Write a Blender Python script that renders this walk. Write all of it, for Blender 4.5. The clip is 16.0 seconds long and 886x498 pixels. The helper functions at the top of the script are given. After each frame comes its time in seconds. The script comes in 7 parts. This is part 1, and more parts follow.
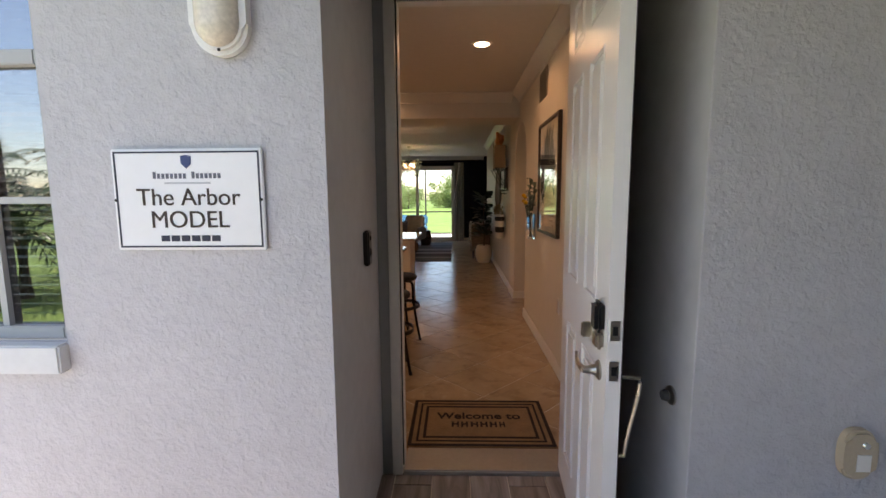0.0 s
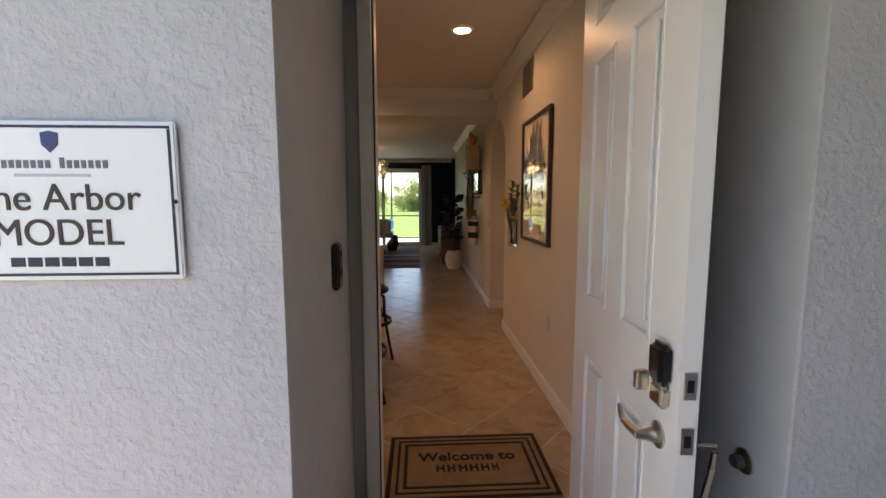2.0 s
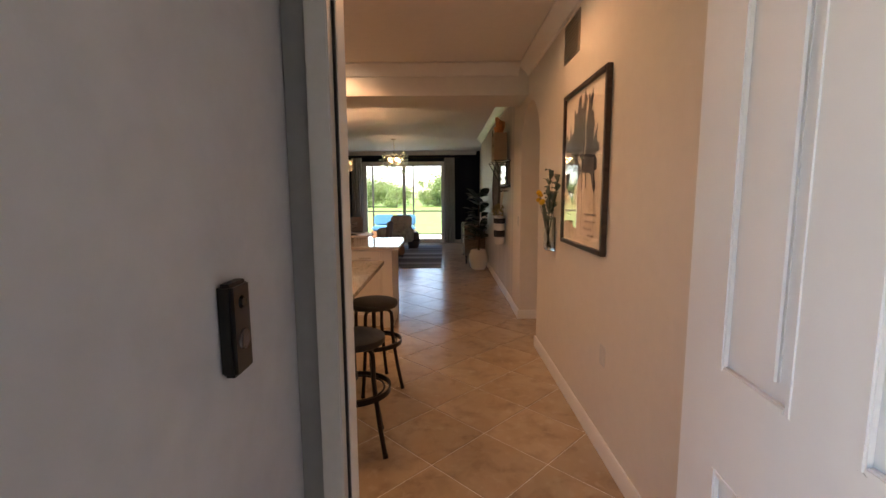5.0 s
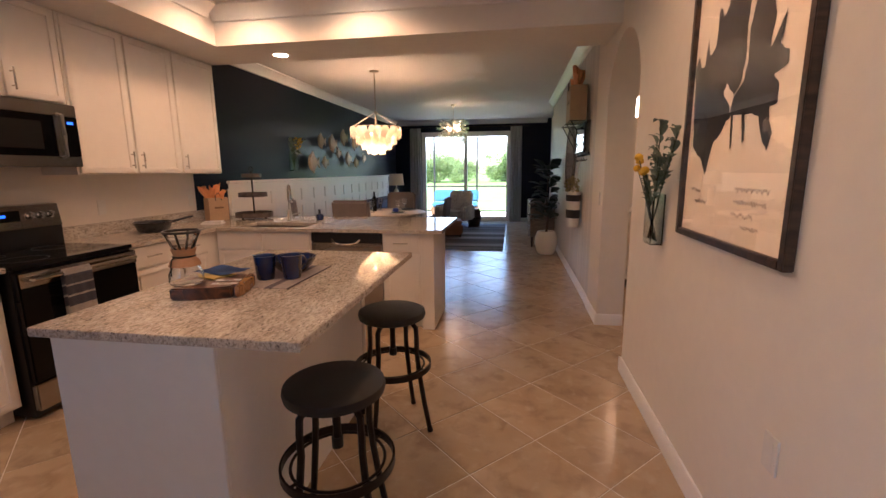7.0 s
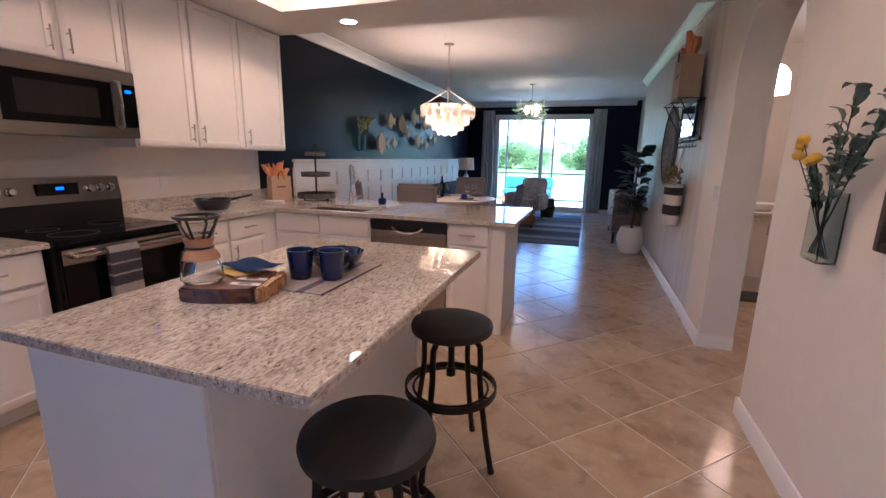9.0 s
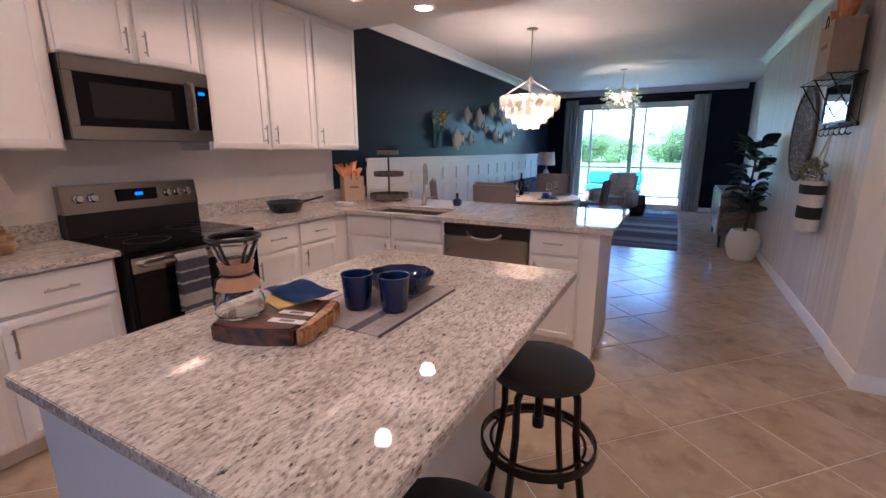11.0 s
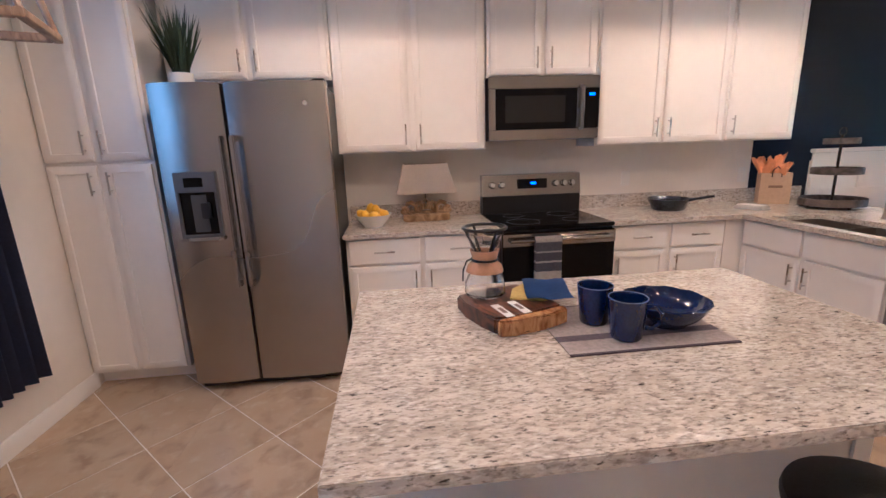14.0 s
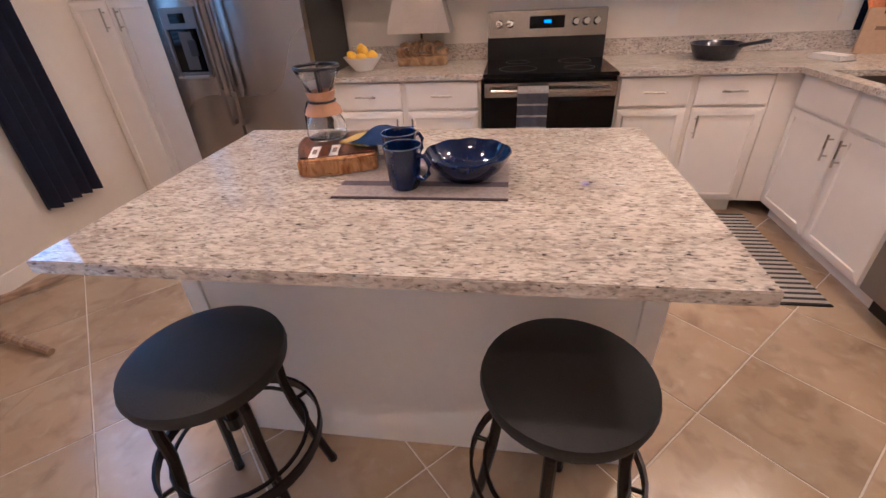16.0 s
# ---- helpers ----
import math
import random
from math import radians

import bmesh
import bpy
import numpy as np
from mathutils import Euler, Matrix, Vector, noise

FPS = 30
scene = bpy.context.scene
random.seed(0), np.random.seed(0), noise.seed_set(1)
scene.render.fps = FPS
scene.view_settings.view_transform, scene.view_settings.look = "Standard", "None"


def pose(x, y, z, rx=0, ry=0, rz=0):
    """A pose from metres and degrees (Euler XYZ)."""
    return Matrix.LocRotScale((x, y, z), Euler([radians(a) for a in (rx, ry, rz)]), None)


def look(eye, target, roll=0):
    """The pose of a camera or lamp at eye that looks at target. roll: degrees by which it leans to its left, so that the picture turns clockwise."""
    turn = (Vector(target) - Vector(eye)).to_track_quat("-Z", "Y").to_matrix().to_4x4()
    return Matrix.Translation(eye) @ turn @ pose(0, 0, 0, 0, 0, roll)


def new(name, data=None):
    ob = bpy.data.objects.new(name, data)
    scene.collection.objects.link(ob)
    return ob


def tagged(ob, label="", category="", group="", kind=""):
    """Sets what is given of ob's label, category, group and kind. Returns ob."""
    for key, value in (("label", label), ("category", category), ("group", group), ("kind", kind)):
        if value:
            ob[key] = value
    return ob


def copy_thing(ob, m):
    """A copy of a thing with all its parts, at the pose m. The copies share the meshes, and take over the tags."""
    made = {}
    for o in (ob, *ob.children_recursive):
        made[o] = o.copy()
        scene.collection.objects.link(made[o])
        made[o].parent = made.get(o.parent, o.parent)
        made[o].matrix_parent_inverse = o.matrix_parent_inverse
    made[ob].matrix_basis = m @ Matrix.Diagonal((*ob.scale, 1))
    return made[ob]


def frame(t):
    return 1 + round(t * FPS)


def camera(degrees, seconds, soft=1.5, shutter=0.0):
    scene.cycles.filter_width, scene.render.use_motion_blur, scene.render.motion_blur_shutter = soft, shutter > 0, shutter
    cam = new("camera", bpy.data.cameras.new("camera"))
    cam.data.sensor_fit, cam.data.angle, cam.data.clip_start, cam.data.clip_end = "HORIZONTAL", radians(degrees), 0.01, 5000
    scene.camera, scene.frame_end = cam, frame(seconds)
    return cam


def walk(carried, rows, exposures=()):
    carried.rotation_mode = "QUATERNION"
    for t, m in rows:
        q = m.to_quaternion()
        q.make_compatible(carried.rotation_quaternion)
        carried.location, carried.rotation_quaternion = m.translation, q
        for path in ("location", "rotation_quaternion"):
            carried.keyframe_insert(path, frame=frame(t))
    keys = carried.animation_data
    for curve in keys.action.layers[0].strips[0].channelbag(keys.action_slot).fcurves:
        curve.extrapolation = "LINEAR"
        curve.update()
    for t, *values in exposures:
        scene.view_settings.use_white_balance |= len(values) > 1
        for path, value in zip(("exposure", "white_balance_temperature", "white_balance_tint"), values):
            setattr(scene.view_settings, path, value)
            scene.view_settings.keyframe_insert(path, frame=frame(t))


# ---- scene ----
# camera and its walk
cam = camera(91.3, 16.0)
PATH = [
    (0, (1.077, 1.422, 1.438), (1.02, 3.407, 1.2), -0.4),
    (0.5, (1.015, 1.527, 1.441), (0.925, 3.512, 1.209), -0.0),
    (1, (0.926, 1.644, 1.458), (0.916, 3.632, 1.243), 0.1),
    (1.5, (0.906, 1.716, 1.437), (1.007, 3.702, 1.23), 0.2),
    (2, (0.97, 1.841, 1.436), (1.078, 3.825, 1.214), -0.1),
    (2.5, (1.073, 1.972, 1.441), (1.171, 3.957, 1.225), 0.1),
    (3, (1.107, 2.066, 1.431), (1.163, 4.054, 1.218), 0.1),
    (3.5, (1.081, 2.181, 1.451), (1.119, 4.17, 1.245), 0.2),
    (4, (1.035, 2.259, 1.455), (1.076, 4.248, 1.252), -0.2),
    (4.2, (1.034, 2.292, 1.452), (1.069, 4.281, 1.244), -0.3),
    (6.3, (1.095, 3.224, 1.406), (1.019, 5.191, 1.049), 0.3),
    (6.5, (1.11, 3.316, 1.402), (1.016, 5.278, 1.029), 0.4),
    (7, (1.135, 3.57, 1.385), (0.822, 5.513, 1.031), -0.5),
    (7.5, (1.149, 3.648, 1.383), (0.778, 5.578, 1.008), -0.6),
    (8, (1.065, 3.718, 1.362), (0.646, 5.634, 0.968), -0.8),
    (8.5, (1.017, 3.867, 1.352), (0.49, 5.757, 0.962), -0.6),
    (8.7, (1.024, 3.927, 1.36), (0.47, 5.806, 0.957), 0.3),
    (10.8, (0.846, 4.34, 1.367), (-0.062, 6.066, 0.923), -0.7),
    (11, (0.857, 4.335, 1.378), (-0.058, 6.057, 0.933), -0.1),
    (11.5, (0.914, 4.332, 1.37), (-0.248, 5.898, 0.925), -0.7),
    (12, (0.937, 4.39, 1.359), (-0.47, 5.739, 0.912), -0.5),
    (12.5, (0.96, 4.504, 1.371), (-0.688, 5.541, 0.913), -0.6),
    (13, (1.017, 4.572, 1.385), (-0.79, 5.293, 0.919), -0.8),
    (13.5, (1.101, 4.655, 1.397), (-0.789, 5.126, 0.943), -0.4),
    (14, (1.119, 4.772, 1.397), (-0.818, 4.986, 0.944), -1.9),
    (14.5, (1.112, 4.959, 1.392), (-0.788, 5.091, 0.782), -0.8),
    (15, (1.2, 5.2, 1.351), (-0.619, 5.131, 0.523), -1.8),
    (15.5, (1.22, 5.373, 1.317), (-0.517, 5.265, 0.331), -2.4),
    (16, (1.159, 5.586, 1.346), (-0.528, 5.304, 0.31), -3.1),
]
EXPOSURES = [(0.0, 1.6, 7400, 18), (1.2, 1.68, 7400, 18), (2.4, 1.63, 7400, 18), (4.2, 1.95, 7400, 18), (6.3, 2.58, 6350, 21), (7.0, 2.6, 5950, 19), (8.0, 2.8, 5100, 16), (11.0, 2.93, 4450, 14), (12.0, 2.9, 4500, 11), (12.5, 2.88, 5100, 14), (13.0, 3.3, 4850, 12), (14.0, 3.35, 4400, 8), (14.6, 3.27, 4400, 8), (16.0, 3.38, 4550, 11)]
walk(cam, [(t, look(eye, target, roll)) for t, eye, target, roll in PATH], EXPOSURES)

# world, sun and lamps
world = bpy.data.worlds.new("world")
scene.world = world
world.use_nodes = True
wn = world.node_tree.nodes
sky = wn.new("ShaderNodeTexSky")
sky.sky_type = "NISHITA"
sky.sun_disc = False
sky.dust_density, sky.ozone_density = 0.4, 2.5
sky.sun_elevation, sky.sun_rotation = radians(70), radians(-160)
world.node_tree.links.new(sky.outputs[0], wn["Background"].inputs[0])
wn["Background"].inputs[1].default_value = 0.15
sun_data = bpy.data.lights.new("sun", "SUN")
sun_data.energy, sun_data.angle, sun_data.color = 5.0, radians(0.5), (1.0, 0.95, 0.88)
sun_lamp = new("sun", sun_data)
sun_lamp.matrix_world = look((0, 0, 20), (-math.sin(radians(-160)) * 7.28, -math.cos(radians(-160)) * 7.28, 0))

WARM = (1.0, 0.505, 0.225)


def lamp(kind, place, watts, size=0.1, color=WARM, target=None, spot=160):
    d = bpy.data.lights.new("lamp", kind)
    d.energy, d.color = watts, color
    if kind == "AREA":
        d.shape, d.size = "DISK", size
    else:
        d.shadow_soft_size = size
    if kind == "SPOT":
        d.spot_size, d.spot_blend = radians(spot), 0.4
    o = new("lamp", d)
    o.matrix_world = look(place, target or (place[0], place[1], place[2] - 1))
    return o


CANS_HIGH = [(1.31, 5.32), (-0.05, 6.80), (-1.00, 6.80), (-0.05, 4.55), (-1.00, 4.55)]
CAN_LOW = (-0.97, 7.47)
for cx, cy in CANS_HIGH:
    lamp("SPOT", (cx, cy, 2.70), 3.4, 0.06)
lamp("SPOT", (CAN_LOW[0], CAN_LOW[1], 2.41), 1.8, 0.06)
lamp("POINT", (-0.77, 9.6, 1.80), 4.2, 0.06, (1.0, 0.61, 0.36))
lamp("POINT", (-0.12, 12.88, 2.24), 2.8, 0.06, (1.0, 0.61, 0.36))
lamp("POINT", (2.6, 9.0, 1.90), 2.0, 0.05)

# bluish area lamp added in the nook window's opening, standing in for daylight
nook = bpy.data.lights.new("window_daylight", "AREA")
nook.shape, nook.size, nook.size_y, nook.energy, nook.color = "RECTANGLE", 0.62, 1.30, 0.6, (0.40, 0.68, 1.0)
nook_lamp = new("window_daylight", nook)
nook_lamp.matrix_world = look((-0.50, 2.905, 1.68), (-0.50, 6.0, 1.2))

# materials


def mat(name, color, rough=0.5, metal=0.0, grain=0.06, scale=8.0, bump=0.0, bump_scale=60.0, spec=0.5, color2=None, stretch=(1, 1, 1), coat=0.0):
    """A surface whose colour and roughness wander at two scales, with a fine relief."""
    m = bpy.data.materials.new(name)
    m.use_nodes = True
    n, k = m.node_tree.nodes, m.node_tree.links
    b = n["Principled BSDF"]
    tc, mp = n.new("ShaderNodeTexCoord"), n.new("ShaderNodeMapping")
    mp.inputs["Scale"].default_value = stretch
    k.new(tc.outputs["Object"], mp.inputs["Vector"])
    big, fine = n.new("ShaderNodeTexNoise"), n.new("ShaderNodeTexNoise")
    big.inputs["Scale"].default_value, fine.inputs["Scale"].default_value = scale * 0.3, scale * 5
    fine.inputs["Detail"].default_value = 4
    for t in (big, fine):
        k.new(mp.outputs[0], t.inputs["Vector"])
    add = n.new("ShaderNodeMath")
    add.operation = "ADD"
    k.new(big.outputs[0], add.inputs[0])
    k.new(fine.outputs[0], add.inputs[1])
    ramp = n.new("ShaderNodeMapRange")
    ramp.inputs["From Min"].default_value, ramp.inputs["From Max"].default_value = 0.65, 1.35
    k.new(add.outputs[0], ramp.inputs["Value"])
    mix = n.new("ShaderNodeMix")
    mix.data_type = "RGBA"
    c2 = color2 or tuple(max(0, c * (1 - grain * 2)) for c in color)
    mix.inputs["A"].default_value, mix.inputs["B"].default_value = (*c2, 1), (*(min(1, c * (1 + (grain if not color2 else 0))) for c in color), 1)
    k.new(ramp.outputs[0], mix.inputs["Factor"])
    k.new(mix.outputs["Result"], b.inputs["Base Color"])
    rr = n.new("ShaderNodeMapRange")
    rr.inputs["To Min"].default_value, rr.inputs["To Max"].default_value = max(0.02, rough - 0.06), min(1, rough + 0.06)
    k.new(big.outputs[0], rr.inputs["Value"])
    k.new(rr.outputs[0], b.inputs["Roughness"])
    b.inputs["Metallic"].default_value = metal
    b.inputs["Specular IOR Level"].default_value = spec
    b.inputs["Coat Weight"].default_value = coat
    if bump:
        bt, bp = n.new("ShaderNodeTexNoise"), n.new("ShaderNodeBump")
        bt.inputs["Scale"].default_value, bt.inputs["Detail"].default_value = bump_scale, 3
        bp.inputs["Strength"].default_value, bp.inputs["Distance"].default_value = bump, 0.01
        k.new(mp.outputs[0], bt.inputs["Vector"])
        k.new(bt.outputs[0], bp.inputs["Height"])
        k.new(bp.outputs[0], b.inputs["Normal"])
    return m


def glow(name, color, strength):
    m = bpy.data.materials.new(name)
    m.use_nodes = True
    b = m.node_tree.nodes["Principled BSDF"]
    b.inputs["Base Color"].default_value = (*color, 1)
    b.inputs["Emission Color"].default_value = (*color, 1)
    b.inputs["Emission Strength"].default_value = strength
    return m


def glass(name, color=(1, 1, 1), rough=0.0, ior=1.45):
    m = bpy.data.materials.new(name)
    m.use_nodes = True
    b = m.node_tree.nodes["Principled BSDF"]
    b.inputs["Base Color"].default_value = (*color, 1)
    b.inputs["Transmission Weight"].default_value = 1.0
    b.inputs["Roughness"].default_value = rough
    b.inputs["IOR"].default_value = ior
    return m


def stucco_mat():
    m = mat("stucco", (0.52, 0.51, 0.535), 0.85, grain=0.05, scale=5)
    n, k = m.node_tree.nodes, m.node_tree.links
    b = n["Principled BSDF"]
    tc, vo, no, bp = n.new("ShaderNodeTexCoord"), n.new("ShaderNodeTexVoronoi"), n.new("ShaderNodeTexNoise"), n.new("ShaderNodeBump")
    no.inputs["Scale"].default_value, no.inputs["Detail"].default_value, no.inputs["Distortion"].default_value = 66, 3, 0.0
    vo.feature, vo.inputs["Scale"].default_value = "SMOOTH_F1", 60
    k.new(tc.outputs["Object"], no.inputs["Vector"])
    k.new(tc.outputs["Object"], vo.inputs["Vector"])
    mr = n.new("ShaderNodeMapRange")
    mr.inputs["From Min"].default_value, mr.inputs["From Max"].default_value = 0.40, 0.74
    k.new(no.outputs[0], mr.inputs["Value"])
    ad = n.new("ShaderNodeMath")
    ad.operation = "MULTIPLY_ADD"
    ad.inputs[1].default_value = 0.35
    k.new(vo.outputs["Distance"], ad.inputs[0])
    k.new(mr.outputs[0], ad.inputs[2])
    bp.inputs["Strength"].default_value, bp.inputs["Distance"].default_value = 0.38, 0.006
    k.new(ad.outputs[0], bp.inputs["Height"])
    k.new(bp.outputs[0], b.inputs["Normal"])
    return m


def granite_mat():
    m = bpy.data.materials.new("granite")
    m.use_nodes = True
    n, k = m.node_tree.nodes, m.node_tree.links
    b = n["Principled BSDF"]
    tc, mp = n.new("ShaderNodeTexCoord"), n.new("ShaderNodeMapping")
    mp.inputs["Scale"].default_value = (1.5, 0.58, 1.2)
    mp.inputs["Rotation"].default_value = (0, 0, radians(12))
    k.new(tc.outputs["Object"], mp.inputs["Vector"])
    last = None
    for scale, lo, hi, col, detail in ((14, 0.36, 0.66, (0.47, 0.405, 0.335), 8), (62, 0.485, 0.65, (0.335, 0.288, 0.242), 8), (118, 0.52, 0.68, (0.22, 0.185, 0.155), 4), (84, 0.61, 0.68, (0.05, 0.042, 0.038), 6), (92, 0.54, 0.70, (0.70, 0.65, 0.58), 5)):
        no, mr, mx = n.new("ShaderNodeTexNoise"), n.new("ShaderNodeMapRange"), n.new("ShaderNodeMix")
        no.inputs["Scale"].default_value, no.inputs["Detail"].default_value = scale, detail
        no.noise_dimensions = "4D"
        no.inputs["W"].default_value = scale * 0.37
        k.new(mp.outputs[0], no.inputs["Vector"])
        mr.inputs["From Min"].default_value, mr.inputs["From Max"].default_value = lo, hi
        k.new(no.outputs[0], mr.inputs["Value"])
        mx.data_type = "RGBA"
        k.new(mr.outputs[0], mx.inputs["Factor"])
        if last:
            k.new(last, mx.inputs["A"])
        else:
            mx.inputs["A"].default_value = (0.63, 0.565, 0.49, 1)
        mx.inputs["B"].default_value = (*col, 1)
        last = mx.outputs["Result"]
    k.new(last, b.inputs["Base Color"])
    b.inputs["Roughness"].default_value = 0.03
    b.inputs["Specular IOR Level"].default_value = 0.5
    return m


def tile_mat():
    """Beige travertine-look porcelain; each tile takes its own tone and vein pattern."""
    m = bpy.data.materials.new("floor_tile")
    m.use_nodes = True
    n, k = m.node_tree.nodes, m.node_tree.links
    b = n["Principled BSDF"]
    geo, inf = n.new("ShaderNodeNewGeometry"), n.new("ShaderNodeObjectInfo")
    isl = n.new("ShaderNodeMath")
    isl.operation = "ADD"
    k.new(inf.outputs["Random"], isl.inputs[0])
    k.new(geo.outputs["Random Per Island"], isl.inputs[1])
    w = n.new("ShaderNodeMath")
    w.operation = "MULTIPLY"
    w.inputs[1].default_value = 40
    k.new(isl.outputs[0], w.inputs[0])
    last = None
    for scale, lo, hi, col, det, amt in ((2.6, 0.40, 0.66, (0.41, 0.288, 0.175), 6, 1.0), (7.5, 0.50, 0.72, (0.27, 0.185, 0.12), 8, 0.75), (16, 0.55, 0.75, (0.55, 0.44, 0.31), 5, 0.6)):
        no, mr, mx = n.new("ShaderNodeTexNoise"), n.new("ShaderNodeMapRange"), n.new("ShaderNodeMix")
        no.noise_dimensions = "4D"
        no.inputs["Scale"].default_value, no.inputs["Detail"].default_value, no.inputs["Distortion"].default_value = scale, det, 0.5
        k.new(geo.outputs["Position"], no.inputs["Vector"])
        k.new(w.outputs[0], no.inputs["W"])
        mr.inputs["From Min"].default_value, mr.inputs["From Max"].default_value = lo, hi
        mr.inputs["To Max"].default_value = amt
        k.new(no.outputs[0], mr.inputs["Value"])
        mx.data_type = "RGBA"
        k.new(mr.outputs[0], mx.inputs["Factor"])
        if last:
            k.new(last, mx.inputs["A"])
        else:
            mx.inputs["A"].default_value = (0.49, 0.368, 0.242, 1)
        mx.inputs["B"].default_value = (*col, 1)
        last = mx.outputs["Result"]
    hs = n.new("ShaderNodeHueSaturation")
    vr = n.new("ShaderNodeMapRange")
    vr.inputs["To Min"].default_value, vr.inputs["To Max"].default_value = 0.90, 1.08
    k.new(inf.outputs["Random"], vr.inputs["Value"])
    k.new(vr.outputs[0], hs.inputs["Value"])
    k.new(last, hs.inputs["Color"])
    k.new(hs.outputs[0], b.inputs["Base Color"])
    b.inputs["Roughness"].default_value = 0.2
    b.inputs["Specular IOR Level"].default_value = 0.75
    return m


def steel_mat(name="brushed_steel", color=(0.37, 0.335, 0.30), rough=0.27, stretch=(120, 120, 1.5)):
    m = mat(name, color, rough, 1.0, grain=0.03, scale=1.5)
    n, k = m.node_tree.nodes, m.node_tree.links
    b = n["Principled BSDF"]
    tc, mp, no, bp = n.new("ShaderNodeTexCoord"), n.new("ShaderNodeMapping"), n.new("ShaderNodeTexNoise"), n.new("ShaderNodeBump")
    mp.inputs["Scale"].default_value = stretch
    no.inputs["Scale"].default_value = 4
    k.new(tc.outputs["Object"], mp.inputs["Vector"])
    k.new(mp.outputs[0], no.inputs["Vector"])
    bp.inputs["Strength"].default_value, bp.inputs["Distance"].default_value = 0.06, 0.002
    k.new(no.outputs[0], bp.inputs["Height"])
    k.new(bp.outputs[0], b.inputs["Normal"])
    return m


def stripe_mat(name, axis, bands, rough=0.9, bump=0.3, bump_scale=220):
    """Woven cloth with bands of colour along one axis of the object (0 to 1 of its box)."""
    m = mat(name, (0.5, 0.5, 0.5), rough, bump=bump, bump_scale=bump_scale)
    n, k = m.node_tree.nodes, m.node_tree.links
    b = n["Principled BSDF"]
    tc, sp, cr = n.new("ShaderNodeTexCoord"), n.new("ShaderNodeSeparateXYZ"), n.new("ShaderNodeValToRGB")
    k.new(tc.outputs["Generated"], sp.inputs[0])
    k.new(sp.outputs[axis], cr.inputs[0])
    cr.color_ramp.interpolation = "CONSTANT"
    el = cr.color_ramp.elements
    el[0].position, el[0].color = bands[0][0], (*bands[0][1], 1)
    el[1].position, el[1].color = bands[1][0], (*bands[1][1], 1)
    for pos, col in bands[2:]:
        e = el.new(pos)
        e.color = (*col, 1)
    no, mx = n.new("ShaderNodeTexNoise"), n.new("ShaderNodeMix")
    no.inputs["Scale"].default_value = 90
    mx.data_type, mx.blend_type = "RGBA", "OVERLAY"
    mx.inputs["Factor"].default_value = 0.35
    k.new(tc.outputs["Object"], no.inputs["Vector"])
    k.new(cr.outputs[0], mx.inputs["A"])
    k.new(no.outputs[0], mx.inputs["B"])
    k.new(mx.outputs["Result"], b.inputs["Base Color"])
    return m


def wood_mat(name, dark, light, rough=0.4, scale=(14, 2.2, 14), coat=0.0):
    m = mat(name, light, rough, coat=coat)
    n, k = m.node_tree.nodes, m.node_tree.links
    b = n["Principled BSDF"]
    tc, mp, no, wv, mx = n.new("ShaderNodeTexCoord"), n.new("ShaderNodeMapping"), n.new("ShaderNodeTexNoise"), n.new("ShaderNodeMapRange"), n.new("ShaderNodeMix")
    mp.inputs["Scale"].default_value = scale
    k.new(tc.outputs["Object"], mp.inputs["Vector"])
    no.inputs["Scale"].default_value, no.inputs["Detail"].default_value, no.inputs["Distortion"].default_value = 1.6, 8, 1.4
    k.new(mp.outputs[0], no.inputs["Vector"])
    wv.inputs["From Min"].default_value, wv.inputs["From Max"].default_value = 0.36, 0.64
    k.new(no.outputs[0], wv.inputs["Value"])
    mx.data_type = "RGBA"
    mx.inputs["A"].default_value, mx.inputs["B"].default_value = (*dark, 1), (*light, 1)
    k.new(wv.outputs[0], mx.inputs["Factor"])
    k.new(mx.outputs["Result"], b.inputs["Base Color"])
    return m


STUCCO = stucco_mat()
STUCCO_SMOOTH = mat("painted_concrete", (0.47, 0.465, 0.47), 0.75, grain=0.05, scale=3, bump=0.12, bump_scale=25)
WALL = mat("wall_paint", (0.74, 0.68, 0.60), 0.7, grain=0.02, scale=3, bump=0.05, bump_scale=120)
CEIL = mat("ceiling_paint", (0.74, 0.70, 0.65), 0.8, grain=0.02, scale=3, bump=0.15, bump_scale=90)
NAVY = mat("navy_paint", (0.0035, 0.0065, 0.020), 0.34, grain=0.06, scale=3, bump=0.05, bump_scale=120, spec=0.16)
TRIM = mat("trim_paint", (0.80, 0.77, 0.72), 0.4, grain=0.015, scale=4)
CABINET = mat("cabinet_paint", (0.84, 0.79, 0.73), 0.34, grain=0.015, scale=3)
DOORPAINT = mat("door_paint", (0.80, 0.78, 0.76), 0.32, grain=0.015, scale=3, bump=0.03, bump_scale=200)
SLATE = mat("frame_paint", (0.23, 0.235, 0.23), 0.5, grain=0.05, scale=4)
GRANITE = granite_mat()
TILE = tile_mat()
GROUT = mat("grout", (0.70, 0.62, 0.52), 0.8, grain=0.08, scale=12)
STEEL = steel_mat()
STEEL_H = steel_mat("brushed_steel_band", (0.38, 0.35, 0.32), 0.2, (1.5, 120, 120))
NICKEL = mat("nickel", (0.52, 0.48, 0.43), 0.28, 1.0, grain=0.03)
CHROME = mat("chrome", (0.75, 0.74, 0.72), 0.10, 1.0, grain=0.01)
BLACK_GLASS = mat("black_glass", (0.004, 0.004, 0.0045), 0.06, grain=0.02, spec=0.18)
BLACK = mat("black_plastic", (0.006, 0.006, 0.0065), 0.35, grain=0.1, scale=10)
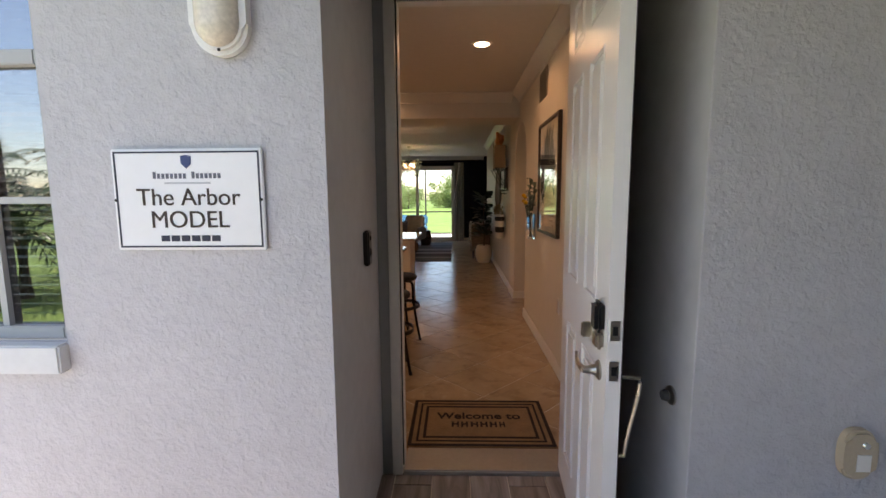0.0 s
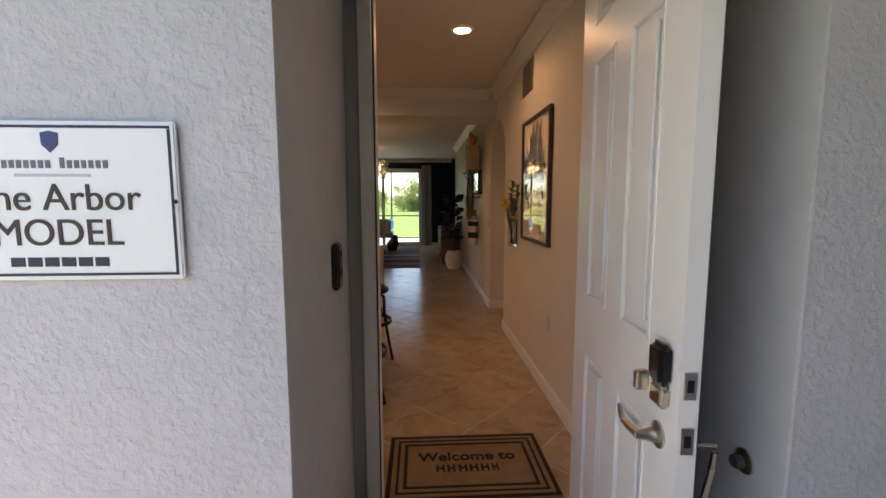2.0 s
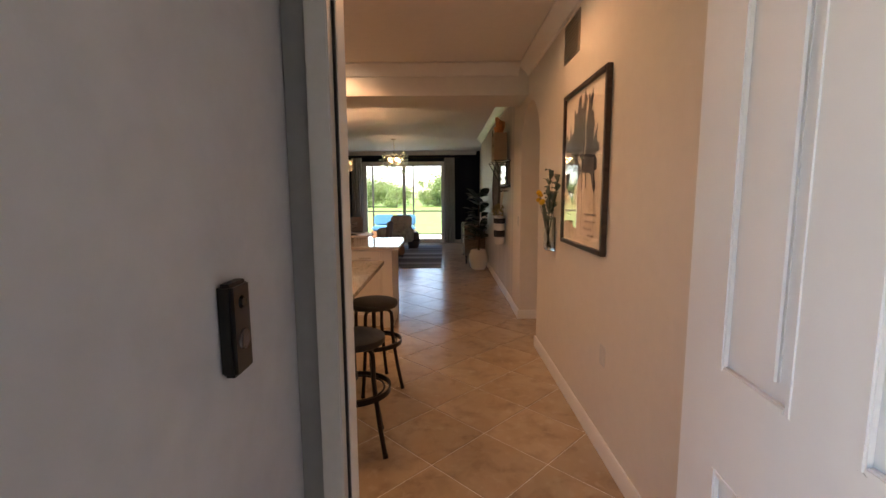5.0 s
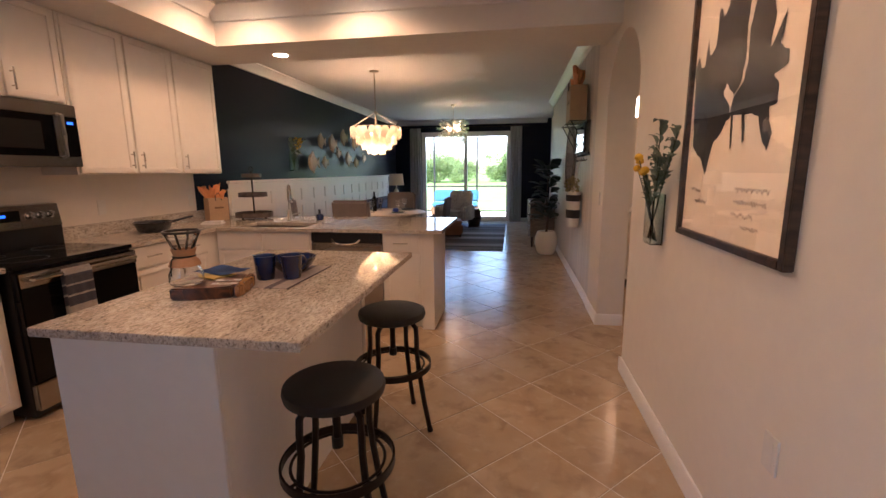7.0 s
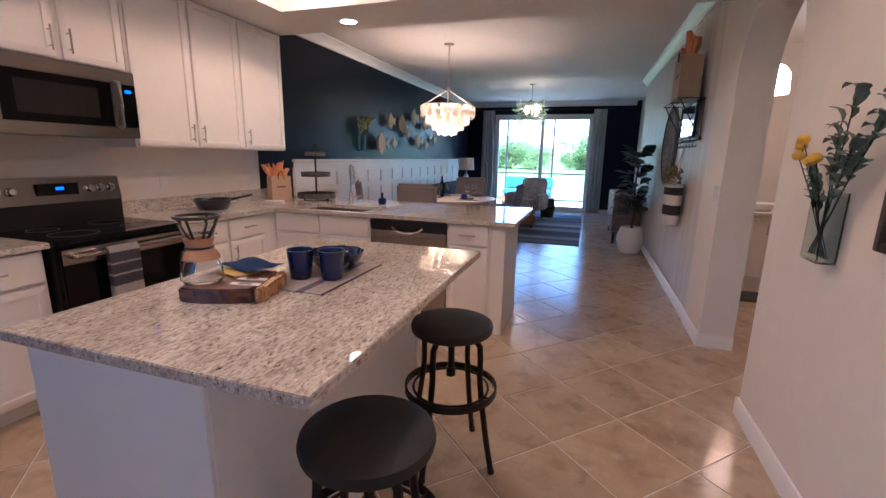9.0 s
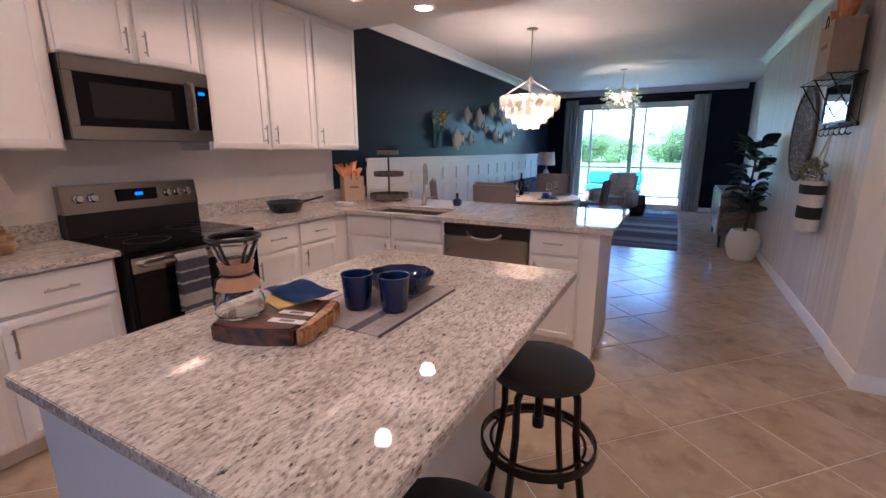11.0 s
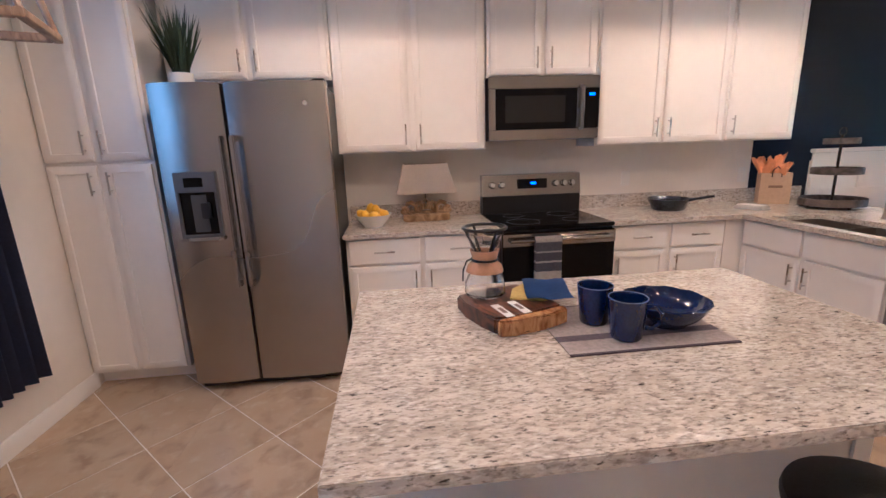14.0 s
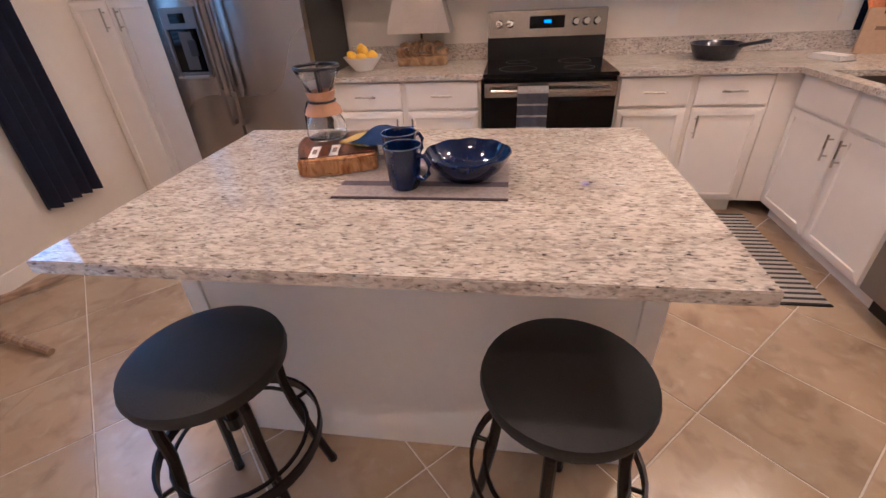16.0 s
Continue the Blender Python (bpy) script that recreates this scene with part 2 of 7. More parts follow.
IRON = mat("dark_bronze_iron", (0.022, 0.016, 0.013), 0.42, 0.6, grain=0.15, scale=18, bump=0.1, bump_scale=120)
LEATHER = mat("black_leather", (0.013, 0.010, 0.008), 0.55, grain=0.15, scale=12, bump=0.2, bump_scale=260)
CLEAR = glass("clear_glass")
WINDOW_GLASS = glass("window_glass", (0.95, 0.98, 0.97), 0.0, 1.05)
BLUE_GLAZE = mat("blue_glaze", (0.005, 0.018, 0.085), 0.10, grain=0.3, scale=30, color2=(0.003, 0.010, 0.046), coat=0.4)
WHITE_CERAMIC = mat("white_ceramic", (0.78, 0.75, 0.70), 0.25, grain=0.02)
LINEN = mat("linen", (0.66, 0.58, 0.50), 0.9, grain=0.05, scale=30, bump=0.25, bump_scale=300)
KRAFT = mat("kraft_paper", (0.47, 0.32, 0.20), 0.75, grain=0.06, scale=10, bump=0.08, bump_scale=60)
TISSUE = mat("orange_tissue", (0.80, 0.33, 0.13), 0.8, grain=0.1, scale=20)
NAVY_CLOTH = mat("navy_cloth", (0.030, 0.036, 0.075), 0.85, grain=0.1, scale=14, bump=0.2, bump_scale=260)
GREY_CLOTH = mat("grey_upholstery", (0.27, 0.225, 0.215), 0.9, grain=0.08, scale=20, bump=0.2, bump_scale=260)
LEAF = mat("leaf_green", (0.035, 0.085, 0.03), 0.45, grain=0.3, scale=9)
LEAF_DARK = mat("leaf_dark_green", (0.018, 0.040, 0.020), 0.35, grain=0.3, scale=9)
GRASS = mat("lawn", (0.13, 0.22, 0.045), 0.9, grain=0.25, scale=3, bump=0.3, bump_scale=40)
PAPER = mat("white_paper", (0.80, 0.78, 0.75), 0.6, grain=0.01)
INK = mat("dark_ink", (0.012, 0.014, 0.022), 0.6, grain=0.1)
CAN_GLOW = glow("can_lens", (1.0, 0.80, 0.55), 14)
DISPLAY = glow("blue_display", (0.02, 0.12, 1.0), 0.4)
WOOD = wood_mat("walnut", (0.055, 0.026, 0.014), (0.30, 0.16, 0.075), 0.28, coat=0.3)
TAN = mat("tan_leather_collar", (0.50, 0.26, 0.13), 0.5, grain=0.08, scale=20)
TRIM_GREY = mat("threshold_metal", (0.45, 0.43, 0.40), 0.4, 0.8, grain=0.05)

# mesh helpers


def bm_box(bm, x0, x1, y0, y1, z0, z1, bev=0.0):
    r = bmesh.ops.create_cube(bm, size=1, matrix=Matrix.Translation(((x0 + x1) / 2, (y0 + y1) / 2, (z0 + z1) / 2)) @ Matrix.Diagonal((x1 - x0, y1 - y0, z1 - z0, 1)))
    if bev:
        es = list({e for v in r["verts"] for e in v.link_edges})
        bmesh.ops.bevel(bm, geom=es, offset=bev, segments=2, affect="EDGES", clamp_overlap=True)
    return bm


def box(x0, x1, y0, y1, z0, z1, bev=0.0):
    return bm_box(bmesh.new(), x0, x1, y0, y1, z0, z1, bev)


def bm_rod(bm, a, b, r, r2=None, seg=10):
    a, b = Vector(a), Vector(b)
    m = Matrix.Translation((a + b) / 2) @ (b - a).to_track_quat("Z", "Y").to_matrix().to_4x4()
    bmesh.ops.create_cone(bm, cap_ends=True, segments=seg, radius1=r, radius2=r if r2 is None else r2, depth=(b - a).length, matrix=m)
    return bm


def rod(a, b, r, r2=None, seg=10):
    return bm_rod(bmesh.new(), a, b, r, r2, seg)


def bm_lathe(bm, profile, seg=24, center=(0, 0, 0)):
    """Turns a profile of (radius, height) round z."""
    c = Vector(center)
    rings = []
    for r, z in profile:
        if r < 1e-5:
            rings.append([bm.verts.new(c + Vector((0, 0, z)))])
        else:
            rings.append([bm.verts.new(c + Vector((r * math.cos(2 * math.pi * i / seg), r * math.sin(2 * math.pi * i / seg), z))) for i in range(seg)])
    for p, q in zip(rings, rings[1:]):
        for i in range(seg):
            j = (i + 1) % seg
            if len(p) == 1 and len(q) > 1:
                bm.faces.new((p[0], q[i], q[j]))
            elif len(q) == 1 and len(p) > 1:
                bm.faces.new((p[i], p[j], q[0]))
            elif len(p) > 1:
                bm.faces.new((p[i], p[j], q[j], q[i]))
    bmesh.ops.recalc_face_normals(bm, faces=bm.faces)
    return bm


def lathe(profile, seg=24, center=(0, 0, 0)):
    return bm_lathe(bmesh.new(), profile, seg, center)


def bm_tube(bm, pts, r, seg=8, closed=False):
    """A round tube along points."""
    pts = [Vector(p) for p in pts]
    rings = []
    up = Vector((0, 0, 1))
    for i, p in enumerate(pts):
        a, b = pts[i - 1] if (i or closed) else p, pts[(i + 1) % len(pts)] if (i < len(pts) - 1 or closed) else p
        d = (b - a).normalized()
        s = d.cross(up)
        if s.length < 1e-3:
            s = d.cross(Vector((1, 0, 0)))
        s.normalize()
        u = s.cross(d)
        rr = r[i] if isinstance(r, (list, tuple)) else r
        rings.append([bm.verts.new(p + rr * (math.cos(2 * math.pi * k / seg) * s + math.sin(2 * math.pi * k / seg) * u)) for k in range(seg)])
    pairs = list(zip(rings, rings[1:])) + ([(rings[-1], rings[0])] if closed else [])
    for p, q in pairs:
        for i in range(seg):
            j = (i + 1) % seg
            bm.faces.new((p[i], p[j], q[j], q[i]))
    if not closed:
        bm.faces.new(rings[0][::-1])
        bm.faces.new(rings[-1])
    return bm


def tube(pts, r, seg=8, closed=False):
    return bm_tube(bmesh.new(), pts, r, seg, closed)


def circle(c, r, n=28, z=0.0):
    return [(c[0] + r * math.cos(2 * math.pi * i / n), c[1] + r * math.sin(2 * math.pi * i / n), z) for i in range(n)]


def bm_prism(bm, poly, z0, z1):
    """A flat polygon in x, y raised from z0 to z1."""
    lo, hi = [bm.verts.new((x, y, z0)) for x, y in poly], [bm.verts.new((x, y, z1)) for x, y in poly]
    bm.faces.new(lo[::-1])
    bm.faces.new(hi)
    for i in range(len(poly)):
        j = (i + 1) % len(poly)
        bm.faces.new((lo[i], lo[j], hi[j], hi[i]))
    return bm


def prism(poly, z0, z1):
    return bm_prism(bmesh.new(), poly, z0, z1)


def turned(bm, m):
    bmesh.ops.transform(bm, matrix=m, verts=bm.verts)
    return bm


def mesh_of(name, bm, material, smooth=True):
    me = bpy.data.meshes.new(name)
    bmesh.ops.recalc_face_normals(bm, faces=bm.faces)
    if smooth:
        for f in bm.faces:
            f.smooth = True
        for e in bm.edges:
            if len(e.link_faces) == 2 and e.calc_face_angle(0) > 0.6:
                e.smooth = False
    bm.to_mesh(me)
    bm.free()
    me.materials.append(material)
    return me


def part(name, bm, material, parent, label=""):
    o = new(name, mesh_of(name, bm, material))
    o.parent = parent
    return tagged(o, label)


def thing(name, x, y, z, label, category, group="", rz=0):
    o = new(name)
    o.empty_display_size = 0.05
    o.matrix_basis = pose(x, y, z, 0, 0, rz)
    return tagged(o, label, category, group)


def solid(name, bm, material, label, category, group="", x=0, y=0, z=0, rz=0):
    """A thing of one single mesh, standing at x, y, z."""
    o = new(name, mesh_of(name, bm, material))
    o.matrix_basis = pose(x, y, z, 0, 0, rz)
    return tagged(o, label, category, group)


def structure(name, bm, material, label="", category=""):
    return tagged(new(name, mesh_of(name, bm, material)), label, category, "", "structure")

# the large structure: ground, walls, ceilings
HIGH, LOW = 2.74, 2.44
WEST, EAST, NORTH, SOUTH = -2.15, 1.906, 15.7, 2.85

structure("ground", box(-300, 300, -300, 300, -0.40, -0.16), GRASS, "sunlit green lawn running out to the trees", "lawn")
# unseen paving, coloured dark so little light bounces onto the right wall
structure("pavement_low_bounce", box(0.002, 9.0, -4.4, 3.60, -0.16, -0.045), mat("low_bounce_paving", (0.13, 0.105, 0.09), 0.85, grain=0.15, scale=6, bump=0.2), "added brown-grey paving, dark to weaken bounce under the roof", "pavement")
# pale pad added as a reflector for the lower left wall
structure("pavement", box(-3.2, 0.0, -0.6, 2.70, -0.16, -0.045), mat("concrete", (0.50, 0.48, 0.45), 0.85, grain=0.1, scale=6, bump=0.2), "added pale concrete pad that bounces sun up the left front wall", "pavement")
structure("lanai_slab", box(-3.2, 3.2, 15.86, 19.0, -0.16, -0.03), mat("lanai_tile", (0.55, 0.52, 0.48), 0.6, grain=0.08, scale=5), "pale tiled lanai slab outside the sliding door", "patio")


def wall_with_hole(x0, x1, y0, y1, z0, z1, a0, a1, h0, h1, along="x"):
    """A wall box with one opening through it, from a0 to a1 along x or y and h0 to h1 in height."""
    bm = bmesh.new()
    if along == "x":
        bm_box(bm, x0, a0, y0, y1, z0, z1)
        bm_box(bm, a1, x1, y0, y1, z0, z1)
        bm_box(bm, a0, a1, y0, y1, h1, z1)
        if h0 > z0:
            bm_box(bm, a0, a1, y0, y1, z0, h0)
    return bm


WX0, WX1, WZ0, WZ1 = -1.12, -0.17, 0.985, 2.38
structure("wall_front_west", wall_with_hole(-5, 0.69, 2.735, 2.745, -0.16, 4.2, WX0, WX1, WZ0, WZ1), STUCCO, "grey-blue textured stucco front wall of the home", "wall")
structure("wall_south", wall_with_hole(-2.27, 0.56, 2.757, SOUTH, -0.16, 2.9, WX0, WX1, WZ0, WZ1), WALL, "white painted wall of the breakfast nook", "wall")
structure("wall_entry_west", box(0.58, 0.69, 2.7452, 3.598, -0.16, 4.2), STUCCO_SMOOTH, "smooth grey-painted side wall of the entry recess", "wall")
structure("wall_nook_east", box(0.50, 0.578, 2.852, 3.665, 0, HIGH), WALL, "white painted wall between nook and entry", "wall")
structure("wall_front_east", box(1.82, 6, 2.735, 2.745, -0.16, 4.2), STUCCO, "grey-blue textured stucco front wall of the home", "wall")
structure("wall_entry_east", box(1.82, 1.95, 2.7452, 3.598, -0.16, 4.2), STUCCO_SMOOTH, "smooth grey-painted side wall of the entry recess", "wall")
structure("wall_entry_head", box(0.58, 1.95, 3.60, 3.665, 2.46, 4.2), STUCCO_SMOOTH, "grey wall over the front door", "wall")
structure("wall_entry_jamb", box(1.80, 1.95, 3.60, 3.664, 0, 2.46), WALL, "white wall return beside the front door", "wall")

# added out of view to keep light off the right front wall
structure("shade_wall_side", box(2.46, 2.9, -4.5, 2.733, -0.16, 4.2), STUCCO, "added unseen side wall that shades the entry", "wall")
# overhang added above the view so the high sun misses the front wall
structure("sun_blocker_eave", box(-5.0, 0.618, 1.82, 2.733, 2.75, 2.9), STUCCO_SMOOTH, "added unseen overhang that keeps the sun off the front wall", "ceiling")
# unseen lid added over the recess to darken the space beside the door
structure("shade_ceiling_entry", box(0.691, 1.819, 2.7455, 3.599, 2.462, 2.6), STUCCO_SMOOTH, "added unseen ceiling that darkens the entry recess", "ceiling")
# unseen slab, added low to cut the sky over the right wall
structure("shade_roof", box(0.62, 2.458, -4.5, 2.733, 2.35, 2.9), STUCCO_SMOOTH, "added unseen slab that shades the entry from above", "ceiling")

# unseen walls added to block sky and bounce from southwest and south
structure("shade_wall_west", box(0.45, 0.618, -4.65, -0.1, -0.16, 2.9), STUCCO, "added unseen wall that blocks light from the southwest", "wall")
structure("shade_wall_end", box(0.62, 2.458, -4.65, -4.502, -0.16, 2.9), STUCCO, "added unseen wall that blocks low light from the south", "wall")

# door frame of the front door
fr = thing("door_1", 1.25, 3.70, 0, "grey-painted entry door frame with dark weatherstrip", "door frame")
fr["kind"] = "structure"
part("casing", box(-0.559, -0.505, -0.15, -0.10, -0.02, 2.36, 0.003), SLATE, fr, "dull green-grey brick mould")
part("casing", box(0.505, 0.569, -0.15, -0.10, -0.02, 2.36, 0.003), SLATE, fr, "dull green-grey brick mould")
JAMB = mat("jamb_paint", (0.46, 0.45, 0.42), 0.45, grain=0.04, scale=6)
part("jamb", box(-0.5045, -0.455, -0.168, -0.125, -0.02, 2.36, 0.003), JAMB, fr)
part("jamb", box(0.455, 0.5045, -0.168, -0.125, -0.02, 2.36, 0.003), JAMB, fr)
part("head", box(-0.559, 0.569, -0.168, -0.10, 2.362, 2.459, 0.003), SLATE, fr)
part("inner_jamb", box(-0.67, -0.447, -0.116, -0.035, 0, 2.36, 0.003), TRIM, fr, "white inner jamb")
part("inner_jamb", box(0.447, 0.548, -0.116, -0.036, 0, 2.36, 0.003), TRIM, fr, "white inner jamb")
part("inner_head", box(-0.67, 0.548, -0.098, -0.036, 2.362, 2.459, 0.003), TRIM, fr, "white inner head")
for sx in (-0.505, 0.449):
    part("weatherstrip", box(sx, sx + 0.056, -0.1245, -0.1165, 0.02, 2.36), BLACK, fr, "black rubber weatherstrip")
part("threshold", box(-0.447, 0.447, -0.17, 0.045, -0.03, 0.018, 0.006), TRIM_GREY, fr, "brushed metal threshold")

# inner walls
structure("wall_west_kitchen", box(-2.27, WEST, SOUTH, 7.67, 0, 2.9), WALL, "pale painted kitchen wall behind the cabinets", "wall")
structure("wall_west_living", box(-2.27, WEST, 7.672, 15.82, 0, 2.9), NAVY, "deep navy painted feature wall", "wall")
structure("wall_north", wall_with_hole(-2.148, 2.25, NORTH, 15.82, 0, 2.9, -1.40, 1.07, 0.0, 2.44), NAVY, "deep navy painted wall round the sliding door", "wall")


def arch_wall():
    """The hall's wall with its round-headed opening."""
    a0, a1, spring, n = 6.565, 7.507, 1.89, 20
    c, r = (a0 + a1) / 2, (a1 - a0) / 2
    pts = [(3.667, 0), (a0, 0), (a0, spring)]
    pts += [(c - r * math.cos(math.pi * i / n), spring + r * math.sin(math.pi * i / n)) for i in range(1, n)]
    pts += [(a1, spring), (a1, 0), (8.02, 0), (8.02, 2.9), (3.667, 2.9)]
    bm = bm_prism(bmesh.new(), pts, 0, 0.224)
    return turned(bm, Matrix(((0, 0, 1, EAST), (1, 0, 0, 0), (0, 1, 0, 0), (0, 0, 0, 1))))


structure("wall_east_hall", arch_wall(), WALL, "warm white hall wall with a round arch through it", "wall")
PANEL = mat("striped_wallpaper", (0.74, 0.70, 0.65), 0.5, scale=10, stretch=(1, 4.5, 0.03), color2=(0.47, 0.44, 0.41))
structure("wall_east_living", box(1.916, 2.13, 8.022, 12.9, 0, 2.9), PANEL, "pale wall with soft vertical streaks of grey", "wall")
structure("wall_east_far", box(2.11, 2.25, 12.902, NORTH, 0, 2.9), WALL, "pale wall by the sliding door", "wall")
# side passage behind the arch
structure("wall_passage", box(3.7, 3.8, 5.2, 10.6, 0, 2.9), WALL, "warm beige passage wall", "wall")
structure("wall_passage_south", box(2.132, 3.698, 5.2, 5.3, 0, 2.9), WALL, "warm beige passage wall", "wall")
structure("wall_passage_north", box(2.132, 3.698, 10.5, 10.6, 0, 2.9), WALL, "warm beige passage wall", "wall")

structure("ceiling", box(-2.27, 3.8, SOUTH, 15.82, HIGH, 2.9), CEIL, "off-white knockdown ceiling", "ceiling")
sof = box(WEST, -1.37, SOUTH + 0.002, 7.72, LOW, HIGH - 0.001)
bm_box(sof, -1.37, EAST - 0.001, 7.13, 7.72, LOW, HIGH - 0.001)
structure("ceiling_soffit", sof, CEIL, "dropped ceiling soffit round the kitchen tray", "ceiling")


def moulding(a, b, inward, profile):
    """A strip with a profile of (out from the wall, height) from a to b."""
    bm = bmesh.new()
    ends = []
    for p in (a, b):
        ends.append([bm.verts.new((p[0] + inward[0] * d, p[1] + inward[1] * d, h)) for d, h in profile])
    bm.faces.new(ends[0])
    bm.faces.new(ends[1][::-1])
    for i in range(len(profile)):
        j = (i + 1) % len(profile)
        bm.faces.new((ends[0][i], ends[0][j], ends[1][j], ends[1][i]))
    return bm


CROWN = [(0.001, 2.738), (0.105, 2.738), (0.105, 2.722), (0.085, 2.712), (0.055, 2.68), (0.03, 2.655), (0.022, 2.63), (0.001, 2.625)]
for a, b, w in (((-1.37, 7.13), (1.80, 7.13), (0, -1)), ((-1.37, 2.86), (-1.37, 7.03), (1, 0)), ((EAST, 3.67), (EAST, 7.13), (-1, 0)),
                ((WEST, 7.722), (WEST, NORTH), (1, 0)), ((-2.05, NORTH), (2.0, NORTH), (0, -1)), ((1.916, 7.722), (1.916, 12.9), (-1, 0))):
    structure("crown_moulding", moulding(a, b, w, CROWN), TRIM, "white stepped crown moulding", "moulding")
BASE = [(0.0005, 0.0), (0.016, 0.0), (0.016, 0.085), (0.009, 0.10), (0.0005, 0.10)]
for a, b, w in (((EAST, 3.67), (EAST, 6.565), (-1, 0)), ((EAST, 7.507), (EAST, 8.02), (-1, 0)), ((1.916, 8.022), (1.916, 12.9), (-1, 0)), ((1.08, NORTH), (2.1, NORTH), (0, -1)),
                ((-2.1, NORTH), (-1.41, NORTH), (0, -1)), ((-1.6, SOUTH), (0.5, SOUTH), (0, 1)), ((0.5, 2.87), (0.5, 3.66), (-1, 0)), ((2.13, 7.507), (1.89, 7.507), (0, -1)), ((1.89, 6.565), (2.13, 6.565), (0, 1)),
                ((3.7, 5.3), (3.7, 10.5), (-1, 0))):
    structure("baseboard", moulding(a, b, w, BASE), TRIM, "white painted baseboard", "baseboard")


# front window with blinds behind it
win = thing("window_1", (WX0 + WX1) / 2, 2.80, WZ0, "white-framed hung window with muntins and blinds", "window")
win["kind"] = "structure"
hw, hh = (WX1 - WX0) / 2, WZ1 - WZ0
rail = 0.885
frm = bmesh.new()
for x0, x1, z0, z1 in ((-hw, -hw + 0.035, 0, hh), (hw - 0.035, hw, 0, hh), (-hw + 0.035, hw - 0.035, 0, 0.04), (-hw + 0.035, hw - 0.035, hh - 0.04, hh), (-hw + 0.035, hw - 0.035, rail - 0.02, rail + 0.025)):
    bm_box(frm, x0, x1, -0.035, 0.04, z0, z1, 0.004)
# white frame with its shade put into a grey base colour
SHADED_FRAME = mat("window_frame_shaded", (0.42, 0.425, 0.43), 0.45, grain=0.03, scale=6)
part("window_frame", frm, SHADED_FRAME, win)
bars = bmesh.new()
for i in (1, 2, 3):
    xx = -hw + i * 2 * hw / 4
    bm_box(bars, xx - 0.011, xx + 0.011, -0.026, -0.008, 0.04, hh - 0.04)
for zz in (0.452, 1.16):
    bm_box(bars, -hw + 0.035, hw - 0.035, -0.0255, -0.0085, zz - 0.011, zz + 0.011)
part("muntins", bars, SHADED_FRAME, win)
REFLECT = glass("coated_glass", (0.30, 0.34, 0.34), 0.0, 1.2)
rn, rk_ = REFLECT.node_tree.nodes, REFLECT.node_tree.links
gls, mxs = rn.new("ShaderNodeBsdfGlossy"), rn.new("ShaderNodeMixShader")
gls.inputs["Roughness"].default_value = 0.01
mxs.inputs[0].default_value = 0.27
rk_.new(rn["Principled BSDF"].outputs[0], mxs.inputs[1])
rk_.new(gls.outputs[0], mxs.inputs[2])
rk_.new(mxs.outputs[0], rn["Material Output"].inputs[0])
for z0, z1 in ((0.04, rail - 0.02), (rail + 0.025, hh - 0.04)):
    pane = part("pane", box(-hw + 0.03, hw - 0.03, -0.004, 0.002, z0, z1), REFLECT, win)
    pane.visible_shadow = False
part("window_sill", box(-hw - 0.03, hw + 0.002, -0.105, -0.035, -0.095, -0.002, 0.006), mat("sill_paint", (0.62, 0.64, 0.66), 0.6, grain=0.03), win, "pale masonry sill")
for i in range(40):
    zz = 0.06 + i * 0.033
    part("blind_slat", turned(box(-hw + 0.04, hw - 0.04, -0.018, 0.018, -0.001, 0.001), pose(0, 0.065, zz, -20)), mat("blind", (0.66, 0.64, 0.62), 0.6) if i == 0 else bpy.data.materials["blind"], win)

# sliding glass door to the lanai
sld = thing("window_2", -0.165, NORTH + 0.05, 0, "white-framed sliding glass door onto the lanai", "sliding door")
sld["kind"] = "structure"
fb = bmesh.new()
for x0, x1, z0, z1 in ((-1.235, -1.175, 0, 2.44), (1.175, 1.235, 0, 2.44), (-1.175, 1.175, 2.37, 2.44), (-1.175, 1.175, 0, 0.045), (-0.045, 0.045, 0.045, 2.37), (-1.175, -1.12, 0.045, 2.37), (1.12, 1.175, 0.045, 2.37), (-1.12, -0.045, 0.045, 0.12), (0.045, 1.12, 0.045, 0.12), (-1.12, -0.045, 2.31, 2.37), (0.045, 1.12, 2.31, 2.37)):
    bm_box(fb, x0, x1, -0.03, 0.05, z0, z1, 0.004)
part("window_frame", fb, TRIM, sld)
for x0, x1 in ((-1.12, -0.045), (0.045, 1.12)):
    pane = part("pane", box(x0, x1, 0.0, 0.006, 0.12, 2.31), WINDOW_GLASS, sld)
    pane.visible_shadow = False

# board and batten wainscot on the navy wall
wsc = thing("wainscot", WEST, 8.2, 0, "white board-and-batten wainscot with a capped rail", "wainscot")
wsc["kind"] = "structure"
part("panel", box(0.001, 0.012, 0.0, 6.6, 0.0, 1.20), TRIM, wsc)
part("cap_rail", box(0.001, 0.045, -0.01, 6.62, 1.262, 1.295, 0.005), TRIM, wsc)
part("top_rail", box(0.0125, 0.026, 0.0, 6.6, 1.14, 1.26, 0.003), TRIM, wsc)
part("mid_rail", box(0.0125, 0.026, 0.0, 6.6, 0.88, 0.965, 0.003), TRIM, wsc)
part("base_board", box(0.0125, 0.028, 0.0, 6.6, 0.0, 0.14, 0.003), TRIM, wsc)
for i in range(16):
    yy = 0.02 + i * 0.435
    part("batten", box(0.0125, 0.0255, yy, yy + 0.085, 0.966, 1.139, 0.002), TRIM, wsc)
    part("batten", box(0.0125, 0.0255, yy, yy + 0.085, 0.141, 0.879, 0.002), TRIM, wsc)

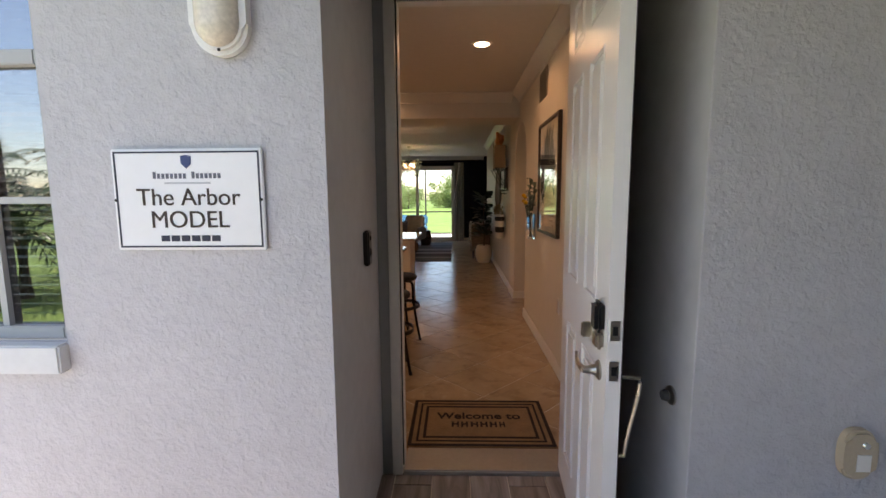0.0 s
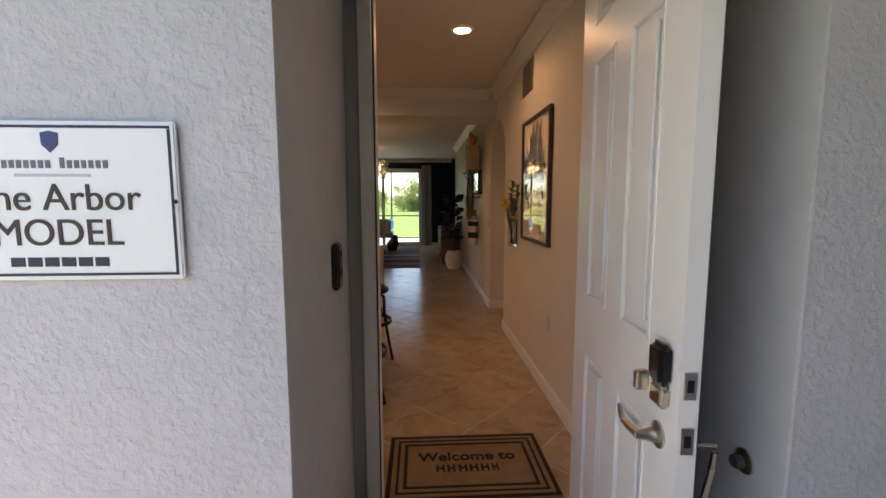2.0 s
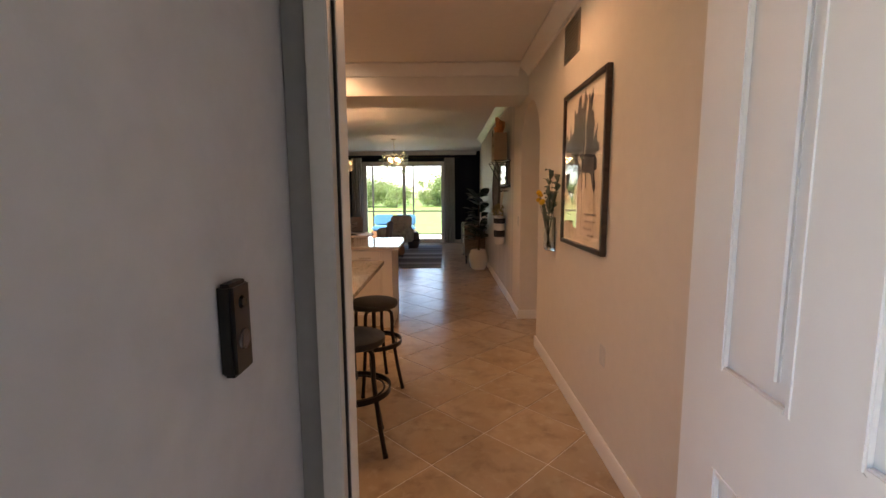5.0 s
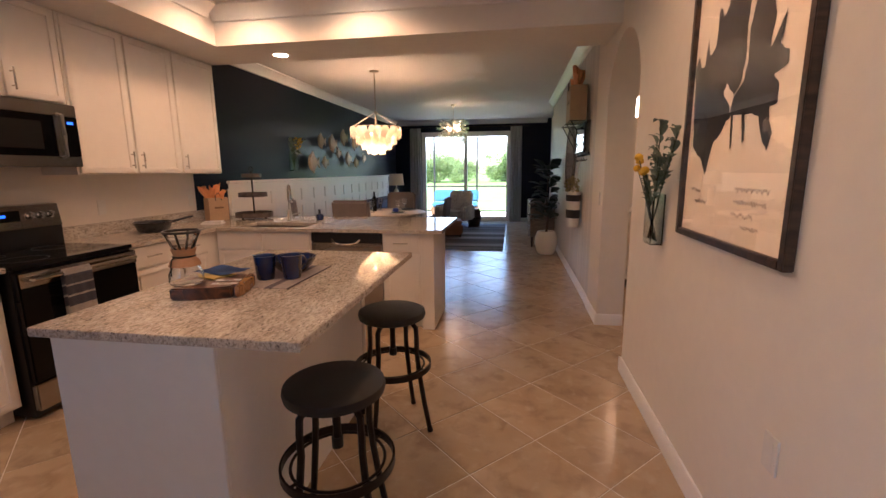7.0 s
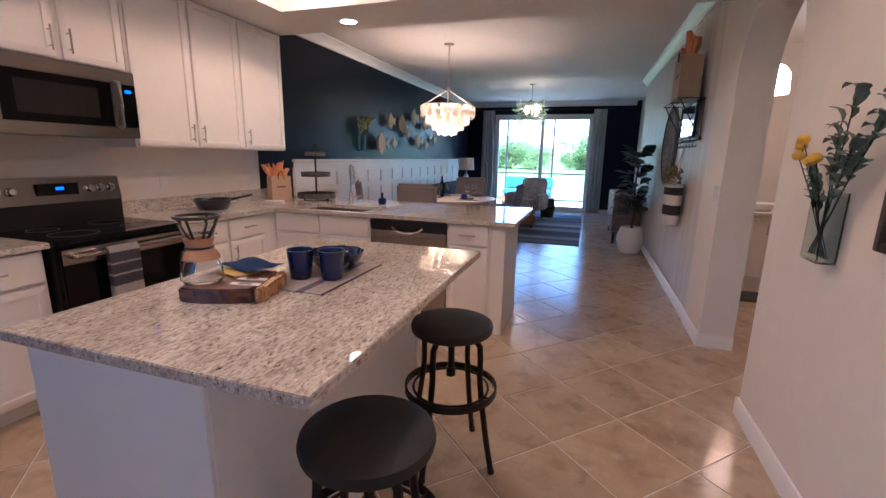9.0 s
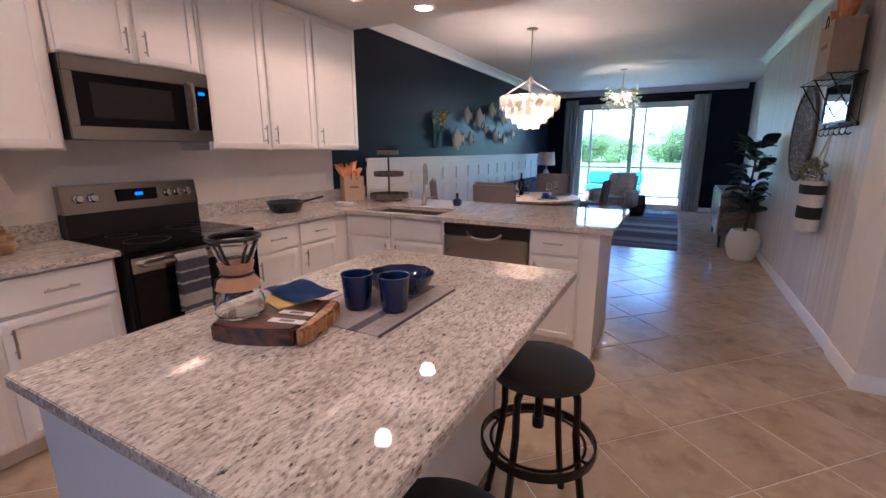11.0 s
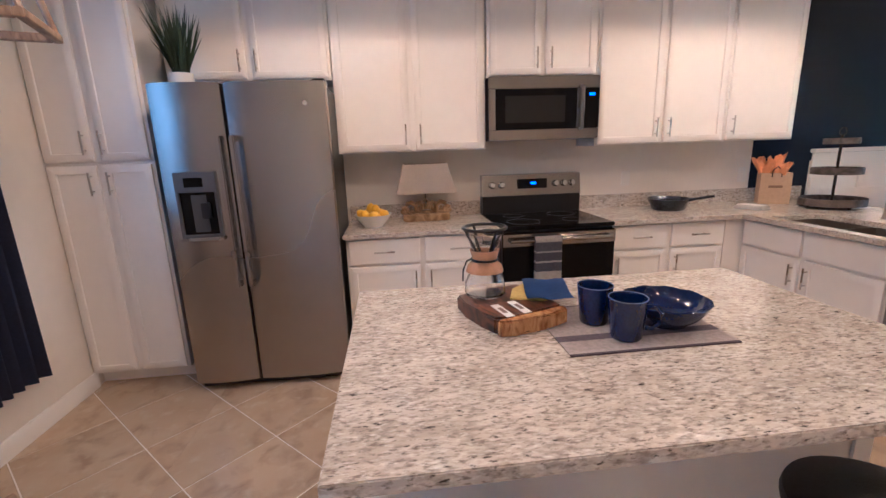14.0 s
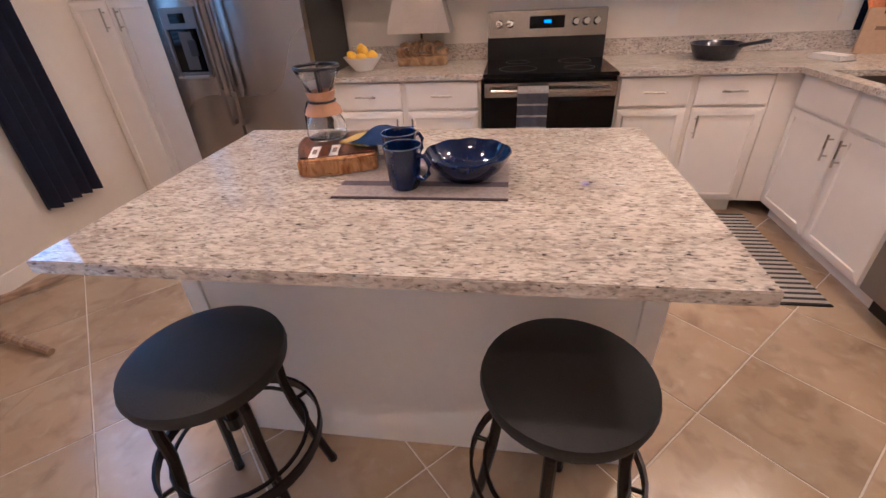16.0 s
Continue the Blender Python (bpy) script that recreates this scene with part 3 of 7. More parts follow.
# kitchen cabinets


def pull(parent, x, y, z, length=0.13, vertical=True):
    """A bar pull on two posts, in front of the face at y."""
    bm = bmesh.new()
    d = (0, 0, 1) if vertical else (1, 0, 0)
    a = Vector((x, y - 0.028, z)) - Vector(d) * length / 2
    b = Vector((x, y - 0.028, z)) + Vector(d) * length / 2
    bm_rod(bm, a, b, 0.0055)
    for q in (0.18, 0.82):
        p = a.lerp(b, q)
        bm_rod(bm, p, p + Vector((0, 0.028, 0)), 0.0045)
    return part("handle", bm, NICKEL, parent, "brushed nickel bar handle")


def front(parent, name, x0, x1, y, z0, z1, recessed=True):
    """A shaker front: a frame of stiles and rails round a sunk panel."""
    s, t = 0.058, 0.019
    bm = bmesh.new()
    bm_box(bm, x0, x1, y, y + t, z0, z1)
    if recessed:
        f = min(bm.faces, key=lambda q: q.calc_center_median().y)
        bmesh.ops.inset_region(bm, faces=[f], thickness=s)
        r = bmesh.ops.inset_region(bm, faces=[f], thickness=0.004)
        bmesh.ops.translate(bm, verts=f.verts, vec=(0, 0.009, 0))
    bmesh.ops.bevel(bm, geom=[e for e in bm.edges if all(abs(v.co.y - y) < 1e-5 for v in e.verts) and any(abs(v.co.x - q) < 1e-5 for v in e.verts for q in (x0, x1))], offset=0.002, segments=1, affect="EDGES")
    return part(name, bm, CABINET, parent)


def cabinet(x, y, z, rz, width, depth, z0, z1, doors, label, toe=0.0, drawers=(), group="", handle_low=True, splits=None, drawer_h=0.155, body_top=None):
    """A cabinet whose back stands on the wall line; its face looks to local -y. doors: 'L' or 'R' for the side of each handle."""
    c = thing("cabinet", x, y, z, label, "cabinet", group, rz)
    body = bmesh.new()
    bm_box(body, 0.001, width - 0.001, -depth, -0.002, z0 + toe, body_top or z1)
    if body_top:
        bm_box(body, 0.001, width - 0.001, -depth, -depth + 0.018, body_top, z1)
    if toe:
        bm_box(body, 0.001, width - 0.001, -depth + 0.07, -0.02, z0, z0 + toe)
    part("body", body, CABINET, c)
    face, g = -depth - 0.020, 0.018
    top = z1 - 0.012
    n = max(len(doors), 1)
    edges = splits or [width * i / n for i in range(n + 1)]
    if drawers:
        for i, kind in enumerate(drawers):
            a, b = edges[i] + g, edges[i + 1] - g
            d = front(c, "drawer_front", a, b, face, top - drawer_h, top, False)
            if kind == "D":
                pull(d, (a + b) / 2, face, top - drawer_h / 2, 0.13, False)
        top -= drawer_h + 0.018
    for i, side in enumerate(doors):
        a, b = edges[i] + g, edges[i + 1] - g
        d = front(c, "door", a, b, face, z0 + toe + 0.012, top)
        hx = a + 0.03 if side == "L" else b - 0.03
        hz = z0 + toe + 0.012 + 0.10 if handle_low else top - 0.10
        pull(d, hx, face, hz, 0.13, True)
    return c


W = WEST
cabinet(W, 2.84, 0, 90, 0.585, 0.555, 0.0, 1.375, "RL", "tall white pantry cabinet, lower pair of doors", 0.09, handle_low=False, group="pantry")
cabinet(W, 2.84, 0, 90, 0.585, 0.555, 1.377, 2.438, "RL", "tall white pantry cabinet, upper pair of doors", group="pantry")
cabinet(W, 3.45, 0, 90, 0.98, 0.30, 1.84, 2.438, "RL", "white cabinet over the fridge", group="wall cabinets")
cabinet(W, 4.435, 0, 90, 0.98, 0.30, 1.38, 2.438, "RL", "white double-door wall cabinet with nickel pulls", group="wall cabinets")
cabinet(W, 5.425, 0, 90, 0.755, 0.30, 1.84, 2.438, "RL", "short white wall cabinet over the microwave", group="wall cabinets")
cabinet(W, 6.185, 0, 90, 0.965, 0.30, 1.38, 2.438, "RL", "white double-door wall cabinet with nickel pulls", group="wall cabinets")
cabinet(W, 7.152, 0, 90, 0.555, 0.30, 1.38, 2.438, "L", "white single-door wall cabinet beside the navy wall", group="wall cabinets")
cabinet(W, 4.46, 0, 90, 0.955, 0.575, 0.0, 0.866, "RL", "white base cabinet with two drawers and two doors", 0.10, "DD", "base cabinets", False)
cabinet(W, 6.195, 0, 90, 0.83, 0.575, 0.0, 0.866, "LL", "white base cabinet with two drawers and two doors", 0.10, "DD", "base cabinets", False)
solid("corner_filler", box(-2.148, -1.575, 7.028, 7.178, 0.10, 0.866), CABINET, "white filler panel in the corner of the base cabinets", "cabinet")
cabinet(-1.572, 7.77, 0, 0, 0.936, 0.60, 0.0, 0.866, "RL", "white sink base cabinet with false drawer fronts", 0.10, "FF", "base cabinets", False, body_top=0.66)
cabinet(0.02, 7.77, 0, 0, 0.345, 0.60, 0.0, 0.866, "L", "white end cabinet of the peninsula with one drawer", 0.10, "D", "base cabinets", False)
solid("end_panel", box(0.367, 0.475, 7.165, 7.80, 0.0, 0.866, 0.003), CABINET, "white end panel closing the peninsula", "panel")
solid("back_panel", box(-2.10, 0.366, 7.772, 7.80, 0.0, 0.866), TRIM, "white back panel of the peninsula facing the dining table", "panel")

# worktops
top = bmesh.new()
bm_box(top, W + 0.001, -1.528, 4.45, 5.43, 0.867, 0.897, 0.004)
solid("worktop", top, GRANITE, "speckled beige and grey granite worktop between fridge and range", "worktop")


def grid_slab(xs, ys, skip, z0, z1):
    """One slab over a grid of cells, of which some are left out."""
    bm = bmesh.new()
    v = {}

    def at(i, j, z):
        key = (i, j, z)
        if key not in v:
            v[key] = bm.verts.new((xs[i], ys[j], z))
        return v[key]

    cells = {(i, j) for i in range(len(xs) - 1) for j in range(len(ys) - 1) if not skip(i, j)}
    for i, j in cells:
        bm.faces.new([at(a, b, z1) for a, b in ((i, j), (i + 1, j), (i + 1, j + 1), (i, j + 1))])
        bm.faces.new([at(a, b, z0) for a, b in ((i, j), (i, j + 1), (i + 1, j + 1), (i + 1, j))])
        for (di, dj), (a, b) in {(0, -1): ((0, 0), (1, 0)), (1, 0): ((1, 0), (1, 1)), (0, 1): ((1, 1), (0, 1)), (-1, 0): ((0, 1), (0, 0))}.items():
            if (i + di, j + dj) not in cells:
                p, q = (i + a[0], j + a[1]), (i + b[0], j + b[1])
                bm.faces.new((at(*p, z0), at(*q, z0), at(*q, z1), at(*p, z1)))
    return bm


SX0, SX1, SY0, SY1 = -1.40, -0.72, 7.185, 7.55
top = grid_slab([W + 0.001, -1.528, SX0, SX1, 0.555], [6.18, 7.11, SY0, SY1, 8.15], lambda i, j: (j == 0 and i > 0) or (i == 2 and j == 2), 0.867, 0.897)
solid("worktop", top, GRANITE, "speckled granite worktop running into the peninsula", "worktop")
bs = box(W + 0.001, W + 0.022, 4.45, 5.425, 0.8975, 1.0, 0.002)
solid("backsplash", bs, GRANITE, "low granite upstand behind the worktop", "backsplash")
solid("backsplash", box(W + 0.001, W + 0.022, 6.185, 8.145, 0.8975, 1.0, 0.002), GRANITE, "low granite upstand behind the worktop", "backsplash")

# kitchen island
isl = thing("kitchen_island", 0.0, 5.33, 0, "white panelled kitchen island under a granite top", "island")
part("body", box(-0.31, 0.255, -0.65, 0.645, 0.0, 0.884, 0.003), TRIM, isl)
for yy in (-0.665, 0.645):
    part("end_panel", box(-0.315, 0.262, yy, yy + 0.014, 0.0, 0.8845, 0.002), TRIM, isl)
part("corner_post", box(0.2555, 0.264, -0.655, -0.605, 0.0, 0.884, 0.002), TRIM, isl)
part("corner_post", box(0.2555, 0.264, 0.60, 0.65, 0.0, 0.884, 0.002), TRIM, isl)
part("granite_top", box(-0.357, 0.555, -0.695, 0.69, 0.8852, 0.915, 0.0025), GRANITE, isl, "polished speckled granite slab")

# refrigerator
fg = thing("refrigerator", W, 3.527, 0, "stainless side-by-side refrigerator with ice dispenser", "refrigerator", rz=90)
part("case", box(0.01, 0.905, -0.67, -0.03, 0.03, 1.76, 0.004), mat("fridge_case", (0.035, 0.033, 0.032), 0.45, 0.2, grain=0.08), fg, "dark grey side case")
part("plinth", box(0.02, 0.895, -0.69, -0.64, 0.012, 0.09), BLACK, fg)
def bowed_door(x0, x1, bow):
    """A door slab whose steel front swells gently between rounded edges."""
    n = 18
    poly = [(x1, -0.672), (x0, -0.672), (x0, -0.722)]
    poly += [(x0 + 0.004 + (x1 - x0 - 0.008) * i / n, -0.731 - bow * (1 - (2 * i / n - 1) ** 2)) for i in range(n + 1)]
    poly.append((x1, -0.722))
    bm = prism(poly, 0.055, 1.775)
    bmesh.ops.bevel(bm, geom=[e for e in bm.edges if all(v.co.z > 1.77 for v in e.verts)], offset=0.008, segments=2, affect="EDGES")
    return bm


fd = part("freezer_door", bowed_door(0.0, 0.370, 0.016), STEEL, fg, "brushed steel freezer door")
rd = part("fridge_door", bowed_door(0.382, 0.913, 0.020), STEEL, fg, "brushed steel fridge door")
part("door_seal", box(0.3705, 0.3815, -0.705, -0.672, 0.06, 1.77), BLACK, fg, "black gap between the doors")
part("hinge_cap", box(0.83, 0.905, -0.668, -0.56, 1.7605, 1.795, 0.006), BLACK, fg, "black hinge cover")
for d, hx in ((fd, 0.342), (rd, 0.412)):
    hb = bmesh.new()
    bm_box(hb, hx - 0.013, hx + 0.013, -0.800, -0.782, 0.66, 1.50, 0.006)
    for hz in (0.675, 1.485):
        bm_box(hb, hx - 0.011, hx + 0.011, -0.7825, -0.728, hz - 0.016, hz + 0.016, 0.004)
    part("handle", hb, STEEL, d, "long flat steel bar handle")
DISPENSER = mat("dispenser_grey", (0.15, 0.143, 0.138), 0.35, 0.6)
ds_ = bmesh.new()
for x0, x1, z0, z1 in ((0.072, 0.088, 0.955, 1.205), (0.274, 0.290, 0.955, 1.205), (0.072, 0.290, 1.2055, 1.315), (0.088, 0.274, 0.955, 0.972)):
    bm_box(ds_, x0, x1, -0.764, -0.736, z0, z1, 0.003)
part("dispenser", ds_, DISPENSER, fd, "grey dispenser surround")
part("dispenser_recess", box(0.088, 0.274, -0.751, -0.749, 0.972, 1.205), BLACK_GLASS, fd, "black dispenser recess")
part("dispenser_back", box(0.145, 0.225, -0.754, -0.7515, 0.985, 1.19, 0.001), mat("chute_grey", (0.06, 0.055, 0.05), 0.4), fd, "dark grey chute")
part("dispenser_paddle", box(0.195, 0.245, -0.768, -0.755, 1.06, 1.15, 0.004), BLACK, fd)
part("dispenser_display", box(0.125, 0.222, -0.767, -0.7645, 1.235, 1.285, 0.001), BLACK_GLASS, fd)
part("drip_tray", box(0.066, 0.298, -0.776, -0.744, 0.938, 0.954, 0.004), NICKEL, fd, "bright drip tray lip")
part("badge", lathe([(0, 0), (0.013, 0), (0.013, 0.002), (0, 0.002)], 16, (0, 0, 0)), NICKEL, rd).matrix_basis = pose(0.80, -0.7435, 1.66, 90)

# range
rg = thing("range", W, 5.43, 0, "stainless electric range with a black glass cooktop", "stove", rz=90)
part("body", box(0.004, 0.750, -0.63, -0.02, 0.02, 0.874), BLACK, rg)
part("cooktop", box(0.0, 0.755, -0.655, -0.02, 0.876, 0.901, 0.005), BLACK_GLASS, rg, "black ceramic glass cooktop")
for bx, by, br in ((0.2, -0.48, 0.11), (0.56, -0.48, 0.085), (0.2, -0.22, 0.075), (0.56, -0.22, 0.10)):
    ring = tube(circle((bx, by), br, 32, 0.9015), 0.0008, 4, True)
    part("burner_ring", ring, mat("burner_print", (0.10, 0.10, 0.10), 0.3) if "burner_print" not in bpy.data.materials else bpy.data.materials["burner_print"], rg)
bk = box(0.0, 0.755, -0.10, -0.015, 0.9012, 1.034)
part("backguard", bk, BLACK, rg)
pan = bm_prism(bmesh.new(), [(-0.105, 1.035), (-0.085, 1.185), (-0.02, 1.19), (-0.02, 1.035)], 0.0, 0.755)
part("control_panel", turned(pan, Matrix(((0, 0, 1, 0), (1, 0, 0, 0), (0, 1, 0, 0), (0, 0, 0, 1)))), STEEL_H, rg, "brushed steel control panel")
clk = part("display", box(0.27, 0.49, -0.102, -0.094, 1.085, 1.155), BLACK_GLASS, rg)
clk.matrix_basis = pose(0, -0.008, 0)
part("clock", box(0.362, 0.405, -0.1125, -0.1105, 1.115, 1.132), DISPLAY, rg, "lit blue clock digits")
for kx in (0.075, 0.145, 0.56, 0.625, 0.69):
    kb = lathe([(0, 0), (0.024, 0), (0.024, 0.008), (0.019, 0.012), (0.017, 0.03), (0, 0.031)], 18)
    part("knob", turned(kb, pose(kx, -0.097, 1.115, 83)), CHROME, rg, "chrome control knob")
dr = part("oven_door", box(0.006, 0.749, -0.675, -0.632, 0.23, 0.862, 0.006), BLACK_GLASS, rg, "black glass oven door")
part("door_band", box(0.006, 0.749, -0.681, -0.6755, 0.775, 0.858, 0.003), STEEL_H, dr, "steel band")
part("handle", tube([(0.05, -0.68, 0.82), (0.05, -0.72, 0.82), (0.705, -0.72, 0.82), (0.705, -0.68, 0.82)], 0.012), STEEL_H, dr, "steel towel-bar handle")
part("drawer", box(0.006, 0.749, -0.67, -0.632, 0.06, 0.215, 0.006), STEEL_H, rg, "steel storage drawer")
TOWEL = stripe_mat("striped_towel", 2, [(0, (0.62, 0.58, 0.53)), (0.16, (0.13, 0.13, 0.16)), (0.22, (0.62, 0.58, 0.53)), (0.40, (0.11, 0.11, 0.14)), (0.55, (0.60, 0.56, 0.52)), (0.58, (0.11, 0.11, 0.14)), (0.72, (0.55, 0.52, 0.49)), (0.75, (0.13, 0.13, 0.16)), (0.9, (0.5, 0.47, 0.45))])


def hanging_towel(width, drop):
    """A cloth folded over a bar, with soft pleats."""
    bm = bmesh.new()
    rows = []
    prof = [(0.012, -drop * 0.85), (0.013, -0.2), (0.014, -0.02), (0.0, 0.015), (-0.016, -0.01), (-0.017, -0.15), (-0.02, -drop)]
    fine = []
    for (a, b), (c, d) in zip(prof, prof[1:]):
        fine += [(a + (c - a) * q / 4, b + (d - b) * q / 4) for q in range(4)]
    fine.append(prof[-1])
    for yy, zz in fine:
        rows.append([bm.verts.new((width * (i / 12 - 0.5), yy - 0.004 * math.sin(i * 1.3) * min(1, -zz * 6 if zz < 0 else 0), zz)) for i in range(13)])
    for p, q in zip(rows, rows[1:]):
        for i in range(12):
            bm.faces.new((p[i], p[i + 1], q[i + 1], q[i]))
    bmesh.ops.solidify(bm, geom=bm.faces[:], thickness=0.004)
    return bm


solid("dish_towel", hanging_towel(0.17, 0.36), TOWEL, "white and slate striped towel hung on the oven handle", "towel", x=W + 0.72, y=5.43 + 0.285, z=0.831, rz=90)

# microwave
mw = thing("microwave", W, 5.425, 1.435, "stainless over-range microwave with black glass door", "microwave", rz=90)
part("case", box(0.003, 0.752, -0.345, -0.02, 0.0, 0.402, 0.004), BLACK, mw)
part("top_band", box(0.0, 0.755, -0.362, -0.346, 0.325, 0.402, 0.004), STEEL_H, mw, "steel band")
part("bottom_band", box(0.0, 0.755, -0.362, -0.346, 0.0, 0.065, 0.004), STEEL_H, mw, "steel band")
part("side_band", box(0.0, 0.045, -0.361, -0.346, 0.066, 0.324, 0.003), STEEL_H, mw, "steel band")
part("door_glass", box(0.046, 0.60, -0.359, -0.346, 0.066, 0.324), BLACK_GLASS, mw)
part("window_mesh", box(0.11, 0.52, -0.3605, -0.3595, 0.11, 0.28), mat("mw_mesh", (0.007, 0.006, 0.006), 0.25), mw)
part("control_strip", box(0.655, 0.755, -0.360, -0.346, 0.066, 0.324), BLACK_GLASS, mw)
part("door_edge", box(0.601, 0.654, -0.3615, -0.346, 0.066, 0.324, 0.002), STEEL_H, mw)
part("handle", tube([(0.628, -0.36, 0.335), (0.628, -0.395, 0.33), (0.628, -0.40, 0.2), (0.628, -0.395, 0.07), (0.628, -0.36, 0.06)], 0.011), STEEL, mw, "curved steel handle")
part("clock", box(0.685, 0.725, -0.3622, -0.3605, 0.275, 0.292), DISPLAY, mw, "lit blue clock digits")

# dishwasher
dw = thing("dishwasher", -0.635, 7.77, 0, "stainless dishwasher with a black control strip", "dishwasher")
part("body", box(0.004, 0.652, -0.58, -0.01, 0.1, 0.864), BLACK, dw)
part("door", box(0.006, 0.65, -0.625, -0.585, 0.115, 0.768, 0.006), STEEL, dw, "brushed steel door")
cs = part("control_strip", box(0.006, 0.65, -0.63, -0.585, 0.772, 0.862, 0.008), BLACK, dw, "black control strip")
part("handle", tube([(0.20, -0.628, 0.80), (0.23, -0.645, 0.775), (0.275, -0.652, 0.764), (0.33, -0.654, 0.761), (0.385, -0.652, 0.764), (0.43, -0.645, 0.775), (0.46, -0.628, 0.80)], 0.012), CHROME, cs, "curved pocket handle")
part("kickplate", box(0.01, 0.646, -0.54, -0.5, 0.0, 0.099), BLACK, dw)

# sink and tap
SINKSTEEL = mat("sink_steel", (0.20, 0.165, 0.135), 0.4, 0.8, grain=0.05)
sk = thing("sink", (SX0 + SX1) / 2, (SY0 + SY1) / 2, 0.682, "double-bowl stainless undermount sink", "sink")
sw, sd = (SX1 - SX0) / 2, (SY1 - SY0) / 2
for x0, x1 in ((-sw, -0.01), (0.01, sw)):
    b = bmesh.new()
    bm_box(b, x0 - 0.004, x1 + 0.004, -sd, sd, -0.004, 0.0)
    bm_box(b, x0 - 0.004, x0, -sd, sd, 0.0, 0.184)
    bm_box(b, x1, x1 + 0.004, -sd, sd, 0.0, 0.184)
    bm_box(b, x0, x1, -sd - 0.004, -sd, 0.0, 0.184)
    bm_box(b, x0, x1, sd, sd + 0.004, 0.0, 0.184)
    part("bowl", b, SINKSTEEL, sk)
    part("drain", lathe([(0, 0.001), (0.04, 0.001), (0.042, 0.004), (0.03, 0.002), (0, 0.0015)], 18, ((x0 + x1) / 2, 0, 0)), CHROME, sk)
tp = thing("faucet", -1.12, 7.70, 0.897, "tall pull-down kitchen faucet in brushed nickel", "faucet", rz=38)
part("base", lathe([(0, 0), (0.028, 0), (0.028, 0.01), (0.022, 0.02), (0.02, 0.10), (0.016, 0.11), (0, 0.11)], 18), NICKEL, tp)
part("spout", tube([(0, 0, 0.10), (0, 0, 0.30)] + [(0, -0.055 + 0.055 * math.cos(a), 0.30 + 0.06 * math.sin(a)) for a in (0.4, 0.8, 1.2, 1.57, 2.0, 2.4, 2.9)] + [(0, -0.112, 0.27)], 0.012, 12), NICKEL, tp)
part("spray_head", rod((0, -0.113, 0.28), (0, -0.118, 0.19), 0.014, 0.018), NICKEL, tp)
part("lever", tube([(0.02, 0, 0.06), (0.05, 0, 0.065), (0.10, -0.01, 0.075)], 0.007), NICKEL, tp)


# bar stools
def bar_stool():
    s = thing("bar_stool", 0.53, 4.91, 0, "round black leather bar stool on a bronze iron frame", "stool", "bar stools at the island")
    part("seat", lathe([(0, 0.615), (0.165, 0.615), (0.176, 0.622), (0.18, 0.64), (0.176, 0.655), (0.155, 0.664), (0.08, 0.667), (0, 0.667)], 36), LEATHER, s, "padded black leather seat")
    part("seat_plate", lathe([(0, 0.602), (0.10, 0.602), (0.10, 0.614), (0, 0.614)], 24), IRON, s)
    part("screw_end", rod((0, 0, 0.405), (0, 0, 0.445), 0.021), BLACK, s, "black screw cap")
    part("screw", rod((0, 0, 0.445), (0, 0, 0.602), 0.015), IRON, s, "threaded centre screw")
    for i in range(4):
        a = radians(45 + 90 * i)
        u = Vector((math.cos(a), math.sin(a), 0))
        prof = [(0.06, 0.600), (0.120, 0.598), (0.142, 0.575), (0.146, 0.52), (0.145, 0.44), (0.156, 0.345), (0.184, 0.17), (0.218, 0.004)]
        leg = part("leg", tube([u * r + Vector((0, 0, z)) for r, z in prof], 0.0132), IRON, s)
        part("foot", rod(u * 0.219 + Vector((0, 0, 0)), u * 0.216 + Vector((0, 0, 0.02)), 0.015), IRON, leg)
        part("strut", tube([u * 0.156 + Vector((0, 0, 0.35)), u * 0.20 + Vector((0, 0, 0.35))], 0.006), IRON, s)
    fr_ = bmesh.new()
    bm_lathe(fr_, [(0.198, 0.335), (0.206, 0.335), (0.206, 0.366), (0.198, 0.366), (0.198, 0.335)], 36)
    part("foot_ring", fr_, IRON, s, "flat iron foot ring")
    part("inner_ring", tube(circle((0, 0), 0.168, 32, 0.35), 0.006, 6, True), IRON, s)
    return s


st = bar_stool()
st.matrix_basis = pose(0.525, 4.915, 0, 0, 0, 12)
copy_thing(st, pose(0.508, 5.722, 0, 0, 0, 30))

# entry: the open front door and what hangs on the walls


def panel_mould(bm, x0, x1, z0, z1, y):
    """A raised panel inside a sunk moulded border, on a face at y that looks to -y."""
    bm_box(bm, x0, x1, y + 0.0105, y + 0.012, z0, z1)
    for a, b, c, d in ((x0, x0 + 0.014, z0, z1), (x1 - 0.014, x1, z0, z1), (x0 + 0.014, x1 - 0.014, z0, z0 + 0.014), (x0 + 0.014, x1 - 0.014, z1 - 0.014, z1)):
        bm_box(bm, a, b, y - 0.003, y + 0.0105, c, d, 0.003)
    bm_box(bm, x0 + 0.04, x1 - 0.04, y - 0.001, y + 0.0105, z0 + 0.04, z1 - 0.04, 0.006)


fd_ = thing("front_door", 1.615, 3.57, 0.018, "white six-panel entry door standing open outward", "door", rz=-94.6)
DW, DH, DT = 0.835, 2.335, 0.045
cols, rows = ((0.145, 0.352), (0.472, 0.678)), ((0.175, 0.845), (1.055, 1.91), (2.03, 2.235))
leaf = bmesh.new()
xs = [0.0, cols[0][0], cols[0][1], cols[1][0], cols[1][1], DW]
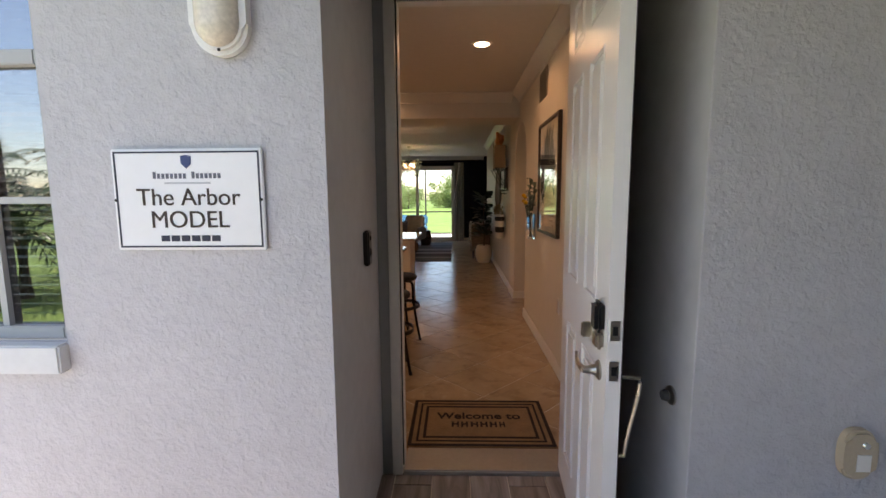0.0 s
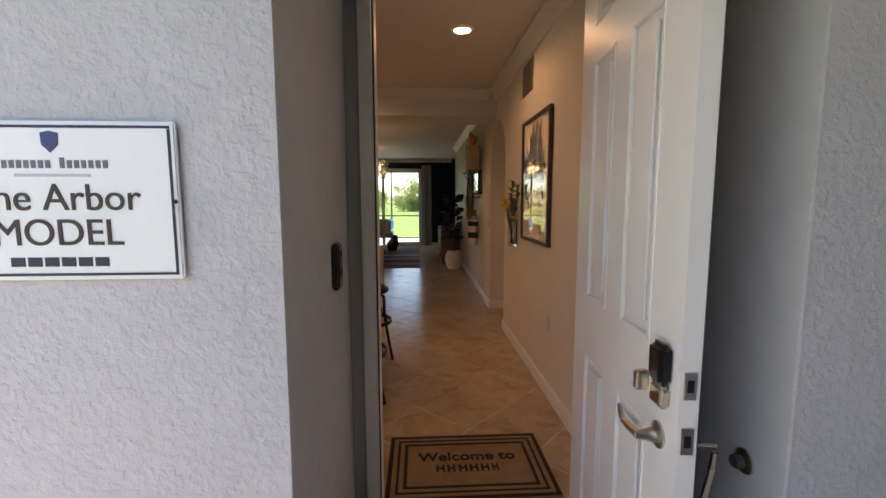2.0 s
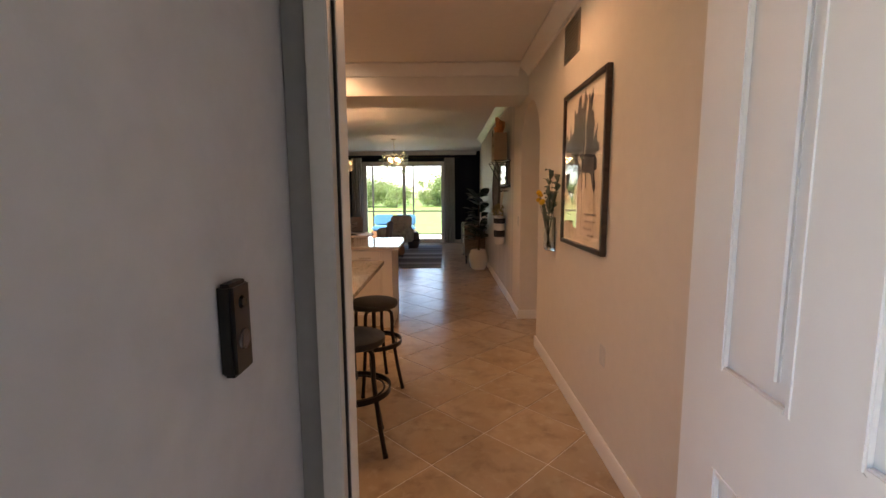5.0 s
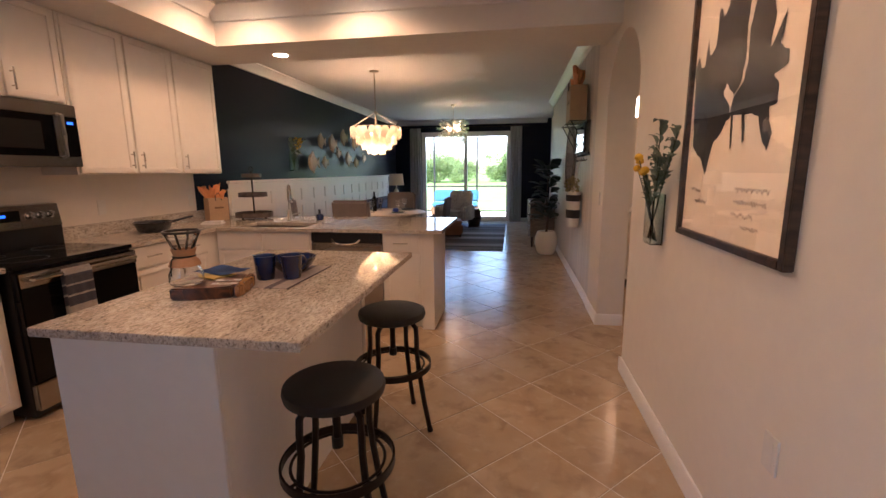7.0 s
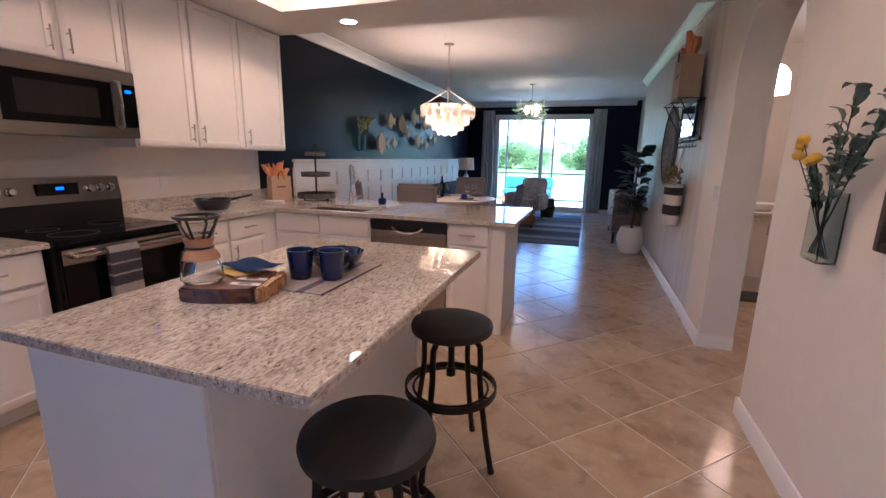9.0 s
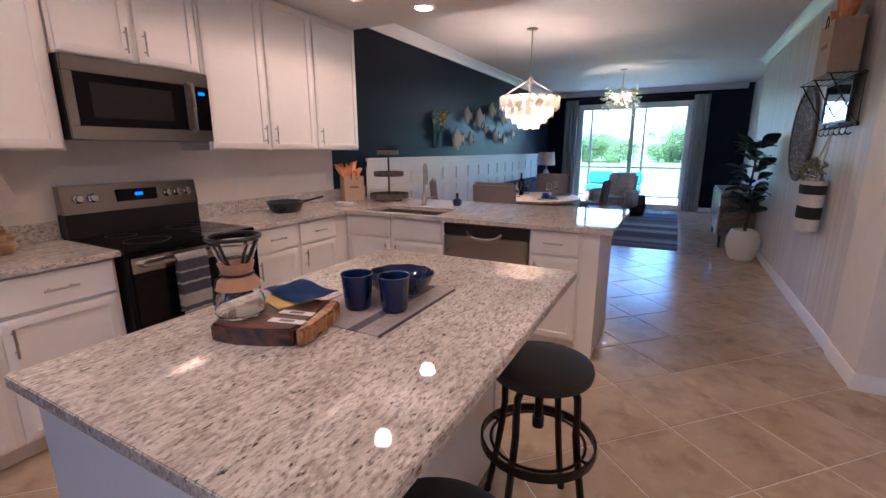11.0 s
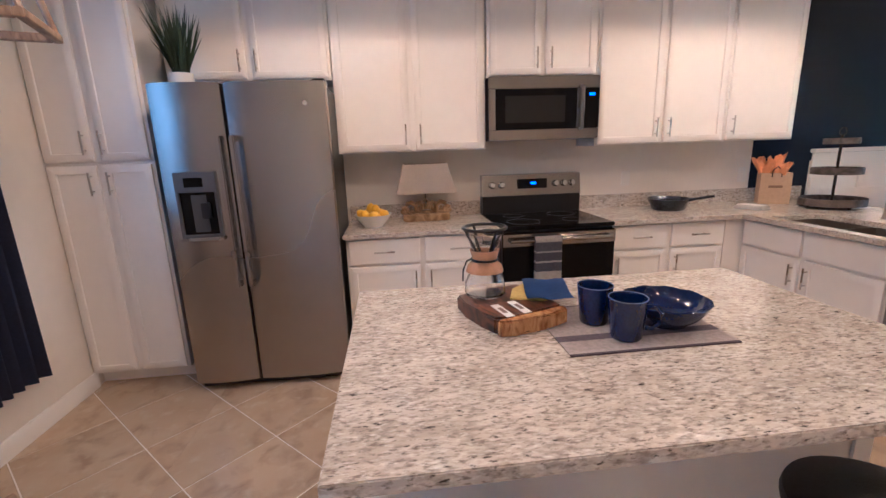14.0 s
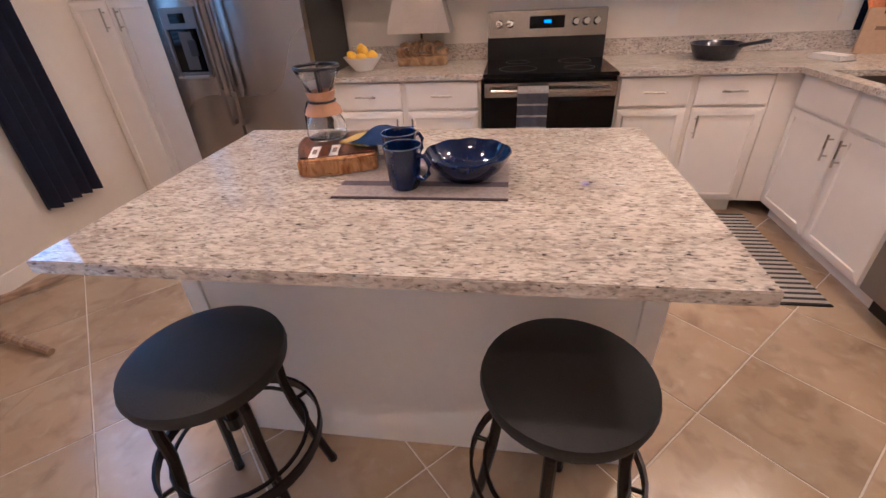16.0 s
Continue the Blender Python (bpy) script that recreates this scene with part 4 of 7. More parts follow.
for x0, x1 in ((xs[0], xs[1]), (xs[2], xs[3]), (xs[4], xs[5])):
    bm_box(leaf, x0, x1, 0, DT, 0, DH)
for c0, c1 in cols:
    for z0, z1 in ((0, rows[0][0]), (rows[0][1], rows[1][0]), (rows[1][1], rows[2][0]), (rows[2][1], DH)):
        bm_box(leaf, c0, c1, 0, DT, z0, z1)
part("leaf", leaf, DOORPAINT, fd_)
for c0, c1 in cols:
    for z0, z1 in rows:
        pb = bmesh.new()
        panel_mould(pb, c0, c1, z0, z1, 0.0)
        bm_box(pb, c0, c1, 0.0125, DT - 0.008, z0, z1)
        part("panel", pb, DOORPAINT, fd_)
# dark sheet added on the outer face to hold the gap's shade
part("outer_shade_skin", box(0.001, DW - 0.001, DT + 0.0002, DT + 0.0025, 0.002, DH - 0.002), mat("door_gap_dark", (0.022, 0.026, 0.034), 0.4, grain=0.08, scale=8), fd_, "added dark sheet that deepens the shade behind the door")
key = bmesh.new()
bm_box(key, 0.737, 0.807, -0.032, 0.0, 0.985, 1.085, 0.012)
part("keypad_lock", key, BLACK, fd_, "black electronic deadbolt housing")
part("lock_base", box(0.742, 0.802, -0.026, -0.0005, 0.93, 0.984, 0.008), NICKEL, fd_, "nickel lower housing of the lock")
part("thumb_turn", box(0.727, 0.749, -0.060, -0.0265, 0.955, 1.005, 0.005), NICKEL, fd_, "nickel thumb turn")
rose = turned(lathe([(0, 0), (0.033, 0), (0.033, 0.006), (0.02, 0.014), (0.014, 0.03), (0.012, 0.055), (0, 0.056)], 20), pose(0.752, 0, 0.845, 90))
part("lever_rose", rose, NICKEL, fd_)
part("lever", tube([(0.752, -0.05, 0.845), (0.722, -0.056, 0.846), (0.682, -0.055, 0.838), (0.647, -0.052, 0.842), (0.627, -0.05, 0.862)], [0.012, 0.011, 0.009, 0.008, 0.006]), NICKEL, fd_, "scrolled nickel lever")
for zz in (1.005, 0.875):
    pl = part("latch_plate", box(DW, DW + 0.003, 0.008, 0.037, zz - 0.032, zz + 0.032, 0.001), NICKEL, fd_)
    part("latch_hole", box(DW + 0.0031, DW + 0.0042, 0.015, 0.030, zz - 0.014, zz + 0.014), BLACK, pl)
pts_ = [(0.775, DT + 0.002, 0.835)] + [(0.778, DT + 0.052 + 0.026 * math.cos(2.6 * q) * (1 - 0.35 * q), 0.832 - 0.27 * q) for q in [i / 16 for i in range(17)]] + [(0.776, DT + 0.002, 0.555)]
part("pull_handle", tube(pts_, 0.008), NICKEL, fd_, "curved outer pull handle")
for zz in (0.2, 1.15, 2.1):
    part("hinge", rod((-0.006, DT, zz - 0.05), (-0.006, DT, zz + 0.05), 0.007), NICKEL, fd_)

stp = thing("door_stop", 1.82, 2.865, 0.755, "round metal door stop on the entry wall", "door stop", rz=-90)
part("base", turned(lathe([(0, 0), (0.033, 0), (0.033, 0.006), (0.024, 0.012), (0, 0.013)], 22), pose(0, 0, 0, 90)), NICKEL, stp)
part("bumper", turned(lathe([(0, 0.012), (0.016, 0.012), (0.019, 0.022), (0.016, 0.034), (0, 0.036)], 18), pose(0, 0, 0, 90)), mat("grey_rubber", (0.05, 0.05, 0.05), 0.7), stp, "dark rubber bumper")

pls = bm_prism(bmesh.new(), [(0.052 * math.copysign(abs(math.cos(a)) ** 0.75, math.cos(a)), 0.082 * math.copysign(abs(math.sin(a)) ** 0.75, math.sin(a))) for a in [2 * math.pi * i / 28 for i in range(28)]], 0, 0.03)
bmesh.ops.bevel(pls, geom=[e for e in pls.edges if all(v.co.z > 0.02 for v in e.verts)], offset=0.01, segments=3, affect="EDGES")
sen = thing("sensor", 2.322, 2.733, 0.637, "oval beige plastic sensor on the stucco wall", "sensor")
BEIGE = mat("beige_plastic", (0.48, 0.39, 0.28), 0.45, grain=0.05, scale=20)
part("housing", turned(pls, pose(0, 0, 0, 90)), BEIGE, sen)
part("lens", turned(lathe([(0, 0.03), (0.012, 0.03), (0.009, 0.036), (0, 0.038)], 16), pose(0.012, 0, 0.035, 90)), CHROME, sen)
part("label_plate", box(-0.012, 0.03, -0.0325, -0.0305, -0.05, 0.005), PAPER, sen)

# porch light, bulkhead type
lt = thing("wall_lamp", 0.405, 2.733, 1.99, "oval white bulkhead porch lamp with a frosted lens", "lamp")


def stadium(w, h, n=14):
    r = w / 2
    return [(r * math.cos(math.pi * i / n), h / 2 - r + r * math.sin(math.pi * i / n)) for i in range(n + 1)] + [(-r * math.cos(math.pi * i / n), -h / 2 + r - r * math.sin(math.pi * i / n)) for i in range(n + 1)]


rim = bm_prism(bmesh.new(), stadium(0.165, 0.285), 0, 0.035)
bmesh.ops.bevel(rim, geom=[e for e in rim.edges if all(v.co.z > 0.03 for v in e.verts)], offset=0.012, segments=2, affect="EDGES")
part("housing", turned(rim, pose(0, 0, 0, 90)), mat("white_enamel", (0.78, 0.77, 0.75), 0.35, grain=0.04, scale=20), lt)
ln = bmesh.new()
rows_ = []
for k in range(7):
    a = radians(15 * k)
    rows_.append([ln.verts.new((x, y, 0.034 + 0.046 * math.sin(a))) for x, y in stadium(0.125 - 0.115 * (1 - math.cos(a)), 0.245 - 0.115 * (1 - math.cos(a)))])
for p, q in zip(rows_, rows_[1:]):
    for k in range(len(p)):
        ln.faces.new((p[k], p[(k + 1) % len(p)], q[(k + 1) % len(p)], q[k]))
ln.faces.new(rows_[-1])
part("lens", turned(ln, pose(0, 0, 0, 90)), mat("frosted_lens", (0.70, 0.64, 0.54), 0.18, grain=0.12, scale=16), lt, "yellowed frosted lens")
for zz in (0.13, -0.13):
    part("screw", turned(lathe([(0, 0.036), (0.005, 0.036), (0.004, 0.039), (0, 0.039)], 10), pose(0, 0, zz, 90)), IRON, lt)

# doorbell
bl = thing("doorbell", 0.69, 3.245, 1.225, "slim black video doorbell with a silver button", "doorbell", rz=90)
part("body", box(-0.031, 0.031, -0.026, 0.0, -0.075, 0.075, 0.006), BLACK, bl)
part("button", turned(lathe([(0, 0.026), (0.017, 0.026), (0.016, 0.029), (0, 0.0295)], 20), pose(0, 0, -0.018, 90)), mat("bell_ring", (0.10, 0.10, 0.11), 0.25, 0.5), bl)
part("camera_lens", turned(lathe([(0, 0.026), (0.011, 0.026), (0.008, 0.030), (0, 0.0305)], 16), pose(0, 0, 0.042, 90)), BLACK_GLASS, bl)


def lettering(text, size, depth=0.0012, bold=0.0):
    """Flat letters in the built-in font, as a mesh lying in x, y, centred."""
    cu = bpy.data.curves.new("letters", "FONT")
    cu.body, cu.size, cu.extrude, cu.align_x, cu.align_y = text, size, depth, "CENTER", "CENTER"
    cu.offset = bold
    ob = new("letters", cu)
    me = bpy.data.meshes.new_from_object(ob.evaluated_get(bpy.context.evaluated_depsgraph_get()))
    bpy.data.objects.remove(ob)
    bm = bmesh.new()
    bm.from_mesh(me)
    bpy.data.meshes.remove(me)
    return bm


# name board
sg = thing("sign", 0.270, 2.7325, 1.435, "white metal name board with a navy border line", "sign")
part("board", box(-0.231, 0.231, -0.012, 0.0, -0.153, 0.153, 0.003), mat("sign_white", (0.84, 0.84, 0.86), 0.3, grain=0.01), sg)
bd = bmesh.new()
for x0, x1, z0, z1 in ((-0.222, 0.222, 0.1395, 0.1445), (-0.222, 0.222, -0.1445, -0.1395), (-0.222, -0.217, -0.139, 0.139), (0.217, 0.222, -0.139, 0.139)):
    bm_box(bd, x0, x1, -0.0135, -0.0121, z0, z1)
SIGN_INK = mat("navy_ink", (0.016, 0.018, 0.045), 0.5)
part("border", bd, SIGN_INK, sg)
for txt, size, zz, sx in (("The Arbor", 0.073, 0.006, 1.0), ("MODEL", 0.073, -0.062, 1.0)):
    lb = lettering(txt, size)
    part("letters", turned(lb, pose(0, -0.0130, zz, 90) @ Matrix.Diagonal((1.0, 1.0, 1, 1))), mat("brown_ink", (0.035, 0.017, 0.014), 0.5), sg)
br_ = bmesh.new()
for i in range(16):
    if i != 8:
        x0 = -0.104 + i * 0.0132
        bm_box(br_, x0, x0 + 0.0085, -0.0133, -0.0121, 0.064, 0.084 if i in (0, 9) else 0.079)
part("name_bars", br_, mat("grey_ink", (0.13, 0.13, 0.17), 0.5), sg)
br_ = bmesh.new()
for i in range(6):
    bm_box(br_, -0.093 + i * 0.0315, -0.067 + i * 0.0315, -0.0133, -0.0121, -0.126, -0.108)
part("maker_bars", br_, SIGN_INK, sg)
part("fine_line", box(-0.07, 0.07, -0.0130, -0.0121, 0.048, 0.053), mat("pale_ink", (0.5, 0.5, 0.54), 0.5), sg)
shield = prism([(-0.016, 0.018), (0, 0.022), (0.016, 0.018), (0.015, -0.004), (0.0, -0.019), (-0.015, -0.004)], 0, 0.0015)
part("crest", turned(shield, pose(0, -0.0121, 0.112, 90)), mat("crest_blue", (0.03, 0.05, 0.16), 0.5), sg)
for sx in (-0.2245, 0.2245):
    part("rivet", turned(lathe([(0, 0.012), (0.0045, 0.012), (0.004, 0.0145), (0, 0.015)], 10), pose(sx, 0, 0.0, 90)), IRON, sg)

# welcome mat
COIR = mat("coir", (0.30, 0.19, 0.10), 0.95, grain=0.15, scale=40, bump=0.6, bump_scale=350)
wm = thing("doormat", 1.225, 4.045, 0, "tan coir welcome mat with dark border lines", "doormat")
part("mat", box(-0.435, 0.435, -0.285, 0.29, 0.0, 0.014, 0.004), COIR, wm)
lines = bmesh.new()
for m_, w in ((0.004, 0.022), (0.050, 0.014), (0.088, 0.018)):
    x1, y1 = 0.435 - m_, 0.285 - m_
    bm_box(lines, -x1, x1, y1 - w, y1, 0.0142, 0.0155)
    bm_box(lines, -x1, x1, -y1, -y1 + w, 0.0142, 0.0155)
    bm_box(lines, -x1, -x1 + w, -y1 + w, y1 - w, 0.0142, 0.0155)
    bm_box(lines, x1 - w, x1, -y1 + w, y1 - w, 0.0142, 0.0155)
COIR_DARK = mat("coir_dark", (0.025, 0.014, 0.012), 0.95, grain=0.15, scale=40, bump=0.6, bump_scale=350)
part("border", lines, COIR_DARK, wm)
part("letters", turned(lettering("Welcome to", 0.105, 0.0012, 0.0022), pose(0, 0.062, 0.0154)), COIR_DARK, wm)
br_ = bmesh.new()
for i, w in enumerate((0.048, 0.044, 0.05, 0.048, 0.046, 0.036)):
    x0 = -0.175 + i * 0.06
    bm_box(br_, x0, x0 + w * 0.28, -0.07, -0.008, 0.0142, 0.0158)
    bm_box(br_, x0 + w * 0.7, x0 + w * 0.95, -0.07, -0.008, 0.0142, 0.0158)
    bm_box(br_, x0 + w * 0.28, x0 + w * 0.7, -0.045, -0.03, 0.0142, 0.0156)
part("maker_bars", br_, COIR_DARK, wm)

# framed print in the hall
pc = thing("picture", EAST, 5.278, 1.60, "framed print of a dark brush-stroke tree on cream paper", "picture", rz=-90)
PW, PH = 0.408, 0.50
FRAMEWOOD = wood_mat("dark_frame_wood", (0.022, 0.012, 0.009), (0.07, 0.038, 0.026), 0.35)
fb = bmesh.new()
for x0, x1, z0, z1 in ((-PW, -PW + 0.028, -PH, PH), (PW - 0.028, PW, -PH, PH), (-PW + 0.028, PW - 0.028, -PH, -PH + 0.028), (-PW + 0.028, PW - 0.028, PH - 0.028, PH)):
    bm_box(fb, x0, x1, -0.032, -0.001, z0, z1, 0.003)
part("frame", fb, FRAMEWOOD, pc, "dark wooden frame")
part("paper", box(-PW + 0.028, PW - 0.028, -0.012, -0.004, -PH + 0.028, PH - 0.028), mat("cream_paper", (0.66, 0.58, 0.48), 0.7, grain=0.04, scale=6), pc)
rnd = random.Random(5)
strokes = bmesh.new()


def ragged(pts, depth):
    """A flat patch of paint with a given outline, roughened between its corners."""
    out = []
    for (x0, z0), (x1, z1) in zip(pts, pts[1:] + pts[:1]):
        for q in range(4):
            k = 0.004 if q else 0.0
            out.append((x0 + (x1 - x0) * q / 4 + rnd.uniform(-k, k), z0 + (z1 - z0) * q / 4 + rnd.uniform(-k, k)))
    b0 = prism(out, 0, 0.0005)
    turned(b0, pose(0, -depth, 0, 90))
    me = bpy.data.meshes.new("s")
    b0.to_mesh(me)
    strokes.from_mesh(me)
    b0.free()
    bpy.data.meshes.remove(me)


for level, pts in enumerate((
        [(-0.36, 0.06), (-0.375, 0.21), (-0.345, 0.24), (-0.32, 0.19), (-0.285, 0.19), (-0.27, 0.29), (-0.245, 0.22), (-0.20, 0.24), (-0.19, 0.38), (-0.165, 0.36), (-0.15, 0.33), (-0.12, 0.36), (-0.105, 0.43), (-0.055, 0.45), (-0.05, 0.36), (-0.02, 0.36), (0.0, 0.41), (0.02, 0.468), (0.035, 0.42), (0.06, 0.40), (0.04, 0.34), (0.03, 0.25), (0.04, 0.14), (0.02, 0.07), (-0.02, 0.04), (-0.08, 0.09), (-0.10, 0.06), (-0.04, 0.0), (-0.03, -0.035), (-0.06, -0.05), (-0.09, -0.085), (-0.145, -0.115), (-0.175, -0.185), (-0.195, -0.24), (-0.235, -0.185), (-0.335, -0.125), (-0.35, -0.02)],
        [(-0.02, 0.03), (0.04, 0.07), (0.06, 0.13), (0.05, 0.22), (0.07, 0.30), (0.09, 0.36), (0.08, 0.40), (0.10, 0.42), (0.12, 0.38), (0.16, 0.44), (0.165, 0.38), (0.14, 0.32), (0.175, 0.30), (0.195, 0.24), (0.185, 0.14), (0.215, 0.18), (0.25, 0.23), (0.235, 0.14), (0.28, 0.115), (0.285, 0.075), (0.22, 0.06), (0.25, 0.03), (0.255, -0.025), (0.215, -0.03), (0.22, -0.075), (0.245, -0.11), (0.225, -0.165), (0.19, -0.12), (0.16, -0.055), (0.118, -0.04), (-0.035, -0.03)],
        [(-0.022, -0.03), (-0.006, -0.03), (0.002, -0.14), (-0.006, -0.145)], [(0.055, -0.03), (0.075, -0.03), (0.086, -0.12), (0.076, -0.13)])):
    ragged(pts, 0.0130 + level * 0.0009)
part("brush_strokes", strokes, mat("brush_ink", (0.010, 0.010, 0.016), 0.6, grain=0.2, scale=20), pc, "dark blue-black brush strokes")
script = bmesh.new()
for a, b, z, q in ((0.056, 0.27, -0.285, 1.3), (0.056, 0.26, -0.328, 2.1), (0.046, 0.19, -0.372, 0.7), (0.12, 0.23, -0.410, 1.7), (-0.31, -0.22, -0.30, 0.4), (-0.27, -0.16, -0.345, 1.1)):
    n_ = int((b - a) / 0.0045)
    bm_tube(script, [(a + (b - a) * i / n_, -0.0128, z + 0.007 * math.sin(i * 1.9 + q) + 0.004 * math.sin(i * 0.73 * q)) for i in range(n_ + 1)], 0.0009, 4)
part("handwriting", script, mat("print_grey", (0.26, 0.21, 0.18), 0.7), pc, "unreadable thin handwriting")
gl = part("glazing", box(-PW + 0.028, PW - 0.028, -0.0225, -0.0205, -PH + 0.028, PH - 0.028), glass("picture_glass", (1, 1, 1), 0.0, 1.28), pc)
gl.visible_shadow = False

# outlets, switches, vents


def cover_plate(name, x, y, z, rz, label, category, holes):
    o = thing(name, x, y, z, label, category, rz=rz)
    part("plate", box(-0.036, 0.036, -0.006, 0.0, -0.058, 0.058, 0.002), WHITE_CERAMIC, o)
    for hz in holes:
        part("insert", box(-0.017, 0.017, -0.008, -0.0062, hz - 0.017, hz + 0.017, 0.001), WHITE_CERAMIC, o)
    return o


cover_plate("outlet", EAST, 4.862, 0.555, -90, "white wall outlet low on the hall wall", "outlet", (0.022, -0.022))
cover_plate("light_switch", EAST, 7.62, 1.13, -90, "white light switch beside the arch", "switch", (0.0,))
cover_plate("outlet", WEST, 6.60, 1.12, 90, "white outlet above the worktop", "outlet", (0.022, -0.022))
cover_plate("outlet", WEST, 7.60, 1.11, 90, "white outlet above the worktop corner", "outlet", (0.022, -0.022))
vt = thing("wall_vent", EAST, 5.62, 2.47, "grey metal return-air grille near the ceiling", "vent", rz=-90)
part("frame", box(-0.17, 0.17, -0.008, 0, -0.13, 0.13, 0.002), mat("vent_grey", (0.30, 0.26, 0.22), 0.5), vt)
for i in range(11):
    part("slat", turned(box(-0.15, 0.15, -0.008, 0.008, -0.001, 0.001), pose(0, -0.0125, -0.11 + i * 0.022, 40)), bpy.data.materials["vent_grey"], vt)

# recessed ceiling lights


def can_light(x, y, z):
    o = thing("ceiling_light", x, y, z, "round white recessed ceiling light, lit warm", "ceiling light", "recessed lights")
    part("trim", lathe([(0.062, -0.001), (0.088, -0.001), (0.088, -0.006), (0.066, -0.010), (0.062, -0.006), (0.062, -0.001)], 28), TRIM, o)
    part("lens", lathe([(0, -0.002), (0.0615, -0.002), (0.0615, -0.004), (0, -0.004)], 28), CAN_GLOW, o, "glowing lens")


for cx, cy in CANS_HIGH:
    can_light(cx, cy, HIGH)
can_light(CAN_LOW[0], CAN_LOW[1], LOW)
sd_ = thing("sprinkler_head", 0.17, 8.35, HIGH, "small brass ceiling sprinkler head", "sprinkler")
part("plate", lathe([(0, -0.001), (0.032, -0.001), (0.028, -0.008), (0, -0.009)], 18), CHROME, sd_)
part("nozzle", lathe([(0, -0.009), (0.012, -0.009), (0.008, -0.03), (0.016, -0.036), (0, -0.038)], 14), NICKEL, sd_)

# wall vase with dried flowers in the hall
wv_ = thing("wall_vase", EAST, 5.97, 1.0, "clear aqua glass wall vase with eucalyptus and yellow blooms", "vase", rz=-90)
AQUA = glass("aqua_glass", (0.90, 0.97, 0.97), 0.01, 1.25)
vb = bmesh.new()
for x0, x1, y0, y1, z0, z1 in ((-0.065, 0.065, -0.07, -0.01, 0, 0.008), (-0.065, -0.060, -0.07, -0.01, 0.008, 0.26), (0.060, 0.065, -0.07, -0.01, 0.008, 0.26), (-0.06, 0.06, -0.07, -0.065, 0.008, 0.23), (-0.06, 0.06, -0.015, -0.01, 0.008, 0.26)):
    bm_box(vb, x0, x1, y0, y1, z0, z1, 0.0015)
part("glass", vb, AQUA, wv_)


def leaf_blade(bm, base, tip, width, bend=0.02, fold=0.004):
    """One pointed leaf between two points, folded along its rib."""
    a, b = Vector(base), Vector(tip)
    d = b - a
    s = d.cross(Vector((0.3, 0.2, 1))).normalized()
    n = s.cross(d).normalized()
    rowz = []
    for q, w in ((0, 0.12), (0.3, 0.85), (0.6, 1.0), (0.85, 0.55), (1, 0.04)):
        c = a + d * q + n * bend * math.sin(q * math.pi)
        rowz.append((bm.verts.new(c - s * width * w / 2 + n * fold), bm.verts.new(c), bm.verts.new(c + s * width * w / 2 + n * fold)))
    for p, q in zip(rowz, rowz[1:]):
        bm.faces.new((p[0], p[1], q[1], q[0]))
        bm.faces.new((p[1], p[2], q[2], q[1]))


rnd = random.Random(11)
stems, lv, yl = bmesh.new(), bmesh.new(), bmesh.new()
for tipx, tipz, k in ((0.11, 0.60, 1), (0.24, 0.50, 1), (0.03, 0.50, 1), (0.18, 0.41, 1), (0.30, 0.54, 1), (-0.16, 0.45, 0), (-0.26, 0.43, 0), (-0.11, 0.37, 0), (-0.05, 0.38, 0), (-0.20, 0.39, 0)):
    a = Vector((-tipx * 0.25, -0.04, 0.02))
    b = Vector((tipx, -0.05 - rnd.random() * 0.05, tipz))
    mid = a.lerp(b, 0.5) + Vector((0.0, 0, 0.02))
    bm_tube(stems, [a, mid, b], 0.0022, 5)
    if k:
        for q in range(10):
            p = mid.lerp(b, q / 9)
            an = rnd.uniform(0, 6.28)
            leaf_blade(lv, p, p + Vector((math.cos(an) * 0.07, -abs(math.sin(an)) * 0.035, rnd.uniform(0.0, 0.06))), 0.040)
    else:
        bmesh.ops.create_icosphere(yl, subdivisions=2, radius=0.027, matrix=Matrix.Translation(b) @ Matrix.Diagonal((1, 0.8, 0.75, 1)))
        for q in range(5):
            p = a.lerp(b, 0.45 + q * 0.07)
            leaf_blade(lv, p, p + Vector((rnd.uniform(-0.04, 0.04), -0.02, 0.05)), 0.03)
for v in yl.verts:
    v.co += Vector((rnd.uniform(-1, 1), rnd.uniform(-1, 1), rnd.uniform(-1, 1))) * 0.003
part("stems", stems, LEAF_DARK, wv_)
part("leaves", lv, mat("eucalyptus", (0.12, 0.16, 0.125), 0.6, grain=0.25, scale=15), wv_, "grey-green eucalyptus leaves")
part("yellow_blooms", yl, mat("yellow_bloom", (0.72, 0.43, 0.03), 0.8, grain=0.15, scale=40), wv_, "yellow globe blooms")

# passage seen through the arch: vanity and pendant
vn = thing("vanity", 2.75, 9.55, 0, "cream vanity cabinet with a pale stone top", "vanity")
part("body", box(-0.4, 0.4, -0.25, 0.28, 0.0, 0.82), CABINET, vn)
for x0 in (-0.38, -0.12, 0.14):
    d_ = front(vn, "door", x0, x0 + 0.24, -0.27, 0.13, 0.79)
    pull(d_, x0 + 0.20, -0.27, 0.68, 0.12)
part("top", box(-0.42, 0.42, -0.29, 0.29, 0.821, 0.85, 0.004), WHITE_CERAMIC, vn)
part("basin", lathe([(0.0, 0.851), (0.16, 0.851), (0.19, 0.88), (0.2, 0.93), (0.19, 0.93), (0.17, 0.885), (0, 0.86)], 24, (0, 0, 0)), WHITE_CERAMIC, vn)
pd = thing("pendant_lamp", 2.6, 9.0, HIGH, "frosted glass pendant lamp, lit", "pendant lamp")
part("cord", rod((0, 0, -0.51), (0, 0, 0.0), 0.004), NICKEL, pd)
